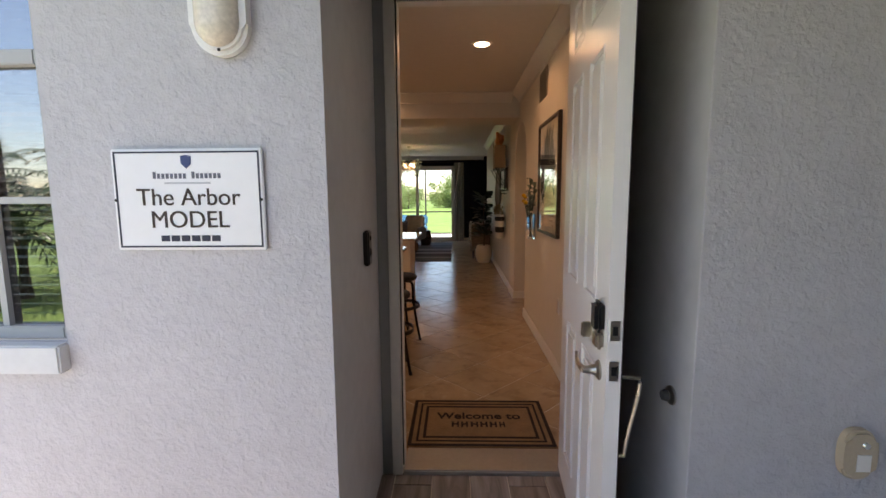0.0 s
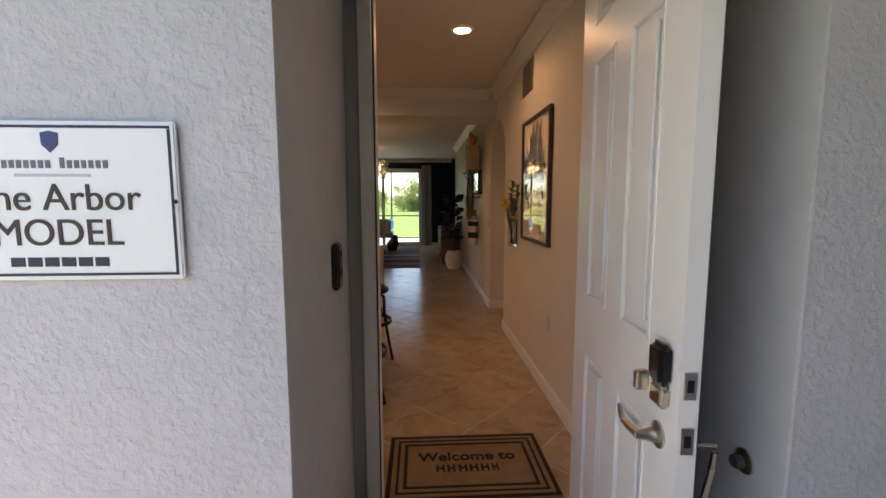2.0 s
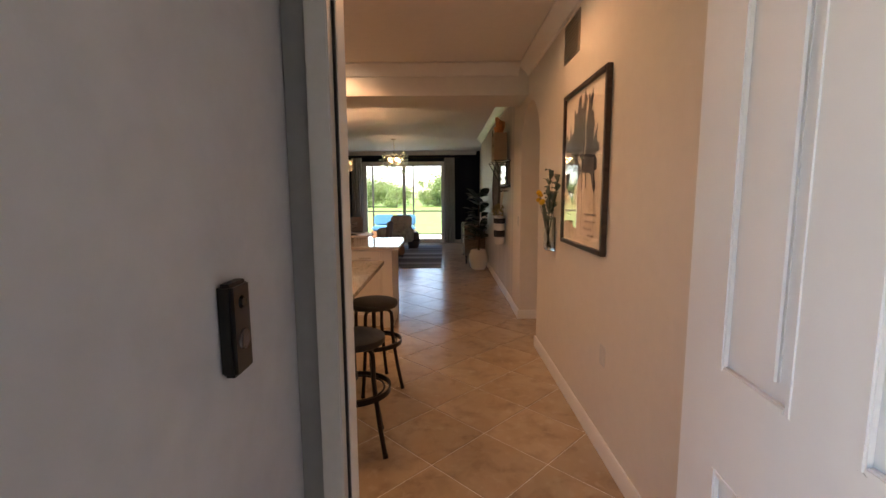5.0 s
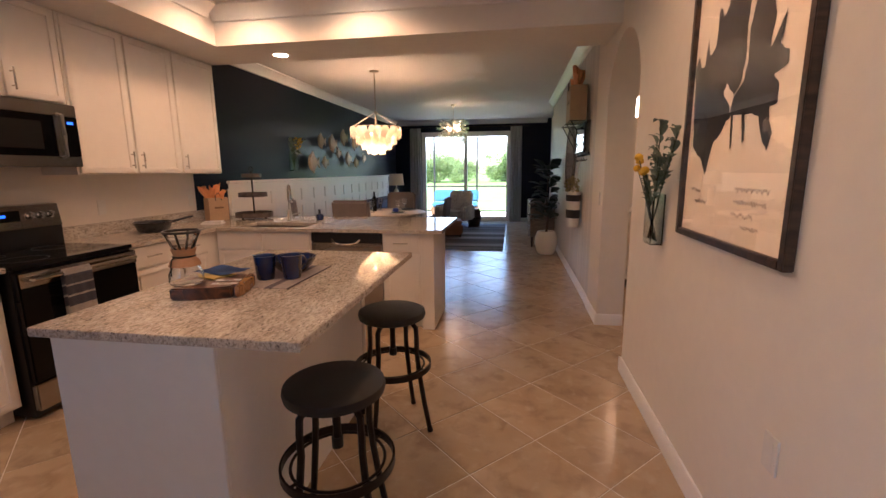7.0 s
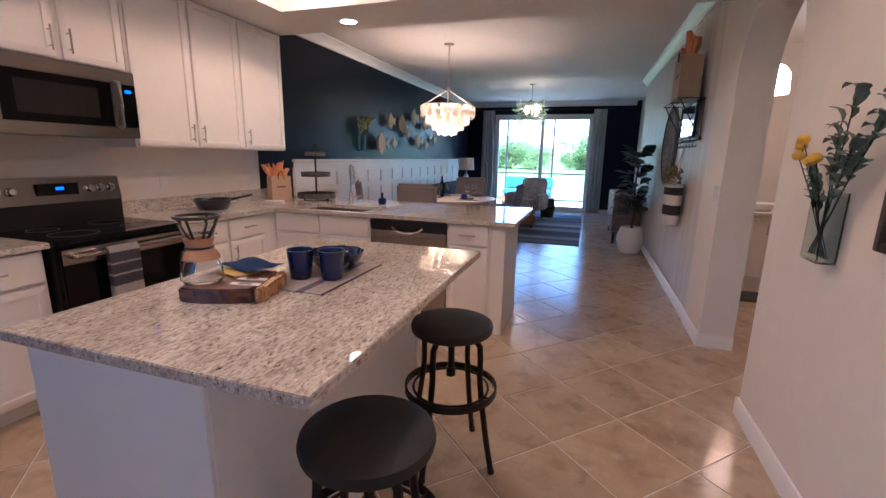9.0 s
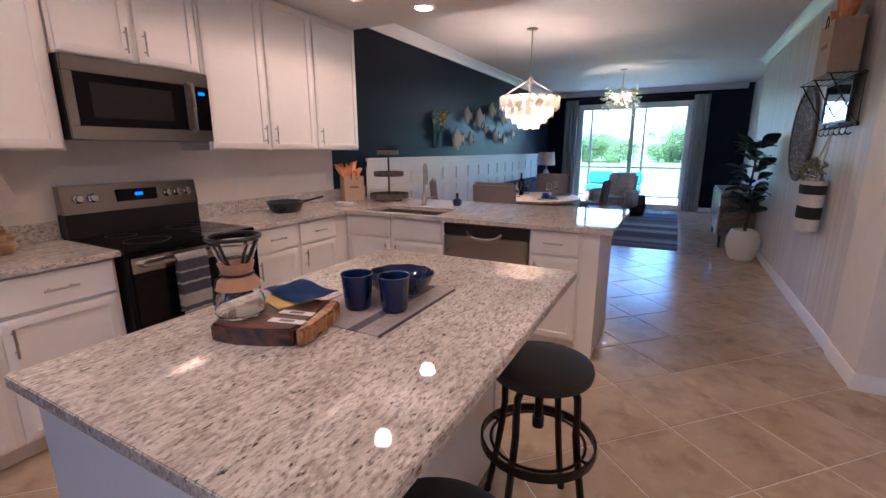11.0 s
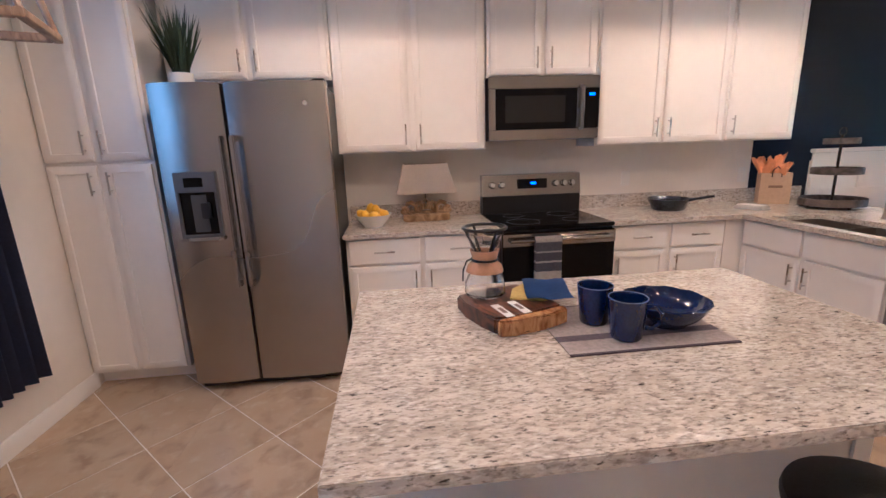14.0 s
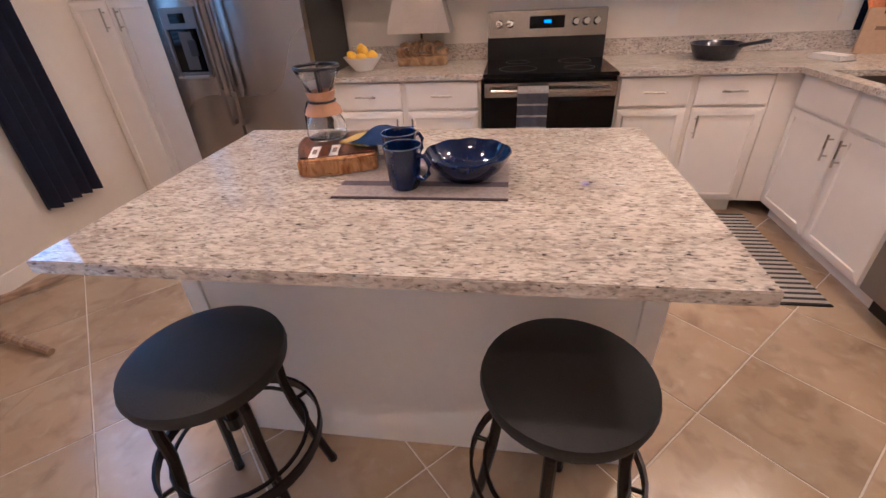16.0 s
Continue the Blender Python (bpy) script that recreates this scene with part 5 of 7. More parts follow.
part("shade", lathe([(0.02, -0.50), (0.06, -0.52), (0.10, -0.58), (0.112, -0.73), (0.108, -0.76), (0.0, -0.76)], 20), glow("pendant_glass", (1.0, 0.84, 0.62), 2.0), pd)

solid("bath_mat", box(-0.30, 0.30, -0.18, 0.18, 0, 0.012, 0.004), mat("charcoal_pile", (0.05, 0.048, 0.05), 0.95, grain=0.2, scale=30, bump=0.5, bump_scale=200), "dark grey mat before the vanity", "mat", x=2.62, y=9.05, z=0.0005)

# kitchen: what stands on the island and the worktops
CT, CTK = 0.9155, 0.8975
# coffee maker
cf = thing("coffee_maker", -0.112, 5.032, CT + 0.0463, "hourglass glass coffee maker with a tan collar on the board", "coffee maker")
part("carafe", lathe([(0, 0.003), (0.066, 0.003), (0.072, 0.012), (0.07, 0.05), (0.05, 0.09), (0.031, 0.118), (0.030, 0.128), (0.045, 0.16), (0.068, 0.22), (0.070, 0.222), (0.0665, 0.222), (0.043, 0.16), (0.0275, 0.128), (0.028, 0.118), (0.047, 0.089), (0.067, 0.05), (0.069, 0.013), (0.064, 0.006), (0, 0.006)], 32), CLEAR, cf, "clear glass body")
part("collar", lathe([(0.050, 0.084), (0.066, 0.086), (0.060, 0.105), (0.044, 0.124), (0.044, 0.134), (0.052, 0.162), (0.046, 0.162), (0.0335, 0.128), (0.050, 0.084)], 28), TAN, cf, "tan leather collar")
part("collar_tie", tube(circle((0, 0), 0.0455, 24, 0.128), 0.004, 6, True), BLACK, cf, "black cord tie")
part("tie_tail", tube([(-0.01, -0.046, 0.128), (-0.012, -0.062, 0.12), (-0.01, -0.075, 0.09), (-0.008, -0.078, 0.05)], 0.003), BLACK, cf)
ft = bmesh.new()
for i in range(4):
    a = radians(20 + 90 * i)
    bm_tube(ft, [(0.073 * math.cos(a), 0.073 * math.sin(a), 0.235), (0.03 * math.cos(a), 0.03 * math.sin(a), 0.15)], 0.0055, 6)
bm_tube(ft, circle((0, 0), 0.074, 28, 0.238), 0.006, 6, True)
part("filter_frame", ft, BLACK, cf, "black cone filter frame")

cf.scale = (0.85, 0.85, 0.86)

# cutting board, end-grain block with a live edge
rnd = random.Random(3)
cbp = [(-0.118, -0.105), (-0.04, -0.113), (0.05, -0.110), (0.118, -0.105), (0.126, -0.03), (0.121, 0.05), (0.127, 0.105), (0.06, 0.112), (-0.03, 0.107), (-0.115, 0.108), (-0.125, 0.04), (-0.120, -0.04)]
cbm = prism([(0.92 * x - 0.014, 1.03 * y) for x, y in cbp], 0, 0.046)
bmesh.ops.bevel(cbm, geom=cbm.edges[:], offset=0.006, segments=2, affect="EDGES")
OLIVE = wood_mat("figured_wood", (0.018, 0.007, 0.004), (0.17, 0.056, 0.02), 0.3, (9, 26, 9), 0.12)
cb = thing("cutting_board", -0.040, 5.088, CT, "thick figured hardwood cutting board, oiled dark", "cutting board", rz=19)
part("block", cbm, OLIVE, cb)
SAPWOOD = wood_mat("sapwood", (0.22, 0.085, 0.025), (0.52, 0.27, 0.095), 0.25, (9, 24, 9), 0.4)
live = prism([(0.1035, -0.108), (0.118, -0.110), (0.134, -0.07), (0.126, -0.02), (0.140, 0.04), (0.130, 0.105), (0.1035, 0.109)], 0.001, 0.0455)
bmesh.ops.bevel(live, geom=live.edges[:], offset=0.005, segments=2, affect="EDGES")
part("live_edge", live, SAPWOOD, cb, "pale orange live edge")
# napkin and tags lying on the board
np_ = bmesh.new()
gridv = [[np_.verts.new((0.20 * (i / 8 - 0.5), 0.13 * (j / 5 - 0.5), 0.004 + 0.004 * math.sin(i * 0.9) + 0.003 * math.sin(j * 1.7))) for j in range(6)] for i in range(9)]
for i in range(8):
    for j in range(5):
        np_.faces.new((gridv[i][j], gridv[i + 1][j], gridv[i + 1][j + 1], gridv[i][j + 1]))
bmesh.ops.solidify(np_, geom=np_.faces[:], thickness=0.008)
solid("napkin", np_, mat("blue_napkin", (0.022, 0.07, 0.24), 0.85, grain=0.1, scale=30, bump=0.2, bump_scale=300), "folded bright blue napkin on the cutting board", "napkin", x=-0.088, y=5.215, z=CT + 0.054, rz=-12)
yn = prism([(0.03, -0.058), (0.065, 0.04), (-0.10, 0.025), (-0.05, -0.03)], 0, 0.004)
solid("napkin", yn, mat("yellow_napkin", (0.60, 0.43, 0.12), 0.85, grain=0.1, scale=30), "pale yellow folded napkin corner under the blue one", "napkin", x=-0.075, y=5.15, z=CT + 0.0475)
for xx, yy in ((0.037, 5.048), (0.018, 5.10)):
    tg = thing("label_tag", xx, yy, CT + 0.0468, "white card tag with a grey line on it", "tag", "tags on the board", rz=14)
    part("card", box(-0.048, 0.048, -0.012, 0.012, 0, 0.0015), PAPER, tg)
    part("print", box(-0.02, 0.02, -0.006, 0.006, 0.0017, 0.0022), mat("tag_print", (0.22, 0.16, 0.13), 0.6) if "tag_print" not in bpy.data.materials else bpy.data.materials["tag_print"], tg)

# placemat
PM = stripe_mat("woven_placemat", 0, [(0, (0.16, 0.13, 0.13)), (0.03, (0.34, 0.29, 0.27)), (0.66, (0.10, 0.08, 0.10)), (0.76, (0.34, 0.29, 0.27)), (0.93, (0.36, 0.31, 0.29)), (0.97, (0.06, 0.04, 0.05))])
solid("placemat", box(-0.155, 0.155, -0.215, 0.215, 0, 0.003), PM, "woven taupe placemat with dark stripes", "placemat", x=0.083, y=5.375, z=CT)


BLUE_RIM = mat("pale_rim", (0.10, 0.14, 0.26), 0.2, grain=0.2, scale=40)


def mug(x, y, rz):
    m = thing("mug", x, y, CT + 0.0035, "dark blue glazed stoneware mug", "mug", "blue mugs", rz)
    part("cup", lathe([(0, 0.0), (0.034, 0.0), (0.038, 0.006), (0.042, 0.05), (0.0465, 0.10), (0.0475, 0.106), (0.045, 0.106), (0.0435, 0.10), (0.039, 0.05), (0.035, 0.01), (0, 0.008)], 32), BLUE_GLAZE, m)
    part("rim", tube(circle((0, 0), 0.0462, 32, 0.1058), 0.0016, 6, True), BLUE_RIM, m, "paler blue-grey rim")
    part("handle", tube([(0.042, 0, 0.085), (0.066, 0, 0.088), (0.078, 0, 0.07), (0.074, 0, 0.045), (0.058, 0, 0.03), (0.041, 0, 0.03)], [0.007, 0.006, 0.006, 0.006, 0.006, 0.007]), BLUE_GLAZE, m)


mug(0.056, 5.30, 140)
mug(0.165, 5.333, 65)
bwl = lathe([(0, 0.0), (0.060, 0.0), (0.064, 0.006), (0.088, 0.024), (0.104, 0.046), (0.112, 0.064), (0.1085, 0.066), (0.099, 0.047), (0.083, 0.028), (0.055, 0.013), (0, 0.011)], 60)
for v in bwl.verts:
    rr_ = math.hypot(v.co.x, v.co.y)
    if rr_ > 0.08:
        v.co.z += 0.0015 * (rr_ - 0.08) / 0.032 * math.cos(10 * math.atan2(v.co.y, v.co.x))
solid("bowl", bwl, BLUE_GLAZE, "shallow dark blue glazed serving bowl with a waved rim", "bowl", x=0.088, y=5.484, z=CT + 0.0035)


# lemons
lb = thing("fruit_bowl", -1.80, 4.63, CTK, "white ceramic bowl heaped with lemons", "bowl")
part("bowl", lathe([(0, 0), (0.06, 0), (0.065, 0.008), (0.105, 0.055), (0.125, 0.085), (0.12, 0.085), (0.10, 0.058), (0.06, 0.014), (0, 0.012)], 32), WHITE_CERAMIC, lb)
LEMON = mat("lemon_peel", (0.80, 0.47, 0.01), 0.4, grain=0.06, scale=30, bump=0.15, bump_scale=300)
for i, (a, r, z) in enumerate(((0.2, 0.072, 0.082), (1.3, 0.075, 0.085), (2.4, 0.072, 0.083), (3.5, 0.075, 0.085), (4.6, 0.074, 0.084), (5.5, 0.07, 0.086), (0.8, 0.025, 0.115), (3.6, 0.03, 0.118))):
    prof = [(0, -0.042), (0.006, -0.038), (0.020, -0.028), (0.029, -0.010), (0.029, 0.010), (0.020, 0.028), (0.006, 0.038), (0, 0.042)]
    part("lemon", turned(lathe(prof, 14), pose(r * math.cos(a), r * math.sin(a), z, 80 + 13 * i, 0, 47 * i)), LEMON, lb, "yellow lemon")

# table lamp with carved base
tl = thing("table_lamp", -1.95, 5.0, CTK, "table lamp with linen shade on a carved wooden base", "lamp", rz=90)
CARVED = wood_mat("carved_wood", (0.16, 0.085, 0.03), (0.42, 0.27, 0.13), 0.6, (6, 6, 6))
part("plinth", box(-0.165, 0.165, -0.05, 0.05, 0, 0.055, 0.008), CARVED, tl)
sc = bmesh.new()
for s in (-1, 1):
    for r0, cx, cz in ((0.042, 0.115, 0.092), (0.032, 0.05, 0.10), (0.022, 0.155, 0.075)):
        bm_tube(sc, [(s * (cx + r0 * q / 9 * math.cos(q * 0.9)), -0.005, cz + r0 * q / 9 * math.sin(q * 0.9)) for q in range(2, 12)], [0.010 + 0.001 * q for q in range(10)], 7)
bm_tube(sc, [(-0.05, 0, 0.07), (-0.03, 0, 0.12), (0, 0, 0.15), (0.03, 0, 0.12), (0.05, 0, 0.07)], 0.014, 8)
bm_tube(sc, [(-0.15, 0, 0.062), (0.15, 0, 0.062)], 0.012, 8)
part("scrollwork", sc, CARVED, tl, "carved scrolls")
part("stem", rod((0, 0, 0.14), (0, 0, 0.34), 0.008), IRON, tl)
shb = bmesh.new()
lo = [(-0.205, -0.115), (0.205, -0.115), (0.205, 0.115), (-0.205, 0.115)]
hi = [(-0.150, -0.085), (0.150, -0.085), (0.150, 0.085), (-0.150, 0.085)]
vl, vh = [shb.verts.new((x, y, 0.20)) for x, y in lo], [shb.verts.new((x, y, 0.40)) for x, y in hi]
for i in range(4):
    shb.faces.new((vl[i], vl[(i + 1) % 4], vh[(i + 1) % 4], vh[i]))
bmesh.ops.solidify(shb, geom=shb.faces[:], thickness=0.004)
part("shade", shb, LINEN, tl, "tapered rectangular linen shade")

# skillet
sp_ = thing("skillet", -1.88, 6.80, CTK, "dark blue enamelled skillet on the worktop", "pan", rz=35)
part("pan", lathe([(0, 0), (0.10, 0), (0.112, 0.008), (0.142, 0.078), (0.148, 0.086), (0.143, 0.087), (0.136, 0.078), (0.106, 0.014), (0, 0.010)], 36), mat("navy_enamel", (0.005, 0.009, 0.022), 0.22, grain=0.1, coat=0.3), sp_)
part("handle", tube([(0.14, 0, 0.08), (0.20, 0, 0.095), (0.27, 0, 0.112), (0.30, 0, 0.118)], [0.012, 0.009, 0.010, 0.008]), mat("handle_dark", (0.010, 0.012, 0.02), 0.35, 0.0), sp_)


def paper_bag(x, y, z, rz, w, d, h, label):
    b = thing("paper_bag", x, y, z, label, "bag", "paper gift bags", rz)
    bb = bmesh.new()
    for x0, x1, y0, y1 in ((-w, w, -d, -d + 0.002), (-w, w, d - 0.002, d), (-w, -w + 0.002, -d + 0.002, d - 0.002), (w - 0.002, w, -d + 0.002, d - 0.002)):
        bm_box(bb, x0, x1, y0, y1, 0, h)
    bm_box(bb, -w, w, -d, d, 0, 0.002)
    part("bag", bb, KRAFT, b, "brown kraft paper")
    r = random.Random(int(abs(x * 100)))
    for k in range(14):
        tt = bmesh.new()
        cx, cy = r.uniform(-w * 0.75, w * 0.75), r.uniform(-d * 0.6, d * 0.6)
        hh_ = r.uniform(0.06, 0.16) * w / 0.1
        ring0 = [tt.verts.new((cx + 0.02 * math.cos(a), cy + 0.02 * math.sin(a), h - 0.04)) for a in (0, 1.05, 2.1, 3.14, 4.2, 5.24)]
        lean = Vector((r.uniform(-0.07, 0.07), r.uniform(-0.05, 0.05), 0))
        ring1 = [tt.verts.new(Vector((cx + r.uniform(0.02, 0.045) * math.cos(a), cy + r.uniform(0.02, 0.045) * math.sin(a), h + hh_ * r.uniform(0.45, 1.0))) + lean) for a in (0, 1.05, 2.1, 3.14, 4.2, 5.24)]
        for i in range(6):
            tt.faces.new((ring0[i], ring0[(i + 1) % 6], ring1[(i + 1) % 6], ring1[i]))
        part("tissue_sheet", tt, TISSUE, b, "crumpled orange tissue paper")
    part("handle", tube([(-0.03, -d - 0.003, h - 0.03), (-0.03, -d - 0.004, h + 0.02), (0, -d - 0.004, h + 0.05), (0.03, -d - 0.004, h + 0.02), (0.03, -d - 0.003, h - 0.03)], 0.004), BLACK, b)
    part("name_bar", box(-w * 0.45, w * 0.45, -d - 0.0012, -d - 0.0002, h * 0.52, h * 0.60), mat("bag_print", (0.20, 0.12, 0.07), 0.7) if "bag_print" not in bpy.data.materials else bpy.data.materials["bag_print"], b)
    return b


paper_bag(-1.94, 7.70, CTK, 62, 0.10, 0.055, 0.235, "brown paper gift bag with orange tissue on the worktop")
ht = bmesh.new()
bm_box(ht, -0.10, 0.10, -0.06, 0.06, 0, 0.014, 0.006)
bm_box(ht, -0.085, 0.09, -0.055, 0.055, 0.0145, 0.028, 0.006)
solid("hand_towel", ht, mat("white_terry", (0.70, 0.66, 0.62), 0.95, grain=0.05, scale=30, bump=0.5, bump_scale=300), "folded white hand towel by the sink", "towel", x=-1.74, y=7.36, z=CTK, rz=20)

# three-tier tray
tt_ = thing("tiered_tray", -1.62, 7.87, CTK, "three-tier dark wooden tray on a black stem", "tray")
DARKWOOD = wood_mat("weathered_dark_wood", (0.035, 0.028, 0.024), (0.12, 0.095, 0.08), 0.6, (8, 8, 8))
for nm, r, z, h in (("bottom_tray", 0.19, 0.02, 0.05), ("middle_tray", 0.145, 0.235, 0.045), ("top_tray", 0.10, 0.44, 0.04)):
    part(nm, lathe([(0, z), (r, z), (r, z + h), (r - 0.008, z + h), (r - 0.008, z + 0.008), (0, z + 0.008)], 36), DARKWOOD, tt_)
part("stem", rod((0, 0, 0.0), (0, 0, 0.50), 0.009), IRON, tt_)
part("ring", tube([(0.025 * math.cos(a), 0, 0.525 + 0.025 * math.sin(a)) for a in [2 * math.pi * i / 16 for i in range(16)]], 0.004, 6, True), IRON, tt_)
for i in range(3):
    a = 2.1 * i
    part("foot", rod((0.13 * math.cos(a), 0.13 * math.sin(a), 0), (0.13 * math.cos(a), 0.13 * math.sin(a), 0.0195), 0.012), IRON, tt_)
solid("starfish", bm_prism(bmesh.new(), [((0.05 if i % 2 == 0 else 0.02) * math.cos(i * math.pi / 5), (0.05 if i % 2 == 0 else 0.02) * math.sin(i * math.pi / 5)) for i in range(10)], 0, 0.012), DARKWOOD, "dark star ornament lying in the tray", "ornament", x=-1.56, y=7.78, z=CTK + 0.0285)
solid("tray_bead_ring", tube(circle((0, 0), 0.045, 24, 0.009), 0.009, 8, True), WHITE_CERAMIC, "white bead ring lying in the tray", "ornament", x=-1.52, y=7.91, z=CTK + 0.0285)

# soap jar on the peninsula
sj = thing("soap_jar", -0.83, 7.78, CTK, "small navy jar with a dark pump neck", "jar")
part("jar", lathe([(0, 0), (0.032, 0), (0.04, 0.012), (0.04, 0.045), (0.03, 0.06), (0, 0.062)], 24), BLUE_GLAZE, sj)
part("neck", lathe([(0.012, 0.062), (0.012, 0.105), (0.009, 0.11), (0, 0.11), (0, 0.062)], 16), BLACK, sj)

# striped runner before the sink
RUNNER = mat("striped_rug", (0.5, 0.47, 0.43), 0.95, bump=0.5, bump_scale=180)
nn, kk = RUNNER.node_tree.nodes, RUNNER.node_tree.links
tc_, sx_, fm_, gt_, mx_ = nn.new("ShaderNodeTexCoord"), nn.new("ShaderNodeSeparateXYZ"), nn.new("ShaderNodeMath"), nn.new("ShaderNodeMath"), nn.new("ShaderNodeMix")
kk.new(tc_.outputs["Object"], sx_.inputs[0])
fm_.operation, fm_.inputs[1].default_value = "PINGPONG", 0.021
gt_.operation, gt_.inputs[1].default_value = "GREATER_THAN", 0.0095
kk.new(sx_.outputs[0], fm_.inputs[0])
kk.new(fm_.outputs[0], gt_.inputs[0])
mx_.data_type = "RGBA"
mx_.inputs["A"].default_value, mx_.inputs["B"].default_value = (0.045, 0.04, 0.042, 1), (0.50, 0.46, 0.41, 1)
kk.new(gt_.outputs[0], mx_.inputs["Factor"])
kk.new(mx_.outputs["Result"], nn["Principled BSDF"].inputs["Base Color"])
fm_t = thing("floor_mat", -1.10, 6.83, 0.0005, "black and cream striped rug before the sink cabinet", "rug")
part("weave", box(-0.455, 0.455, -0.26, 0.26, 0, 0.006, 0.002), RUNNER, fm_t)
for sx in (-0.472, 0.4555):
    part("hem", box(sx, sx + 0.0165, -0.262, 0.262, 0, 0.007, 0.002), BLACK, fm_t, "black bound edge")

# potted grass on the fridge
pg = thing("potted_plant", -1.62, 3.63, 1.7755, "spiky green grass in a white pot on the fridge", "plant")
part("pot", lathe([(0, 0), (0.05, 0), (0.062, 0.02), (0.065, 0.075), (0.06, 0.075), (0.055, 0.03), (0, 0.02)], 24), WHITE_CERAMIC, pg)
part("soil", lathe([(0, 0.06), (0.0585, 0.06), (0, 0.064)], 20), mat("soil", (0.03, 0.02, 0.012), 0.95), pg)
gb = bmesh.new()
rnd = random.Random(8)
for i in range(170):
    a, r = rnd.uniform(0, 6.28), rnd.uniform(0, 0.04)
    lean = rnd.uniform(0.0, 0.13)
    base = Vector((r * math.cos(a), r * math.sin(a), 0.06))
    leaf_blade(gb, base, base + Vector((lean * math.cos(a), lean * math.sin(a), rnd.uniform(0.20, 0.36))), 0.009, 0.01, 0.001)
part("leaves", gb, mat("grass_leaf", (0.030, 0.055, 0.028), 0.6, grain=0.3, scale=12), pg)


# navy curtain at the nook window
def curtain(width, height, folds, depth, rings=0):
    bm = bmesh.new()
    n = folds * 8
    cols_ = []
    for i in range(n + 1):
        q = i / n
        yy = depth * math.sin(q * folds * 2 * math.pi) + depth * 0.3 * math.sin(q * folds * 5.1)
        cols_.append([bm.verts.new((width * (q - 0.5) * (0.90 + 0.10 * (1 - z / height)), yy * (0.7 + 0.3 * (1 - z / height)), z)) for z in (0, height * 0.25, height * 0.5, height * 0.75, height)])
    for p, q in zip(cols_, cols_[1:]):
        for i in range(4):
            bm.faces.new((p[i], q[i], q[i + 1], p[i + 1]))
    bmesh.ops.solidify(bm, geom=bm.faces[:], thickness=0.003)
    return bm


solid("curtain", curtain(0.36, 2.12, 5, 0.035), NAVY_CLOTH, "navy cloth curtain gathered beside the nook window", "curtain", x=-0.98, y=2.925, z=0.32)
solid("curtain", curtain(0.32, 2.12, 5, 0.035), NAVY_CLOTH, "navy cloth curtain gathered beside the nook window", "curtain", x=-0.05, y=2.925, z=0.32)
cr = thing("curtain_rod", -0.55, 2.925, 2.46, "black metal curtain rod over the nook window", "curtain rod")
part("rod", rod((-0.78, 0, 0), (0.78, 0, 0), 0.010), IRON, cr)
for sx in (-0.7, 0.7):
    part("bracket", rod((sx, -0.073, 0), (sx, 0, 0), 0.006), IRON, cr)

# nook table and hanging lantern
nt = thing("nook_table", -0.085, 3.02, 0, "light wooden pedestal table with sprawling feet", "table")
ASH = wood_mat("pale_wood", (0.22, 0.14, 0.09), (0.42, 0.29, 0.19), 0.5, (5, 18, 5))
part("tabletop", lathe([(0, 0.715), (0.25, 0.715), (0.27, 0.722), (0.27, 0.745), (0.262, 0.75), (0, 0.75)], 40), ASH, nt)
part("column", lathe([(0, 0.08), (0.05, 0.08), (0.04, 0.25), (0.045, 0.6), (0.08, 0.714), (0, 0.714)], 20), ASH, nt)
for i in range(4):
    a = radians(82 + 90 * i)
    u = Vector((math.cos(a), math.sin(a), 0))
    part("foot", tube([u * 0.03 + Vector((0, 0, 0.13)), u * 0.2 + Vector((0, 0, 0.075)), u * 0.45 + Vector((0, 0, 0.035)), u * 0.56 + Vector((0, 0, 0.018))], [0.03, 0.026, 0.020, 0.017]), ASH, nt)
ln_ = thing("lantern", -0.62, 3.42, HIGH - 0.001, "open wooden frame lantern hanging on a chain", "pendant lamp", rz=20)
part("chain", rod((0, 0, -0.53), (0, 0, 0.0), 0.005), IRON, ln_)
for z0 in (-0.90, -0.56):
    s = 0.19 if z0 < -0.7 else 0.13
    sq = bmesh.new()
    for x0, x1, y0, y1 in ((-s, s, -s, -s + 0.03), (-s, s, s - 0.03, s), (-s, -s + 0.03, -s + 0.03, s - 0.03), (s - 0.03, s, -s + 0.03, s - 0.03)):
        bm_box(sq, x0, x1, y0, y1, z0, z0 + 0.03, 0.003)
    part("frame", sq, ASH, ln_)
for sx in (-1, 1):
    for sy in (-1, 1):
        part("upright", rod((sx * 0.175, sy * 0.175, -0.875), (sx * 0.115, sy * 0.115, -0.56), 0.012), ASH, ln_)
part("candle_arms", tube([(-0.08, 0, -0.73), (-0.05, 0, -0.77), (0, 0, -0.71), (0, 0, -0.53), (0, 0, -0.71), (0.05, 0, -0.77), (0.08, 0, -0.73)], 0.006), IRON, ln_)

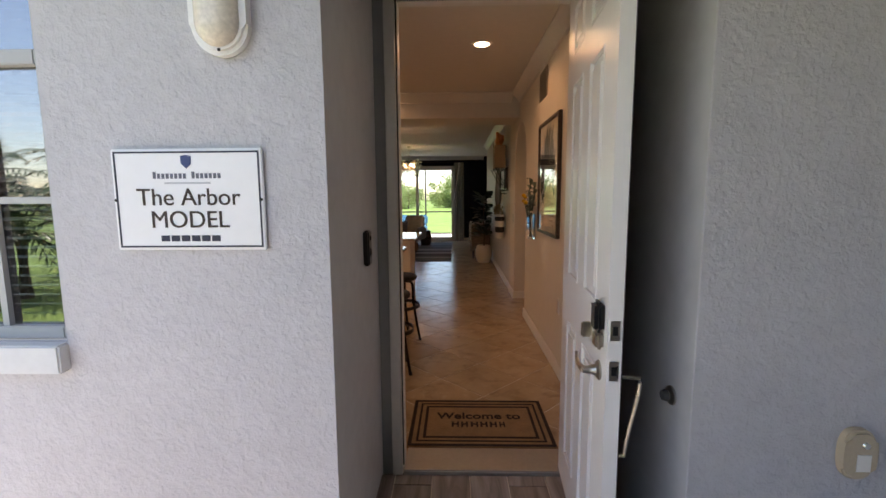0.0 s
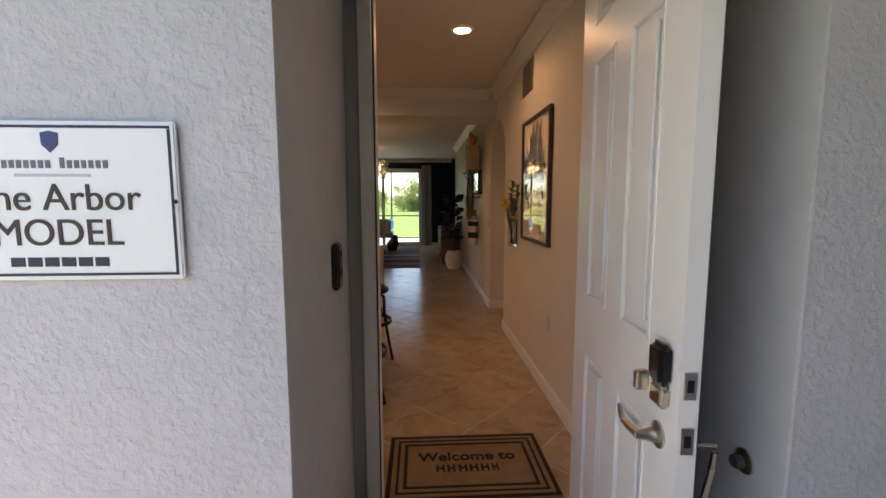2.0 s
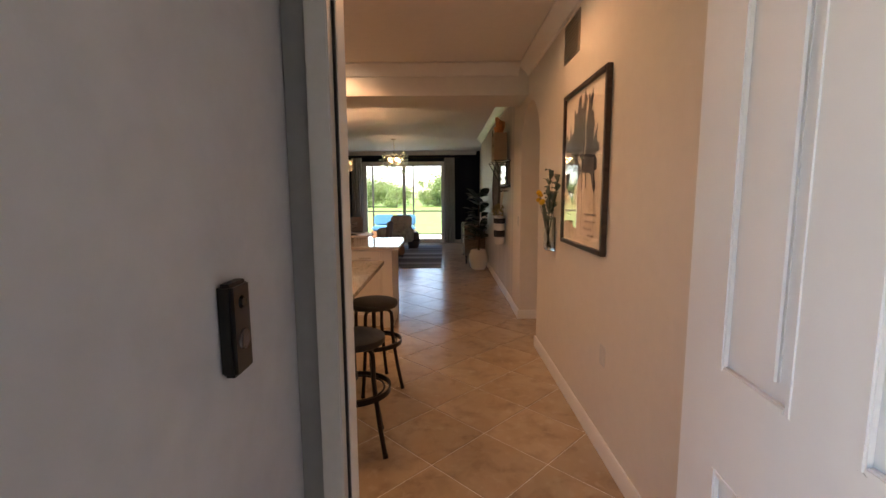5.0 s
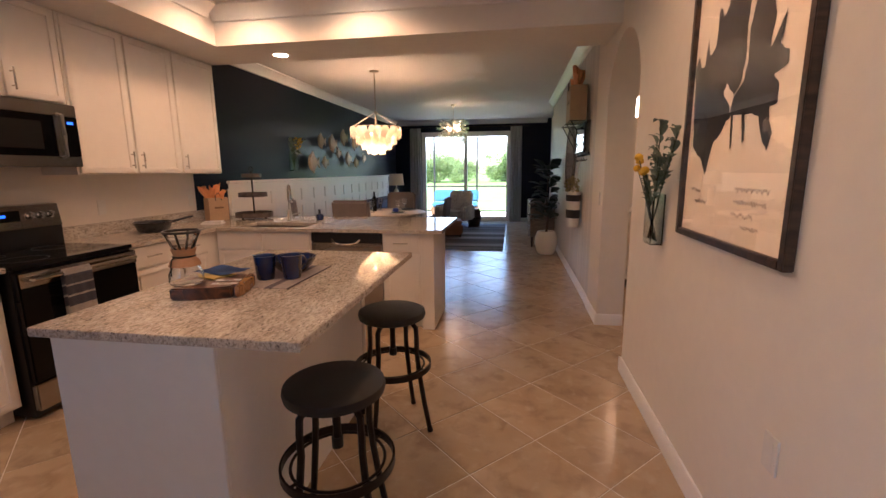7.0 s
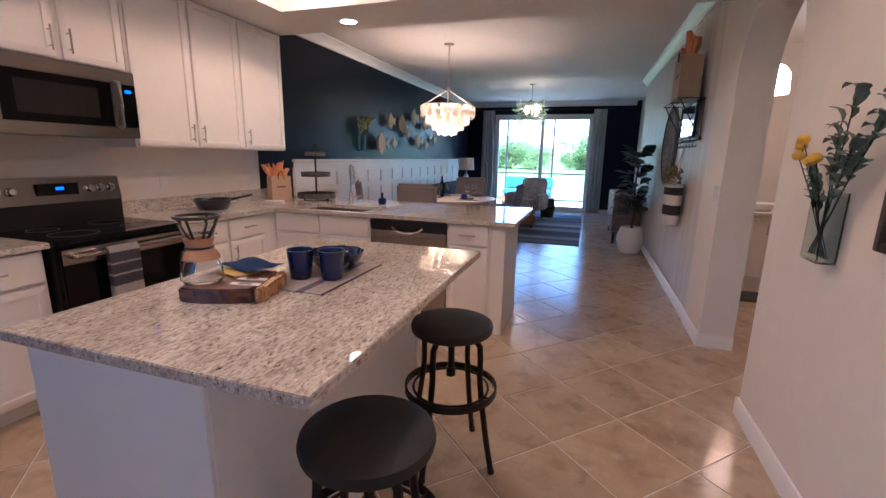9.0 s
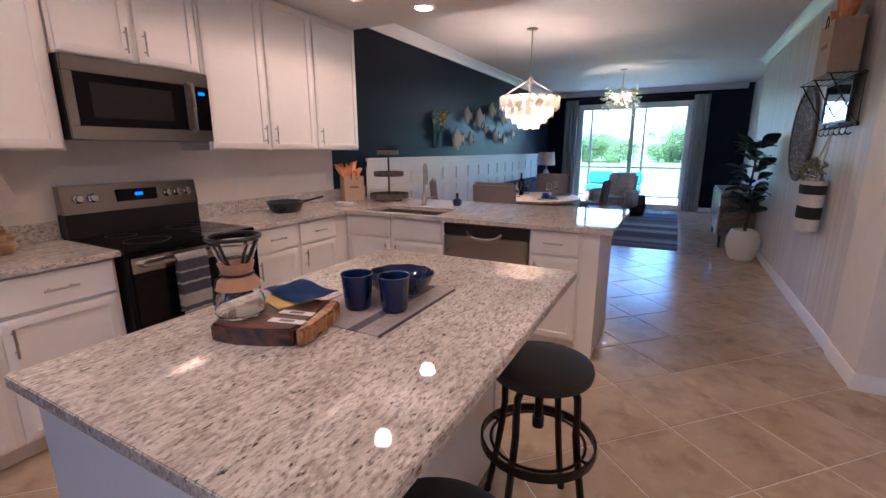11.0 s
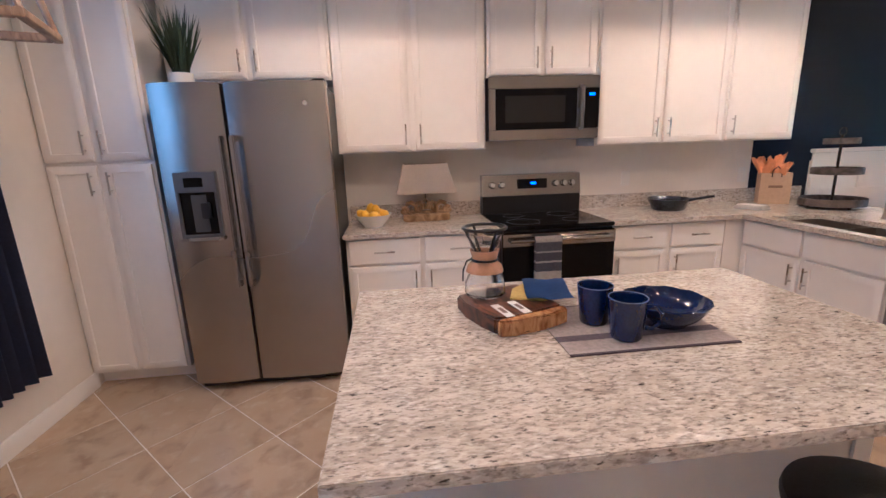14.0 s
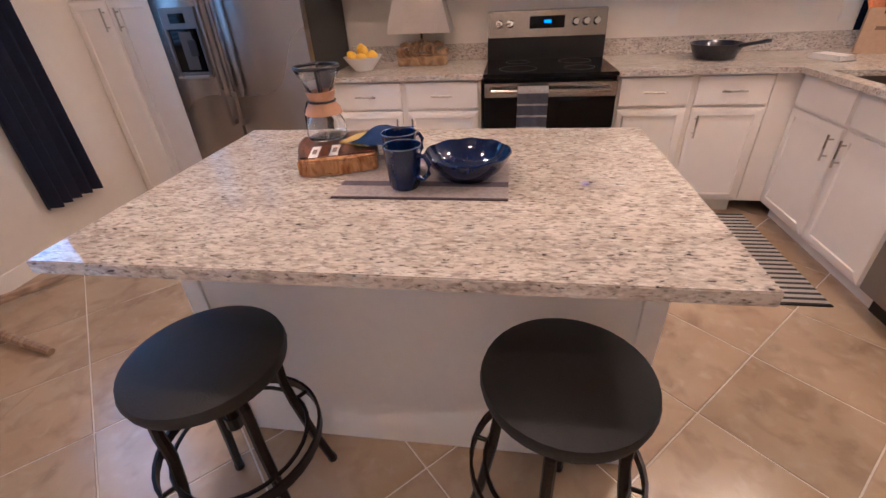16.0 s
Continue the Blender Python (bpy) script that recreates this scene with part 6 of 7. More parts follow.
# dining room and living room


def capiz_mat():
    m = bpy.data.materials.new("capiz_shell")
    m.use_nodes = True
    n, k = m.node_tree.nodes, m.node_tree.links
    n.remove(n["Principled BSDF"])
    d, t, g, a, b = n.new("ShaderNodeBsdfDiffuse"), n.new("ShaderNodeBsdfTranslucent"), n.new("ShaderNodeBsdfGlossy"), n.new("ShaderNodeMixShader"), n.new("ShaderNodeMixShader")
    d.inputs[0].default_value = t.inputs[0].default_value = (0.92, 0.86, 0.78, 1)
    g.inputs["Roughness"].default_value = 0.2
    a.inputs[0].default_value, b.inputs[0].default_value = 0.6, 0.08
    k.new(d.outputs[0], a.inputs[1])
    k.new(t.outputs[0], a.inputs[2])
    k.new(a.outputs[0], b.inputs[1])
    k.new(g.outputs[0], b.inputs[2])
    k.new(b.outputs[0], n["Material Output"].inputs[0])
    return m


CAPIZ = capiz_mat()
BULB = glow("bulb", (1.0, 0.72, 0.42), 22)
SILVER = mat("aged_silver", (0.58, 0.48, 0.38), 0.3, 1.0, grain=0.05)
ch = thing("chandelier", -0.77, 9.60, HIGH, "tiered capiz-shell chandelier, lit warm, over the dining table", "chandelier")
part("canopy", lathe([(0, -0.001), (0.065, -0.001), (0.06, -0.018), (0.02, -0.028), (0, -0.028)], 22), SILVER, ch)
part("stem", rod((0, 0, -0.54), (0, 0, -0.028), 0.007), SILVER, ch)
part("hub", lathe([(0, -0.53), (0.022, -0.53), (0.03, -0.55), (0.018, -0.575), (0, -0.58)], 16), SILVER, ch)
for i in range(4):
    a = radians(20 + 90 * i)
    part("arm", rod((0.015 * math.cos(a), 0.015 * math.sin(a), -0.555), (0.335 * math.cos(a), 0.335 * math.sin(a), -0.75), 0.006), SILVER, ch)
for r, z in ((0.345, -0.75), (0.275, -0.84), (0.20, -0.915), (0.12, -0.985)):
    part("ring", tube(circle((0, 0), r, 36, z), 0.006, 6, True), SILVER, ch)
rnd = random.Random(21)
disc_mesh = mesh_of("shell_disc", turned(lathe([(0, -0.0008), (0.052, -0.0008), (0.052, 0.0008), (0, 0.0008)], 14), pose(0, 0, 0, 90)), CAPIZ)
for r, z, n_ in ((0.348, -0.80, 22), (0.345, -0.85, 21), (0.278, -0.89, 18), (0.275, -0.935, 17), (0.203, -0.965, 13), (0.20, -1.0, 12), (0.122, -1.035, 8), (0.12, -1.065, 7)):
    for i in range(n_):
        a = 2 * math.pi * (i + rnd.random() * 0.3) / n_ + z * 9
        o = new("shell_disc", disc_mesh)
        o.parent = ch
        o.matrix_basis = pose(r * math.cos(a), r * math.sin(a), z + rnd.uniform(-0.008, 0.008), rnd.uniform(-8, 8), rnd.uniform(-10, 10), math.degrees(a) + 90 + rnd.uniform(-12, 12))
for i in range(4):
    a = radians(65 + 90 * i)
    part("bulb", lathe([(0, -0.90), (0.016, -0.89), (0.022, -0.87), (0.014, -0.84), (0.01, -0.82), (0, -0.82)], 12, (0.09 * math.cos(a), 0.09 * math.sin(a), 0)), BULB, ch, "glowing bulb")

c2 = thing("chandelier", -0.12, 12.88, HIGH, "burst chandelier of silver twigs and crystals, lit", "chandelier")
part("canopy", lathe([(0, -0.001), (0.06, -0.001), (0.055, -0.02), (0, -0.025)], 20), SILVER, c2)
part("stem", rod((0, 0, -0.50), (0, 0, -0.025), 0.006), SILVER, c2)
part("core", lathe([(0, -0.44), (0.03, -0.46), (0.045, -0.50), (0.03, -0.54), (0, -0.56)], 16), SILVER, c2)
tw, cs_ = bmesh.new(), bmesh.new()
for i in range(170):
    a, e = rnd.uniform(0, 6.283), rnd.uniform(-0.9, 0.75)
    u = Vector((math.cos(a) * math.cos(e), math.sin(a) * math.cos(e), math.sin(e)))
    L = rnd.uniform(0.24, 0.36)
    s = Vector((0, 0, -0.50))
    tip = s + u * L + Vector((0, 0, -0.05 * rnd.random()))
    bm_tube(tw, [s + u * 0.03, s + u * L * 0.6 + Vector((0, 0, 0.02)), tip], 0.0022, 4)
    bmesh.ops.create_icosphere(cs_, subdivisions=1, radius=rnd.uniform(0.014, 0.026), matrix=Matrix.Translation(tip))
part("twigs", tw, SILVER, c2)["kind"] = "stuff"
part("crystals", cs_, glass("crystal", (1, 0.96, 0.9), 0.02, 1.5), c2)["kind"] = "stuff"
for i in range(6):
    a = i * 1.047
    part("bulb", lathe([(0, -0.03), (0.014, -0.02), (0.016, 0), (0.008, 0.025), (0, 0.03)], 10, (0.12 * math.cos(a), 0.12 * math.sin(a), -0.50 + 0.03 * (i % 2))), BULB, c2, "glowing bulb")

# dining table, set
dt = thing("dining_table", -0.80, 10.0, 0, "round pale dining table on a pedestal", "table")
PALETOP = wood_mat("limed_wood", (0.42, 0.35, 0.28), (0.58, 0.50, 0.42), 0.4, (4, 16, 4))
part("tabletop", lathe([(0, 0.745), (0.58, 0.745), (0.62, 0.755), (0.62, 0.775), (0.61, 0.78), (0, 0.78)], 48), PALETOP, dt)
part("pedestal", lathe([(0, 0), (0.28, 0), (0.27, 0.03), (0.10, 0.08), (0.07, 0.3), (0.09, 0.6), (0.2, 0.744), (0, 0.744)], 24), PALETOP, dt)
for i in range(4):
    a = radians(45 + 90 * i)
    px, py = -0.80 + 0.40 * math.cos(a), 10.0 + 0.40 * math.sin(a)
    pl = thing("place_setting", px, py, 0.7805, "dark plate stacked on a white charger", "plate", "place settings")
    part("charger", lathe([(0, 0), (0.13, 0), (0.145, 0.012), (0.13, 0.008), (0, 0.006)], 24), WHITE_CERAMIC, pl)
    part("plate", lathe([(0, 0.0125), (0.09, 0.0125), (0.105, 0.024), (0.09, 0.018), (0, 0.016)], 24), BLUE_GLAZE, pl)
    gx = thing("wine_glass", px * 0.7 - 0.80 * 0.3 + 0.05, py * 0.7 + 10.0 * 0.3 + 0.06, 0.7805, "clear stemmed wine glass on the table", "glass", "wine glasses")
    part("bowl", lathe([(0.004, 0.005), (0.004, 0.08), (0.03, 0.10), (0.04, 0.14), (0.034, 0.19), (0.032, 0.19), (0.037, 0.14), (0.027, 0.103), (0, 0.09)], 18), CLEAR, gx)
    part("foot", lathe([(0, 0), (0.034, 0), (0.034, 0.002), (0.005, 0.006), (0, 0.006)], 18), CLEAR, gx)
bt = thing("bottle", -0.98, 10.05, 0.7805, "dark wine bottle on the dining table", "bottle")
part("glass", lathe([(0, 0), (0.036, 0), (0.037, 0.01), (0.037, 0.17), (0.028, 0.21), (0.014, 0.235), (0.013, 0.29), (0.015, 0.30), (0, 0.30)], 20), BLACK_GLASS, bt)
solid("napkin", box(-0.05, 0.05, -0.05, 0.05, 0, 0.05, 0.02), mat("royal_blue_cloth", (0.02, 0.05, 0.32), 0.8), "bright blue napkin bundle on the table", "napkin", x=-0.55, y=9.72, z=0.806)


def dining_chair(x, y, rz):
    c = thing("dining_chair", x, y, 0, "grey upholstered dining chair with dark wooden legs", "chair", "dining chairs", rz)
    part("seat", box(-0.25, 0.25, -0.24, 0.26, 0.40, 0.50, 0.03), GREY_CLOTH, c)
    bk_ = bmesh.new()
    bm_box(bk_, -0.255, 0.255, -0.04, 0.04, 0.0, 0.56, 0.028)
    for v in bk_.verts:
        v.co.y += 0.05 * (v.co.x / 0.255) ** 2
    part("backrest", turned(bk_, pose(0, -0.25, 0.46, 6)), GREY_CLOTH, c)
    for sx in (-0.21, 0.21):
        for sy in (-0.22, 0.22):
            part("leg", rod((sx * 1.05, sy * 1.1, 0), (sx, sy, 0.405), 0.014, 0.02), FRAMEWOOD, c)
    return c


dining_chair(-0.94, 9.20, 0)
dining_chair(-1.66, 9.36, -62)
dining_chair(-0.83, 10.90, 180)

# sofa along the wainscot
so = thing("sofa", -1.62, 12.7, 0, "low navy sofa along the white wainscot", "sofa", rz=90)
part("base", box(-1.0, 1.0, -0.42, 0.40, 0.08, 0.30, 0.03), NAVY_CLOTH, so)
for sx in (-0.5, 0.5):
    part("seat_cushion", box(sx - 0.42, sx + 0.42, -0.43, 0.20, 0.302, 0.45, 0.05), NAVY_CLOTH, so)
    part("back_cushion", box(sx - 0.42, sx + 0.42, 0.10, 0.28, 0.455, 0.82, 0.06), NAVY_CLOTH, so)
part("back", box(-1.0, 1.0, 0.285, 0.42, 0.302, 0.78, 0.04), NAVY_CLOTH, so)
for sx in (-1.0, 0.88):
    part("arm", box(sx - 0.02, sx + 0.14, -0.42, 0.28, 0.302, 0.60, 0.04), NAVY_CLOTH, so)
for sx in (-0.9, 0.9):
    for sy in (-0.36, 0.34):
        part("leg", rod((sx, sy, 0), (sx, sy, 0.082), 0.02), FRAMEWOOD, so)

# side table and lamp at the sofa's end
sd2 = thing("side_table", -1.72, 14.1, 0, "dark round side table beside the sofa", "table")
part("top", lathe([(0, 0.56), (0.24, 0.56), (0.24, 0.59), (0, 0.59)], 28), FRAMEWOOD, sd2)
part("stem", rod((0, 0, 0.02), (0, 0, 0.56), 0.025), FRAMEWOOD, sd2)
part("base", lathe([(0, 0), (0.18, 0), (0.16, 0.02), (0, 0.025)], 24), FRAMEWOOD, sd2)
l2 = thing("table_lamp", -1.72, 14.1, 0.5905, "table lamp with a grey drum shade on the side table", "lamp")
part("base", lathe([(0, 0), (0.08, 0), (0.07, 0.02), (0.05, 0.1), (0.08, 0.22), (0.05, 0.34), (0.012, 0.38), (0.012, 0.5), (0, 0.5)], 24), SILVER, l2)
part("shade", lathe([(0.19, 0.46), (0.165, 0.74), (0.162, 0.74), (0.186, 0.46), (0.19, 0.46)], 32), LINEN, l2)

# rug
STR = []
rnd = random.Random(4)
for i in range(28):
    g = rnd.choice((0.05, 0.09, 0.14, 0.24, 0.34))
    STR.append((i / 28, (g, g * 0.95, g * 1.0)))
solid("area_rug", box(-1.03, 1.03, -1.97, 1.97, 0, 0.008, 0.003), stripe_mat("striped_area_rug", 1, STR, 0.95, 0.5, 150), "grey striped area rug before the sliding door", "rug", x=-0.05, y=13.04, z=0.0005)

# armchairs, ottoman, drum stool
PRINT = mat("floral_print", (0.80, 0.74, 0.66), 0.9, scale=9, color2=(0.20, 0.16, 0.15))


def armchair(name, x, y, rz, cloth, label):
    c = thing(name, x, y, 0, label, "armchair", rz=rz)
    part("seat", box(-0.30, 0.30, -0.30, 0.32, 0.22, 0.44, 0.05), cloth, c)
    part("backrest", turned(box(-0.31, 0.31, -0.07, 0.07, 0, 0.55, 0.05), pose(0, -0.30, 0.36, 12)), cloth, c)
    for sx in (-0.36, 0.36):
        part("arm", box(sx - 0.06, sx + 0.06, -0.30, 0.28, 0.22, 0.58, 0.04), cloth, c)
    for sx in (-0.28, 0.28):
        for sy in (-0.25, 0.26):
            part("leg", rod((sx, sy, 0), (sx, sy, 0.225), 0.016, 0.022), FRAMEWOOD, c)
    return c


armchair("armchair", -0.26, 14.0, 160, PRINT, "armchair in a cream and dark floral print")
dc = dining_chair(-0.50, 13.10, 84)
dc.scale = (0.85, 0.85, 0.80)
tagged(dc, "low grey chair seen side-on before the floral armchair", "chair")
ot = thing("ottoman", -0.24, 12.72, 0.0005, "square brown leather ottoman at the rug's edge", "ottoman", rz=14)
BROWN = mat("brown_leather", (0.24, 0.12, 0.06), 0.45, grain=0.12, scale=10, bump=0.15, bump_scale=200)
part("body", box(-0.30, 0.30, -0.28, 0.28, 0.06, 0.29, 0.03), BROWN, ot)
part("cushion", box(-0.305, 0.305, -0.285, 0.285, 0.292, 0.36, 0.025), BROWN, ot)
for sx in (-0.25, 0.25):
    for sy in (-0.23, 0.23):
        part("foot", rod((sx, sy, 0.008), (sx, sy, 0.062), 0.02), FRAMEWOOD, ot)
ds = thing("drum_stool", 0.19, 14.42, 0.0085, "dark barrel-shaped drum side table", "side table")
part("drum", lathe([(0, 0), (0.13, 0), (0.15, 0.05), (0.175, 0.22), (0.15, 0.40), (0.135, 0.44), (0, 0.445)], 28), FRAMEWOOD, ds)
part("band", lathe([(0.172, 0.20), (0.180, 0.20), (0.180, 0.24), (0.172, 0.24), (0.172, 0.20)], 28), IRON, ds)

# console and fig in its pot
cn = thing("console", 1.90, 11.55, 0, "taupe console cabinet with mirrored doors on dark legs", "console", rz=-90)
TAUPE = wood_mat("taupe_wood", (0.13, 0.095, 0.075), (0.24, 0.18, 0.14), 0.45, (3, 3, 14))
part("body", box(-1.45, 0.0, -0.44, -0.01, 0.18, 0.80, 0.006), TAUPE, cn)
for i in range(3):
    x0 = -1.44 + i * 0.48
    part("door", box(x0 + 0.01, x0 + 0.46, -0.456, -0.441, 0.20, 0.78, 0.004), mat("antique_mirror", (0.5, 0.48, 0.45), 0.12, 0.9) if i == 0 else bpy.data.materials["antique_mirror"], cn)
for sx in (-1.40, -0.05):
    for sy in (-0.40, -0.06):
        part("leg", rod((sx, sy, 0), (sx, sy, 0.182), 0.016, 0.024), FRAMEWOOD, cn)
pt = thing("fiddle_leaf_fig", 1.70, 10.93, 0, "dark-leaved fig tree in a white ribbed pot", "plant")
part("pot", lathe([(0, 0), (0.12, 0), (0.155, 0.05), (0.19, 0.18), (0.185, 0.28), (0.15, 0.37), (0.14, 0.385), (0.13, 0.38), (0.14, 0.33), (0, 0.32)], 30), WHITE_CERAMIC, pt, "round white pot")
part("trunk", tube([(0, 0, 0.3), (0.02, 0.01, 0.6), (-0.01, 0.02, 0.95), (0.01, 0.0, 1.35)], [0.022, 0.018, 0.015, 0.010]), wood_mat("bark", (0.06, 0.04, 0.03), (0.13, 0.09, 0.06), 0.8), pt)
fl = bmesh.new()
rnd = random.Random(9)
for i in range(96):
    a, z = rnd.uniform(0, 6.283), rnd.uniform(0.55, 1.42)
    b0 = Vector((0.02 * math.cos(a), 0.02 * math.sin(a), z))
    L = rnd.uniform(0.16, 0.26)
    d = Vector((math.cos(a), math.sin(a), rnd.uniform(-0.25, 0.75))).normalized()
    tip = b0 + d * (L + 0.06)
    tip.x = min(tip.x, 0.17)
    leaf_blade(fl, b0 + d * 0.05, tip, L * 0.62, 0.02, 0.012)
part("leaves", fl, LEAF_DARK, pt)["kind"] = "stuff"

# carved medallion, rack, mirror, bag and basket on the streaked wall
EW = 1.916
md = thing("medallion", EW, 9.80, 1.52, "round carved grey-washed wooden wall medallion", "wall art", rz=-90)
CARVEDGREY = wood_mat("greywashed_wood", (0.045, 0.038, 0.036), (0.16, 0.14, 0.13), 0.6, (10, 10, 10))
part("disc", turned(lathe([(0, 0.001), (0.44, 0.001), (0.45, 0.012), (0.44, 0.03), (0.40, 0.034), (0.39, 0.018), (0, 0.018)], 48), pose(0, 0, 0, 90)), CARVEDGREY, md)
cv = bmesh.new()
for ring_r, n_, rr in ((0.33, 22, 0.045), (0.235, 16, 0.042), (0.14, 10, 0.04), (0.05, 5, 0.03)):
    for i in range(n_):
        a = 2 * math.pi * i / n_
        pts_ = [(ring_r * math.cos(a) + rr * math.cos(b), -0.019, ring_r * math.sin(a) + rr * math.sin(b)) for b in [2 * math.pi * q / 10 for q in range(10)]]
        bm_tube(cv, pts_, 0.008, 5, True)
part("carving", cv, mat("pale_wash", (0.34, 0.31, 0.29), 0.7, grain=0.2, scale=14), md, "raised whitewashed carving")["kind"] = "stuff"

rk = thing("wall_rack", EW, 8.72, 1.55, "black wire wall rack with a shelf and hooks", "rack", rz=-90)
part("back_rail", tube([(-0.38, -0.01, 0.33), (0.38, -0.01, 0.33)], 0.007), IRON, rk)
for i in range(6):
    part("shelf_wire", tube([(-0.38, -0.02 - i * 0.038, 0.34), (0.38, -0.02 - i * 0.038, 0.34)], 0.004), IRON, rk)
for sx in (-0.38, 0.0, 0.38):
    part("bracket", tube([(sx, -0.22, 0.335), (sx, -0.015, 0.335), (sx, -0.012, 0.0), (sx, -0.05, 0.06), (sx, -0.20, 0.33)], 0.005), IRON, rk)
part("hook_rail", box(-0.39, 0.39, -0.018, -0.002, -0.015, 0.012, 0.003), IRON, rk)
for i in range(6):
    hx = -0.33 + i * 0.132
    part("hook", tube([(hx, -0.018, 0.0), (hx, -0.05, -0.02), (hx, -0.055, -0.055), (hx, -0.035, -0.07), (hx, -0.02, -0.055)], 0.005), IRON, rk)
mr_ = thing("mirror", EW - 0.05, 8.72, 1.565, "wide black-framed mirror leaning under the rack shelf", "mirror", rz=-90)
fm = bmesh.new()
for x0, x1, z0, z1 in ((-0.32, -0.30, 0, 0.315), (0.30, 0.32, 0, 0.315), (-0.30, 0.30, 0, 0.02), (-0.30, 0.30, 0.295, 0.315)):
    bm_box(fm, x0, x1, -0.012, 0.012, z0, z1, 0.002)
part("frame", turned(fm, pose(0, 0, 0, -0.5, 0, 0)), IRON, mr_)
part("mirror_glass", turned(box(-0.30, 0.30, -0.004, 0.004, 0.02, 0.295), pose(0, 0, 0, -0.5, 0, 0)), mat("mirror_silver", (0.9, 0.9, 0.9), 0.03, 1.0, grain=0.0), mr_)
paper_bag(EW - 0.12, 8.62, 1.8955, -90, 0.17, 0.085, 0.36, "large brown paper gift bag on the wall rack shelf")
bk2 = thing("hanging_basket", EW - 0.09, 8.76, 0.74, "black and white striped cloth basket of dried hydrangea", "basket", rz=-90)
SB = stripe_mat("bold_stripes", 2, [(0, (0.62, 0.60, 0.56)), (0.26, (0.02, 0.02, 0.025)), (0.5, (0.62, 0.60, 0.56)), (0.74, (0.02, 0.02, 0.025)), (0.92, (0.6, 0.58, 0.55))])
sbm = lathe([(0, 0), (0.13, 0), (0.15, 0.02), (0.155, 0.2), (0.165, 0.40), (0.158, 0.40), (0.15, 0.2), (0, 0.03)], 24)
for v in sbm.verts:
    v.co.y *= 0.5
part("basket", sbm, SB, bk2)
part("strap", tube([(-0.12, -0.02, 0.39), (-0.06, 0.03, 0.62), (0, 0.05, 0.765), (0.06, 0.03, 0.62), (0.12, -0.02, 0.39)], 0.006), LINEN, bk2)
hy = bmesh.new()
rnd = random.Random(14)
for i in range(260):
    a, e, r = rnd.uniform(0, 6.283), rnd.uniform(-0.2, 1.5), rnd.uniform(0.09, 0.145)
    c_ = Vector((1.15 * r * math.cos(a) * math.cos(e), 0.6 * r * math.sin(a) * math.cos(e) - 0.02, 0.42 + r * math.sin(e)))
    leaf_blade(hy, c_, c_ + Vector((rnd.uniform(-0.03, 0.03), rnd.uniform(-0.03, 0.01), rnd.uniform(-0.01, 0.035))), 0.026, 0.004, 0.003)
part("dried_flowers", hy, mat("dried_hydrangea", (0.34, 0.27, 0.13), 0.85, grain=0.3, scale=20), bk2, "dried green-tan hydrangea heads")["kind"] = "stuff"

# fish sculptures and wall vase on the navy wall
FISH = mat("washed_shell", (0.54, 0.39, 0.26), 0.6, grain=0.2, scale=25, bump=0.2, bump_scale=60)


def wall_fish(y, z, s, flip):
    f_ = thing("wall_fish", WEST, y, z, "washed tan wooden fish mounted on the navy wall", "wall art", "school of wall fish", 90)
    outline = [(0.135 * math.cos(a), (0.125 - 0.02 * math.cos(a)) * math.sin(a)) for a in [2 * math.pi * i / 20 for i in range(20)]]
    b_ = prism([(x * s * flip, y_ * s) for x, y_ in outline], 0.06, 0.09)
    bmesh.ops.bevel(b_, geom=[e for e in b_.edges if all(v.co.z > 0.08 for v in e.verts)], offset=0.012, segments=2, affect="EDGES")
    part("body", turned(b_, pose(0, 0, 0, 90)), FISH, f_)
    t_ = prism([(x * s * flip, y_ * s) for x, y_ in ((0.125, 0.025), (0.165, 0.02), (0.235, 0.085), (0.222, 0.0), (0.235, -0.085), (0.165, -0.02), (0.125, -0.025))], 0.06, 0.075)
    part("tail", turned(t_, pose(0, 0, 0, 90)), FISH, f_)
    fn = prism([(x * s * flip, y_ * s) for x, y_ in ((-0.06, 0.115), (0.02, 0.175), (0.085, 0.09))], 0.06, 0.075)
    part("fin", turned(fn, pose(0, 0, 0, 90)), FISH, f_)
    part("lower_fin", turned(prism([(x * s * flip, y_ * s) for x, y_ in ((-0.04, -0.118), (0.03, -0.165), (0.08, -0.09))], 0.06, 0.075), pose(0, 0, 0, 90)), FISH, f_)
    part("mount", rod((0, 0, 0), (0, -0.061, 0), 0.01), IRON, f_)


for y, z, size in ((10.32, 1.54, 1.25), (10.79, 1.55, 0.75), (10.67, 1.90, 0.95), (11.14, 1.89, 1.15), (11.40, 1.73, 0.7), (11.68, 2.03, 1.1), (11.88, 1.63, 1.0), (12.31, 1.57, 0.75), (12.79, 1.68, 0.75), (12.25, 1.95, 1.0)):
    wall_fish(y, z, size * 0.84, 1)
w2 = thing("wall_vase", WEST, 9.74, 1.41, "aqua glass wall vase with dark eucalyptus on the navy wall", "vase", rz=90)
vb2 = bmesh.new()
for x0, x1, y0, y1, z0, z1 in ((-0.075, 0.075, -0.08, -0.01, 0, 0.008), (-0.075, -0.07, -0.08, -0.01, 0.008, 0.26), (0.07, 0.075, -0.08, -0.01, 0.008, 0.26), (-0.07, 0.07, -0.08, -0.075, 0.008, 0.26), (-0.07, 0.07, -0.015, -0.01, 0.008, 0.26)):
    bm_box(vb2, x0, x1, y0, y1, z0, z1)
part("glass", vb2, AQUA, w2)
sl = bmesh.new()
rnd = random.Random(31)
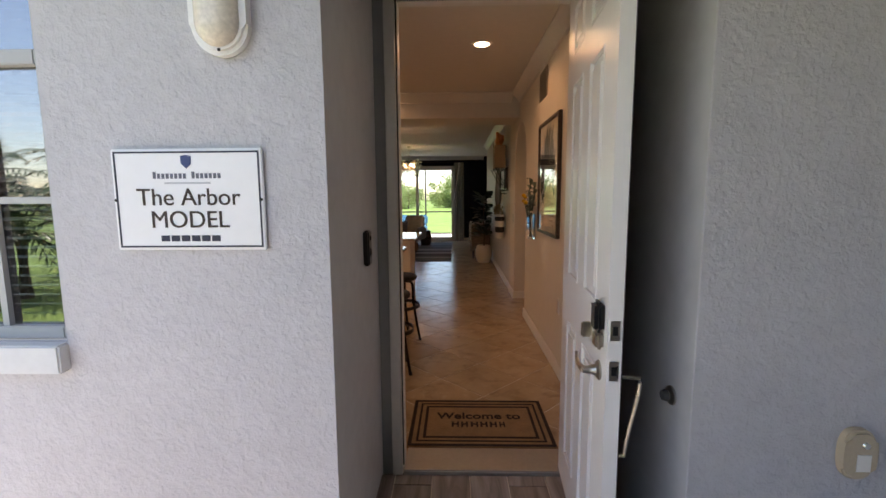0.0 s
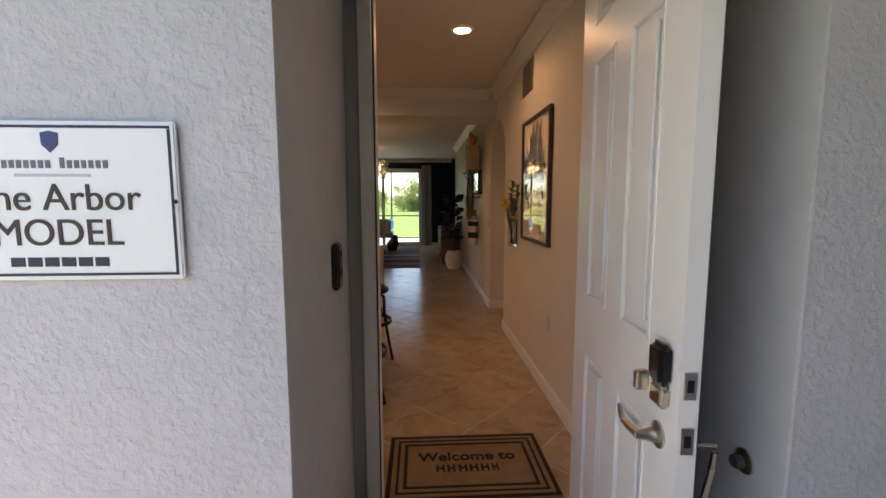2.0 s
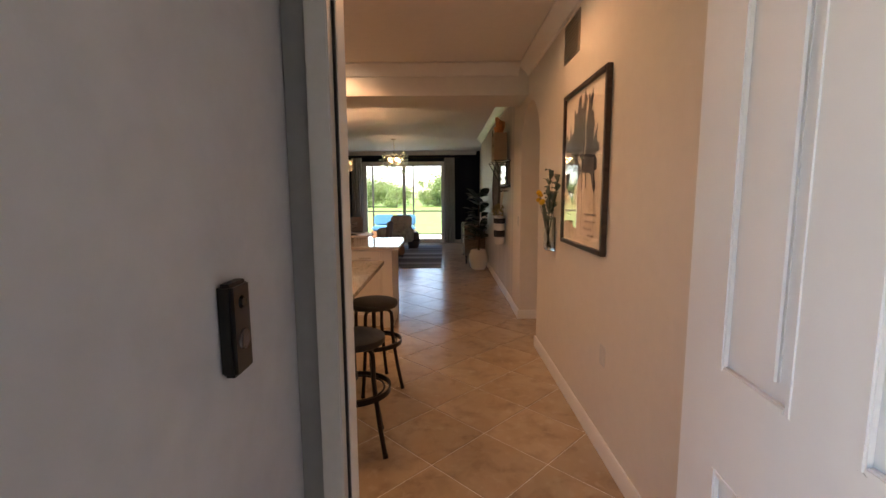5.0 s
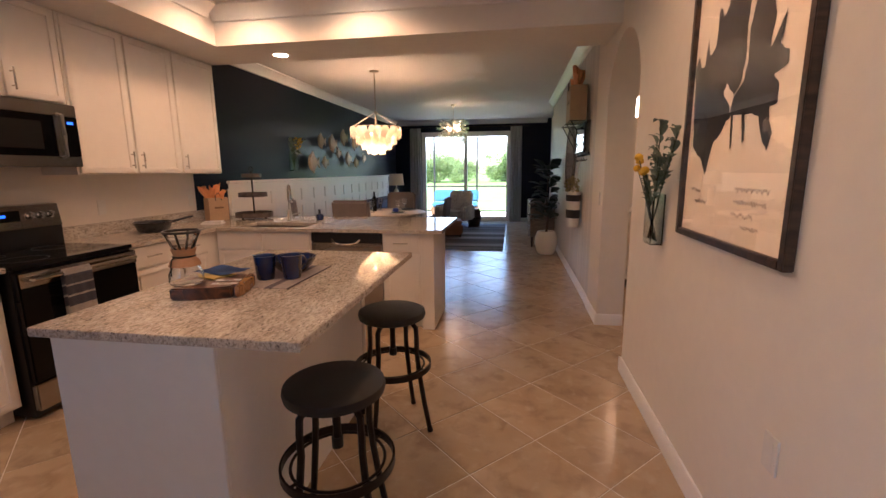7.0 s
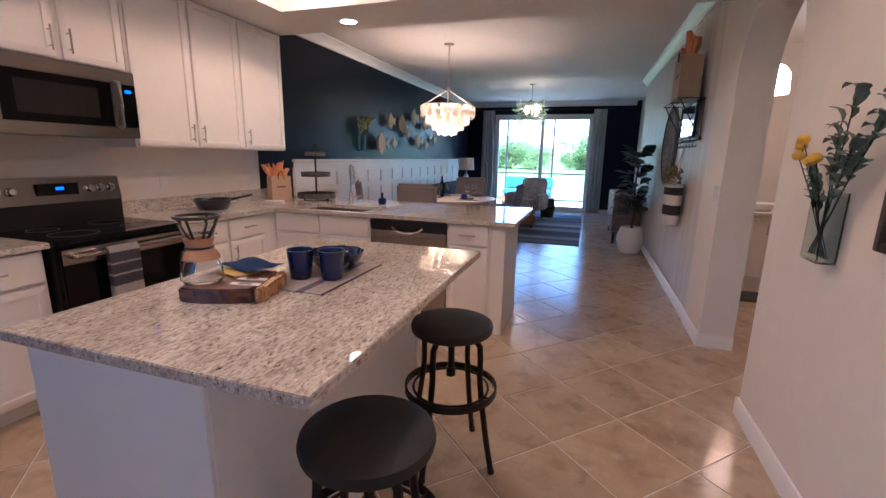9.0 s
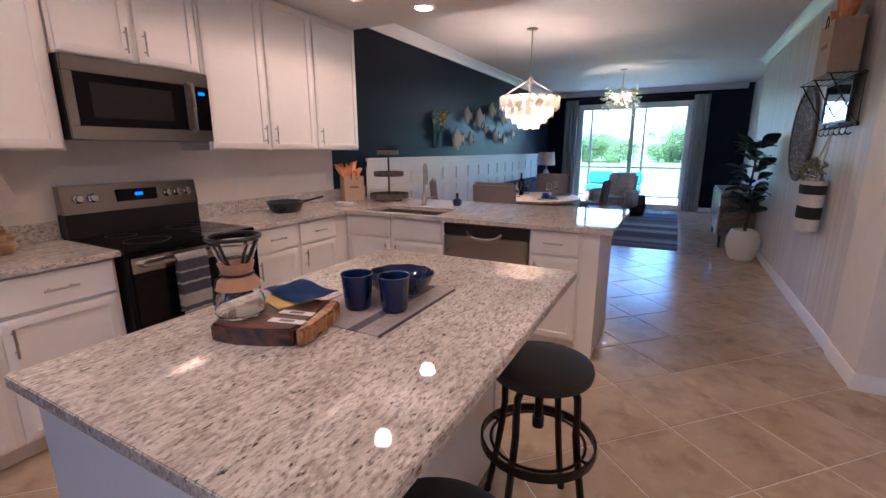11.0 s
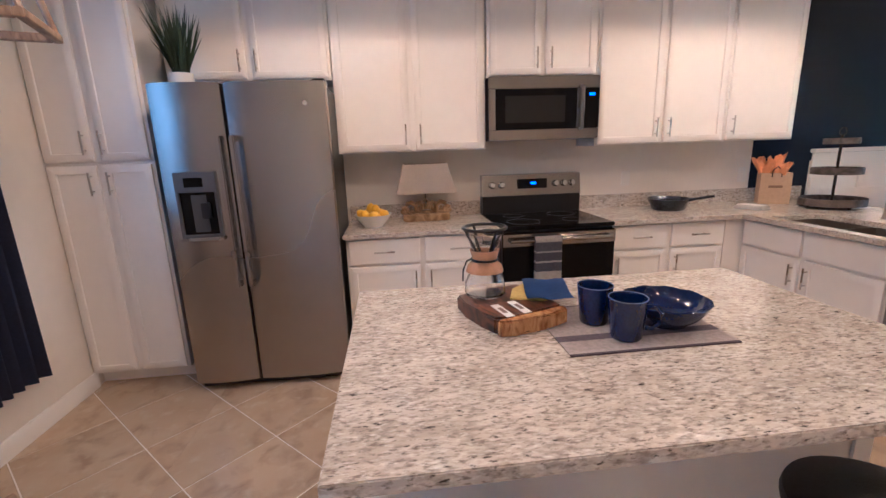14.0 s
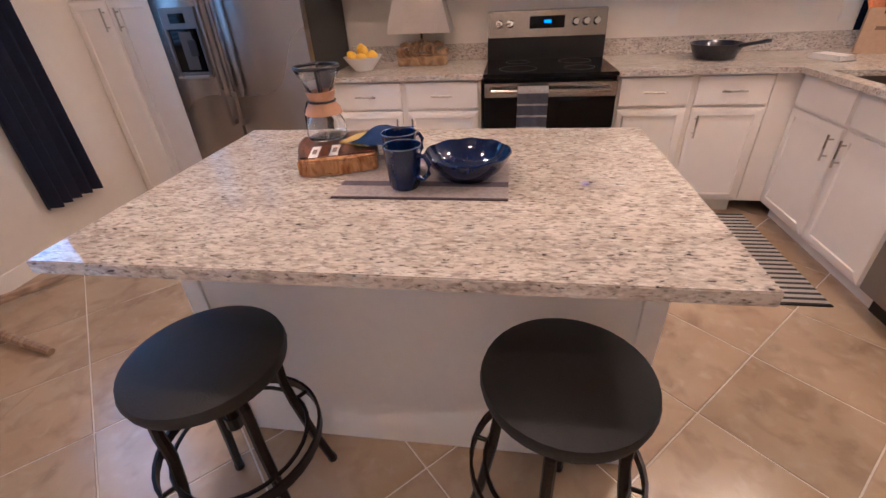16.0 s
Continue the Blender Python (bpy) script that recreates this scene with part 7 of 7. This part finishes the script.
for i in range(46):
    a = rnd.uniform(-0.9, 0.9)
    h_ = rnd.uniform(0.22, 0.50)
    b0 = Vector((math.sin(a) * h_ * 0.55, -0.05 - rnd.random() * 0.06, 0.05 + h_ * 0.8))
    leaf_blade(sl, b0, b0 + Vector((rnd.uniform(-0.09, 0.09), -0.02, rnd.uniform(-0.02, 0.09))), 0.048)
for i in range(6):
    bm_tube(sl, [(0, -0.045, 0.02), (0.03 * (i - 2.5), -0.05, 0.25), (0.075 * (i - 2.5), -0.07, 0.42)], 0.003, 5)
bl2 = bmesh.new()
for i in range(26):
    c_ = Vector((0.07 + rnd.uniform(-0.10, 0.11), -0.08 - rnd.random() * 0.05, 0.36 + rnd.uniform(-0.07, 0.10)))
    leaf_blade(bl2, c_, c_ + Vector((rnd.uniform(-0.03, 0.03), -0.01, rnd.uniform(0.02, 0.05))), 0.034)
part("yellow_flowers", bl2, mat("ochre_bloom", (0.55, 0.36, 0.05), 0.8, grain=0.2, scale=30), w2, "ochre dried flower heads")["kind"] = "stuff"
part("leaves", sl, mat("sage_leaf", (0.20, 0.23, 0.12), 0.7, grain=0.3, scale=15), w2)["kind"] = "stuff"

# living-room curtains
PALECLOTH = mat("pale_curtain_cloth", (0.62, 0.60, 0.58), 0.9, grain=0.05, scale=12, bump=0.15, bump_scale=260)
solid("curtain", curtain(0.34, 2.52, 4, 0.045), PALECLOTH, "pale grey curtain gathered beside the sliding door", "curtain", x=-1.55, y=15.60, z=0.02)
solid("curtain", curtain(0.34, 2.52, 4, 0.045), PALECLOTH, "pale grey curtain gathered beside the sliding door", "curtain", x=1.20, y=15.60, z=0.02)
crd = thing("curtain_rod", -0.165, 15.60, 2.55, "dark metal curtain rod over the sliding door", "curtain rod")
part("rod", rod((-1.7, 0, 0), (1.7, 0, 0), 0.012), IRON, crd)
for sx in (-1.62, 0.02, 1.62):
    part("bracket", rod((sx, 0.099, 0), (sx, 0, 0), 0.007), IRON, crd)

# lanai: screen enclosure and an outdoor sofa
se = thing("screen_enclosure", 0, 18.8, -0.03, "dark bronze screen frame round the lanai", "screen")
BRONZE = mat("bronze_aluminium", (0.05, 0.045, 0.04), 0.5, 0.4)
for px in (-3.1, -1.6, -0.1, 0.98, 1.95, 3.1):
    part("post", box(px - 0.03, px + 0.03, -0.03, 0.03, 0, 2.9), BRONZE, se)
for z0 in (0.0, 0.86, 2.86):
    part("rail", box(-3.07, 3.07, -0.02, 0.02, z0, z0 + 0.05), BRONZE, se)
part("door_rail", box(1.01, 1.92, -0.025, 0.025, 2.05, 2.12), BRONZE, se)
os_ = thing("outdoor_sofa", -0.70, 17.6, -0.03, "light blue cushioned outdoor sofa on the lanai", "sofa")
SKYBLUE = mat("aqua_cushion", (0.06, 0.20, 0.34), 0.9, grain=0.08, scale=10)
part("base", box(-0.75, 0.75, -0.35, 0.38, 0.05, 0.28, 0.02), BROWN, os_)
for sx in (-0.37, 0.37):
    part("seat_cushion", box(sx - 0.36, sx + 0.36, -0.36, 0.2, 0.282, 0.43, 0.05), SKYBLUE, os_)
    part("back_cushion", box(sx - 0.36, sx + 0.36, 0.2, 0.37, 0.432, 0.80, 0.05), SKYBLUE, os_)
for sx in (-0.7, 0.7):
    for sy in (-0.3, 0.32):
        part("foot", box(sx - 0.03, sx + 0.03, sy - 0.03, sy + 0.03, 0, 0.052), BROWN, os_)

# trees beyond the lawn and palms at the front
BARK = wood_mat("tree_bark", (0.08, 0.06, 0.045), (0.20, 0.16, 0.12), 0.9, (6, 6, 1))
TREE_GREEN = mat("tree_leaves", (0.20, 0.27, 0.11), 0.6, grain=0.4, scale=2)
tn, tk = TREE_GREEN.node_tree.nodes, TREE_GREEN.node_tree.links
trl, tmx = tn.new("ShaderNodeBsdfTranslucent"), tn.new("ShaderNodeMixShader")
trl.inputs[0].default_value = (0.34, 0.44, 0.16, 1)
tmx.inputs[0].default_value = 0.45
tk.new(tn["Principled BSDF"].outputs[0], tmx.inputs[1])
tk.new(trl.outputs[0], tmx.inputs[2])
tk.new(tmx.outputs[0], tn["Material Output"].inputs[0])


def tree(x, y, h, spread, seed, label):
    r = random.Random(seed)
    t = thing("tree", x, y, -0.16, label, "tree", "trees beyond the lawn")
    tb = bmesh.new()
    bm_tube(tb, [(0, 0, 0), (0.1, 0.05, h * 0.25), (0, 0.1, h * 0.5), (0.05, 0, h * 0.8)], [h * 0.03, h * 0.024, h * 0.018, h * 0.006], 8)
    tips = []
    for i in range(15):
        a, z = r.uniform(0, 6.283), r.uniform(0.06, 0.62) * h
        e = Vector((math.cos(a) * spread * r.uniform(0.4, 0.9), math.sin(a) * spread * r.uniform(0.4, 0.9), z + h * r.uniform(0.02, 0.22)))
        bm_tube(tb, [(0.03, 0.05, z), Vector((0.03, 0.05, z)).lerp(e, 0.5) + Vector((0, 0, 0.1)), e], [h * 0.011, h * 0.007, h * 0.003], 6)
        tips += [e, Vector((0, 0, z)).lerp(e, 0.6)]
    tips.append(Vector((0, 0, h * 0.86)))
    part("trunk", tb, BARK, t)
    verts, faces = [], []
    for e in tips:
        R = spread * r.uniform(0.22, 0.55)
        for k in range(120):
            d = Vector((r.gauss(0, 1), r.gauss(0, 1), r.gauss(0, 0.75))).normalized() * R * r.uniform(0.1, 1.0) ** 0.8
            c = e + d
            s = h * r.uniform(0.018, 0.034)
            u = Vector((r.uniform(-1, 1), r.uniform(-1, 1), r.uniform(-1, 1))).normalized() * s
            w = u.cross(Vector((r.uniform(-1, 1), r.uniform(-1, 1), r.uniform(-1, 1)))).normalized() * s * 0.6
            n0 = len(verts)
            verts += [c - u, c + w, c + u, c - w]
            faces.append((n0, n0 + 1, n0 + 2, n0 + 3))
    me = bpy.data.meshes.new("crown")
    me.from_pydata(verts, [], faces)
    me.materials.append(TREE_GREEN)
    o = new("crown", me)
    o.parent = t
    return t


src = [tree(-9, 64, 5.0, 3.2, 1, "broad green shade tree at the lawn's far edge"), tree(0, 66, 5.2, 3.6, 2, "tall leafy tree at the lawn's far edge"), tree(9, 64, 4.7, 3.2, 3, "bushy green tree at the lawn's far edge")]
rnd = random.Random(77)
for i in range(34):
    s = rnd.uniform(0.5, 0.88)
    o = copy_thing(src[i % 3], pose(-36 + i * 2.1 + rnd.uniform(-1.0, 1.0), rnd.uniform(57, 70), -0.16, 0, 0, rnd.uniform(0, 360)))
    o.scale = (s * 1.15, s * 1.15, s)


def palm(x, y, h, seed):
    r = random.Random(seed)
    p = thing("palm", x, y, -0.16, "fan of green palm fronds in the front planting", "palm", "front palms")
    part("trunk", tube([(0, 0, 0), (0.05, 0.02, h * 0.5), (0.02, 0, h)], [0.13, 0.11, 0.10], 10), BARK, p)
    b = bmesh.new()
    for i in range(26):
        a, el = r.uniform(0, 6.283), r.uniform(-0.3, 1.3)
        L = r.uniform(1.1, 1.7)
        pts_ = []
        for q in range(7):
            s = q / 6
            pts_.append(Vector((math.cos(a) * math.cos(el) * L * s, math.sin(a) * math.cos(el) * L * s, h + math.sin(el) * L * s - 0.7 * s * s)))
        bm_tube(b, pts_, 0.010, 4)
        side = Vector((-math.sin(a), math.cos(a), 0))
        for q in range(1, 14):
            s = q / 13 * 5.999
            c = pts_[int(s)].lerp(pts_[int(s) + 1], s - int(s))
            for sg_ in (-1, 1):
                leaf_blade(b, c, c + side * sg_ * 0.34 * math.sin(0.3 + 2.6 * q / 13) + (pts_[6] - pts_[0]) * 0.10 + Vector((0, 0, -0.10)), 0.035, 0.01, 0.002)
    o = part("fronds", b, LEAF, p)
    o["kind"] = "stuff"
    return p


p0 = palm(-4.6, -3.4, 2.2, 5)
for x, y, z, rz in ((-5.2, -4.0, -0.16, 80), (-2.0, -5.2, -0.16, 190), (-6.8, -5.6, -0.16, 300), (-4.2, -6.4, -0.16, 20), (0.4, -6.0, -0.16, 240), (3.0, -5.5, -0.16, 130), (-8.5, -4.6, -0.16, 60), (-3.4, -2.9, -1.5, 45), (-5.9, -2.6, -1.3, 150), (-4.4, -4.4, -0.9, 260), (-7.4, -3.6, -0.8, 10), (-2.6, -4.2, -1.4, 110), (-6.2, -7.0, -0.16, 200)):
    copy_thing(p0, pose(x, y, z, 0, 0, rz))

# tiles of the floor and planks of the entry walk


def clipped(poly, x0, x1, y0, y1):
    for axis, lim, sign in ((0, x0, 1), (0, x1, -1), (1, y0, 1), (1, y1, -1)):
        out = []
        for i, p in enumerate(poly):
            q = poly[i - 1]
            pi, qi = (p[axis] - lim) * sign >= 0, (q[axis] - lim) * sign >= 0
            if pi != qi:
                t = (lim - q[axis]) / (p[axis] - q[axis])
                out.append((q[0] + (p[0] - q[0]) * t, q[1] + (p[1] - q[1]) * t))
            if pi:
                out.append(p)
        poly = out
        if not poly:
            return []
    return poly


def slab(bm, poly, z0, z1, inset=0.0025):
    """A piece with a softened upper edge."""
    c = Vector((sum(p[0] for p in poly) / len(poly), sum(p[1] for p in poly) / len(poly)))
    lo = [bm.verts.new((p[0], p[1], z0)) for p in poly]
    mid = [bm.verts.new((p[0], p[1], z1 - 0.0015)) for p in poly]
    hi = []
    for p in poly:
        d = c - Vector(p)
        d = d.normalized() * inset if d.length > inset * 2 else d * 0
        hi.append(bm.verts.new((p[0] + d.x, p[1] + d.y, z1)))
    bm.faces.new(hi)
    for a, b in ((lo, mid), (mid, hi)):
        for i in range(len(poly)):
            j = (i + 1) % len(poly)
            bm.faces.new((a[i], a[j], b[j], b[i]))


floor = structure("floor", box(-2.14, 3.69, 3.682, 15.82, -0.16, -0.003), GROUT, "beige travertine-look floor tiles laid on the diagonal", "floor")
structure("floor_nook", box(-2.14, 0.49, 2.86, 3.681, -0.16, -0.003), GROUT, "pale grout bed of the nook floor", "floor")
MODULE, U0, V0, JOINT = 0.440, 2.268, 3.545, 0.006
RECTS = ((-2.149, 3.69, 3.68, 15.72), (-2.149, 0.50, 2.852, 3.68))
R2 = math.sqrt(0.5)
whole, rest = None, bmesh.new()
for i in range(-12, 36):
    for j in range(-12, 36):
        u, v = U0 + i * MODULE, V0 + (j - 8) * MODULE
        h = MODULE / 2 - JOINT / 2
        cu, cv = u + MODULE / 2, v + MODULE / 2
        quad = [((a - b) * R2, (a + b) * R2) for a, b in ((cu - h, cv - h), (cu + h, cv - h), (cu + h, cv + h), (cu - h, cv + h))]
        for k, rect in enumerate(RECTS):
            poly = clipped(quad, *rect)
            if len(poly) < 3:
                continue
            mx, my = sum(p[0] for p in poly) / len(poly), sum(p[1] for p in poly) / len(poly)
            if my > 11.5 or mx > 2.1 or mx < -1.9:
                slab(rest, poly, -0.005, 0.0)
                continue
            full = k == 0 and len(poly) == 4 and all(abs(p[0] - q[0]) + abs(p[1] - q[1]) < 1e-6 for p, q in zip(sorted(poly), sorted(quad)))
            if full:
                cx, cy = (cu - cv) * R2, (cu + cv) * R2
                if whole is None:
                    tb = bmesh.new()
                    slab(tb, [(p[0] - cx, p[1] - cy) for p in quad], -0.005, 0.0)
                    whole = mesh_of("tile", tb, TILE)
                o = new("tile", whole)
                o.location = (cx, cy, 0)
            else:
                tb = bmesh.new()
                slab(tb, [(p[0] - mx, p[1] - my) for p in poly], -0.005, 0.0)
                o = new("tile", mesh_of("tile", tb, TILE))
                o.location = (mx, my, 0)
            o.parent = floor
far_tiles = part("far_tiles", rest, TILE, floor)
far_tiles["kind"] = "stuff"

PLANK = wood_mat("wood_look_plank", (0.16, 0.135, 0.12), (0.34, 0.30, 0.27), 0.6, (9, 1.2, 9))
walkway = structure("entry_walk", box(-0.4, 2.9, 0.7, 3.528, -0.044, -0.012), GROUT, "grey-brown wood-look plank paving at the entry", "paving")
plank_mesh = {}
for i in range(17):
    for j in range(5):
        y0, y1 = max(0.7, 0.45 + j * 0.75 + (i % 3) * 0.25), min(3.528, 0.45 + (j + 1) * 0.75 + (i % 3) * 0.25 - 0.005)
        if y1 - y0 < 0.05:
            continue
        key = round(y1 - y0, 3)
        if key not in plank_mesh:
            tb = bmesh.new()
            slab(tb, [(-0.094, 0), (0.094, 0), (0.094, y1 - y0), (-0.094, y1 - y0)], -0.012, -0.004)
            plank_mesh[key] = mesh_of("plank", tb, PLANK)
        o = new("plank", plank_mesh[key])
        o.location = (-0.30 + i * 0.193, y0, 0)
        o.parent = walkway
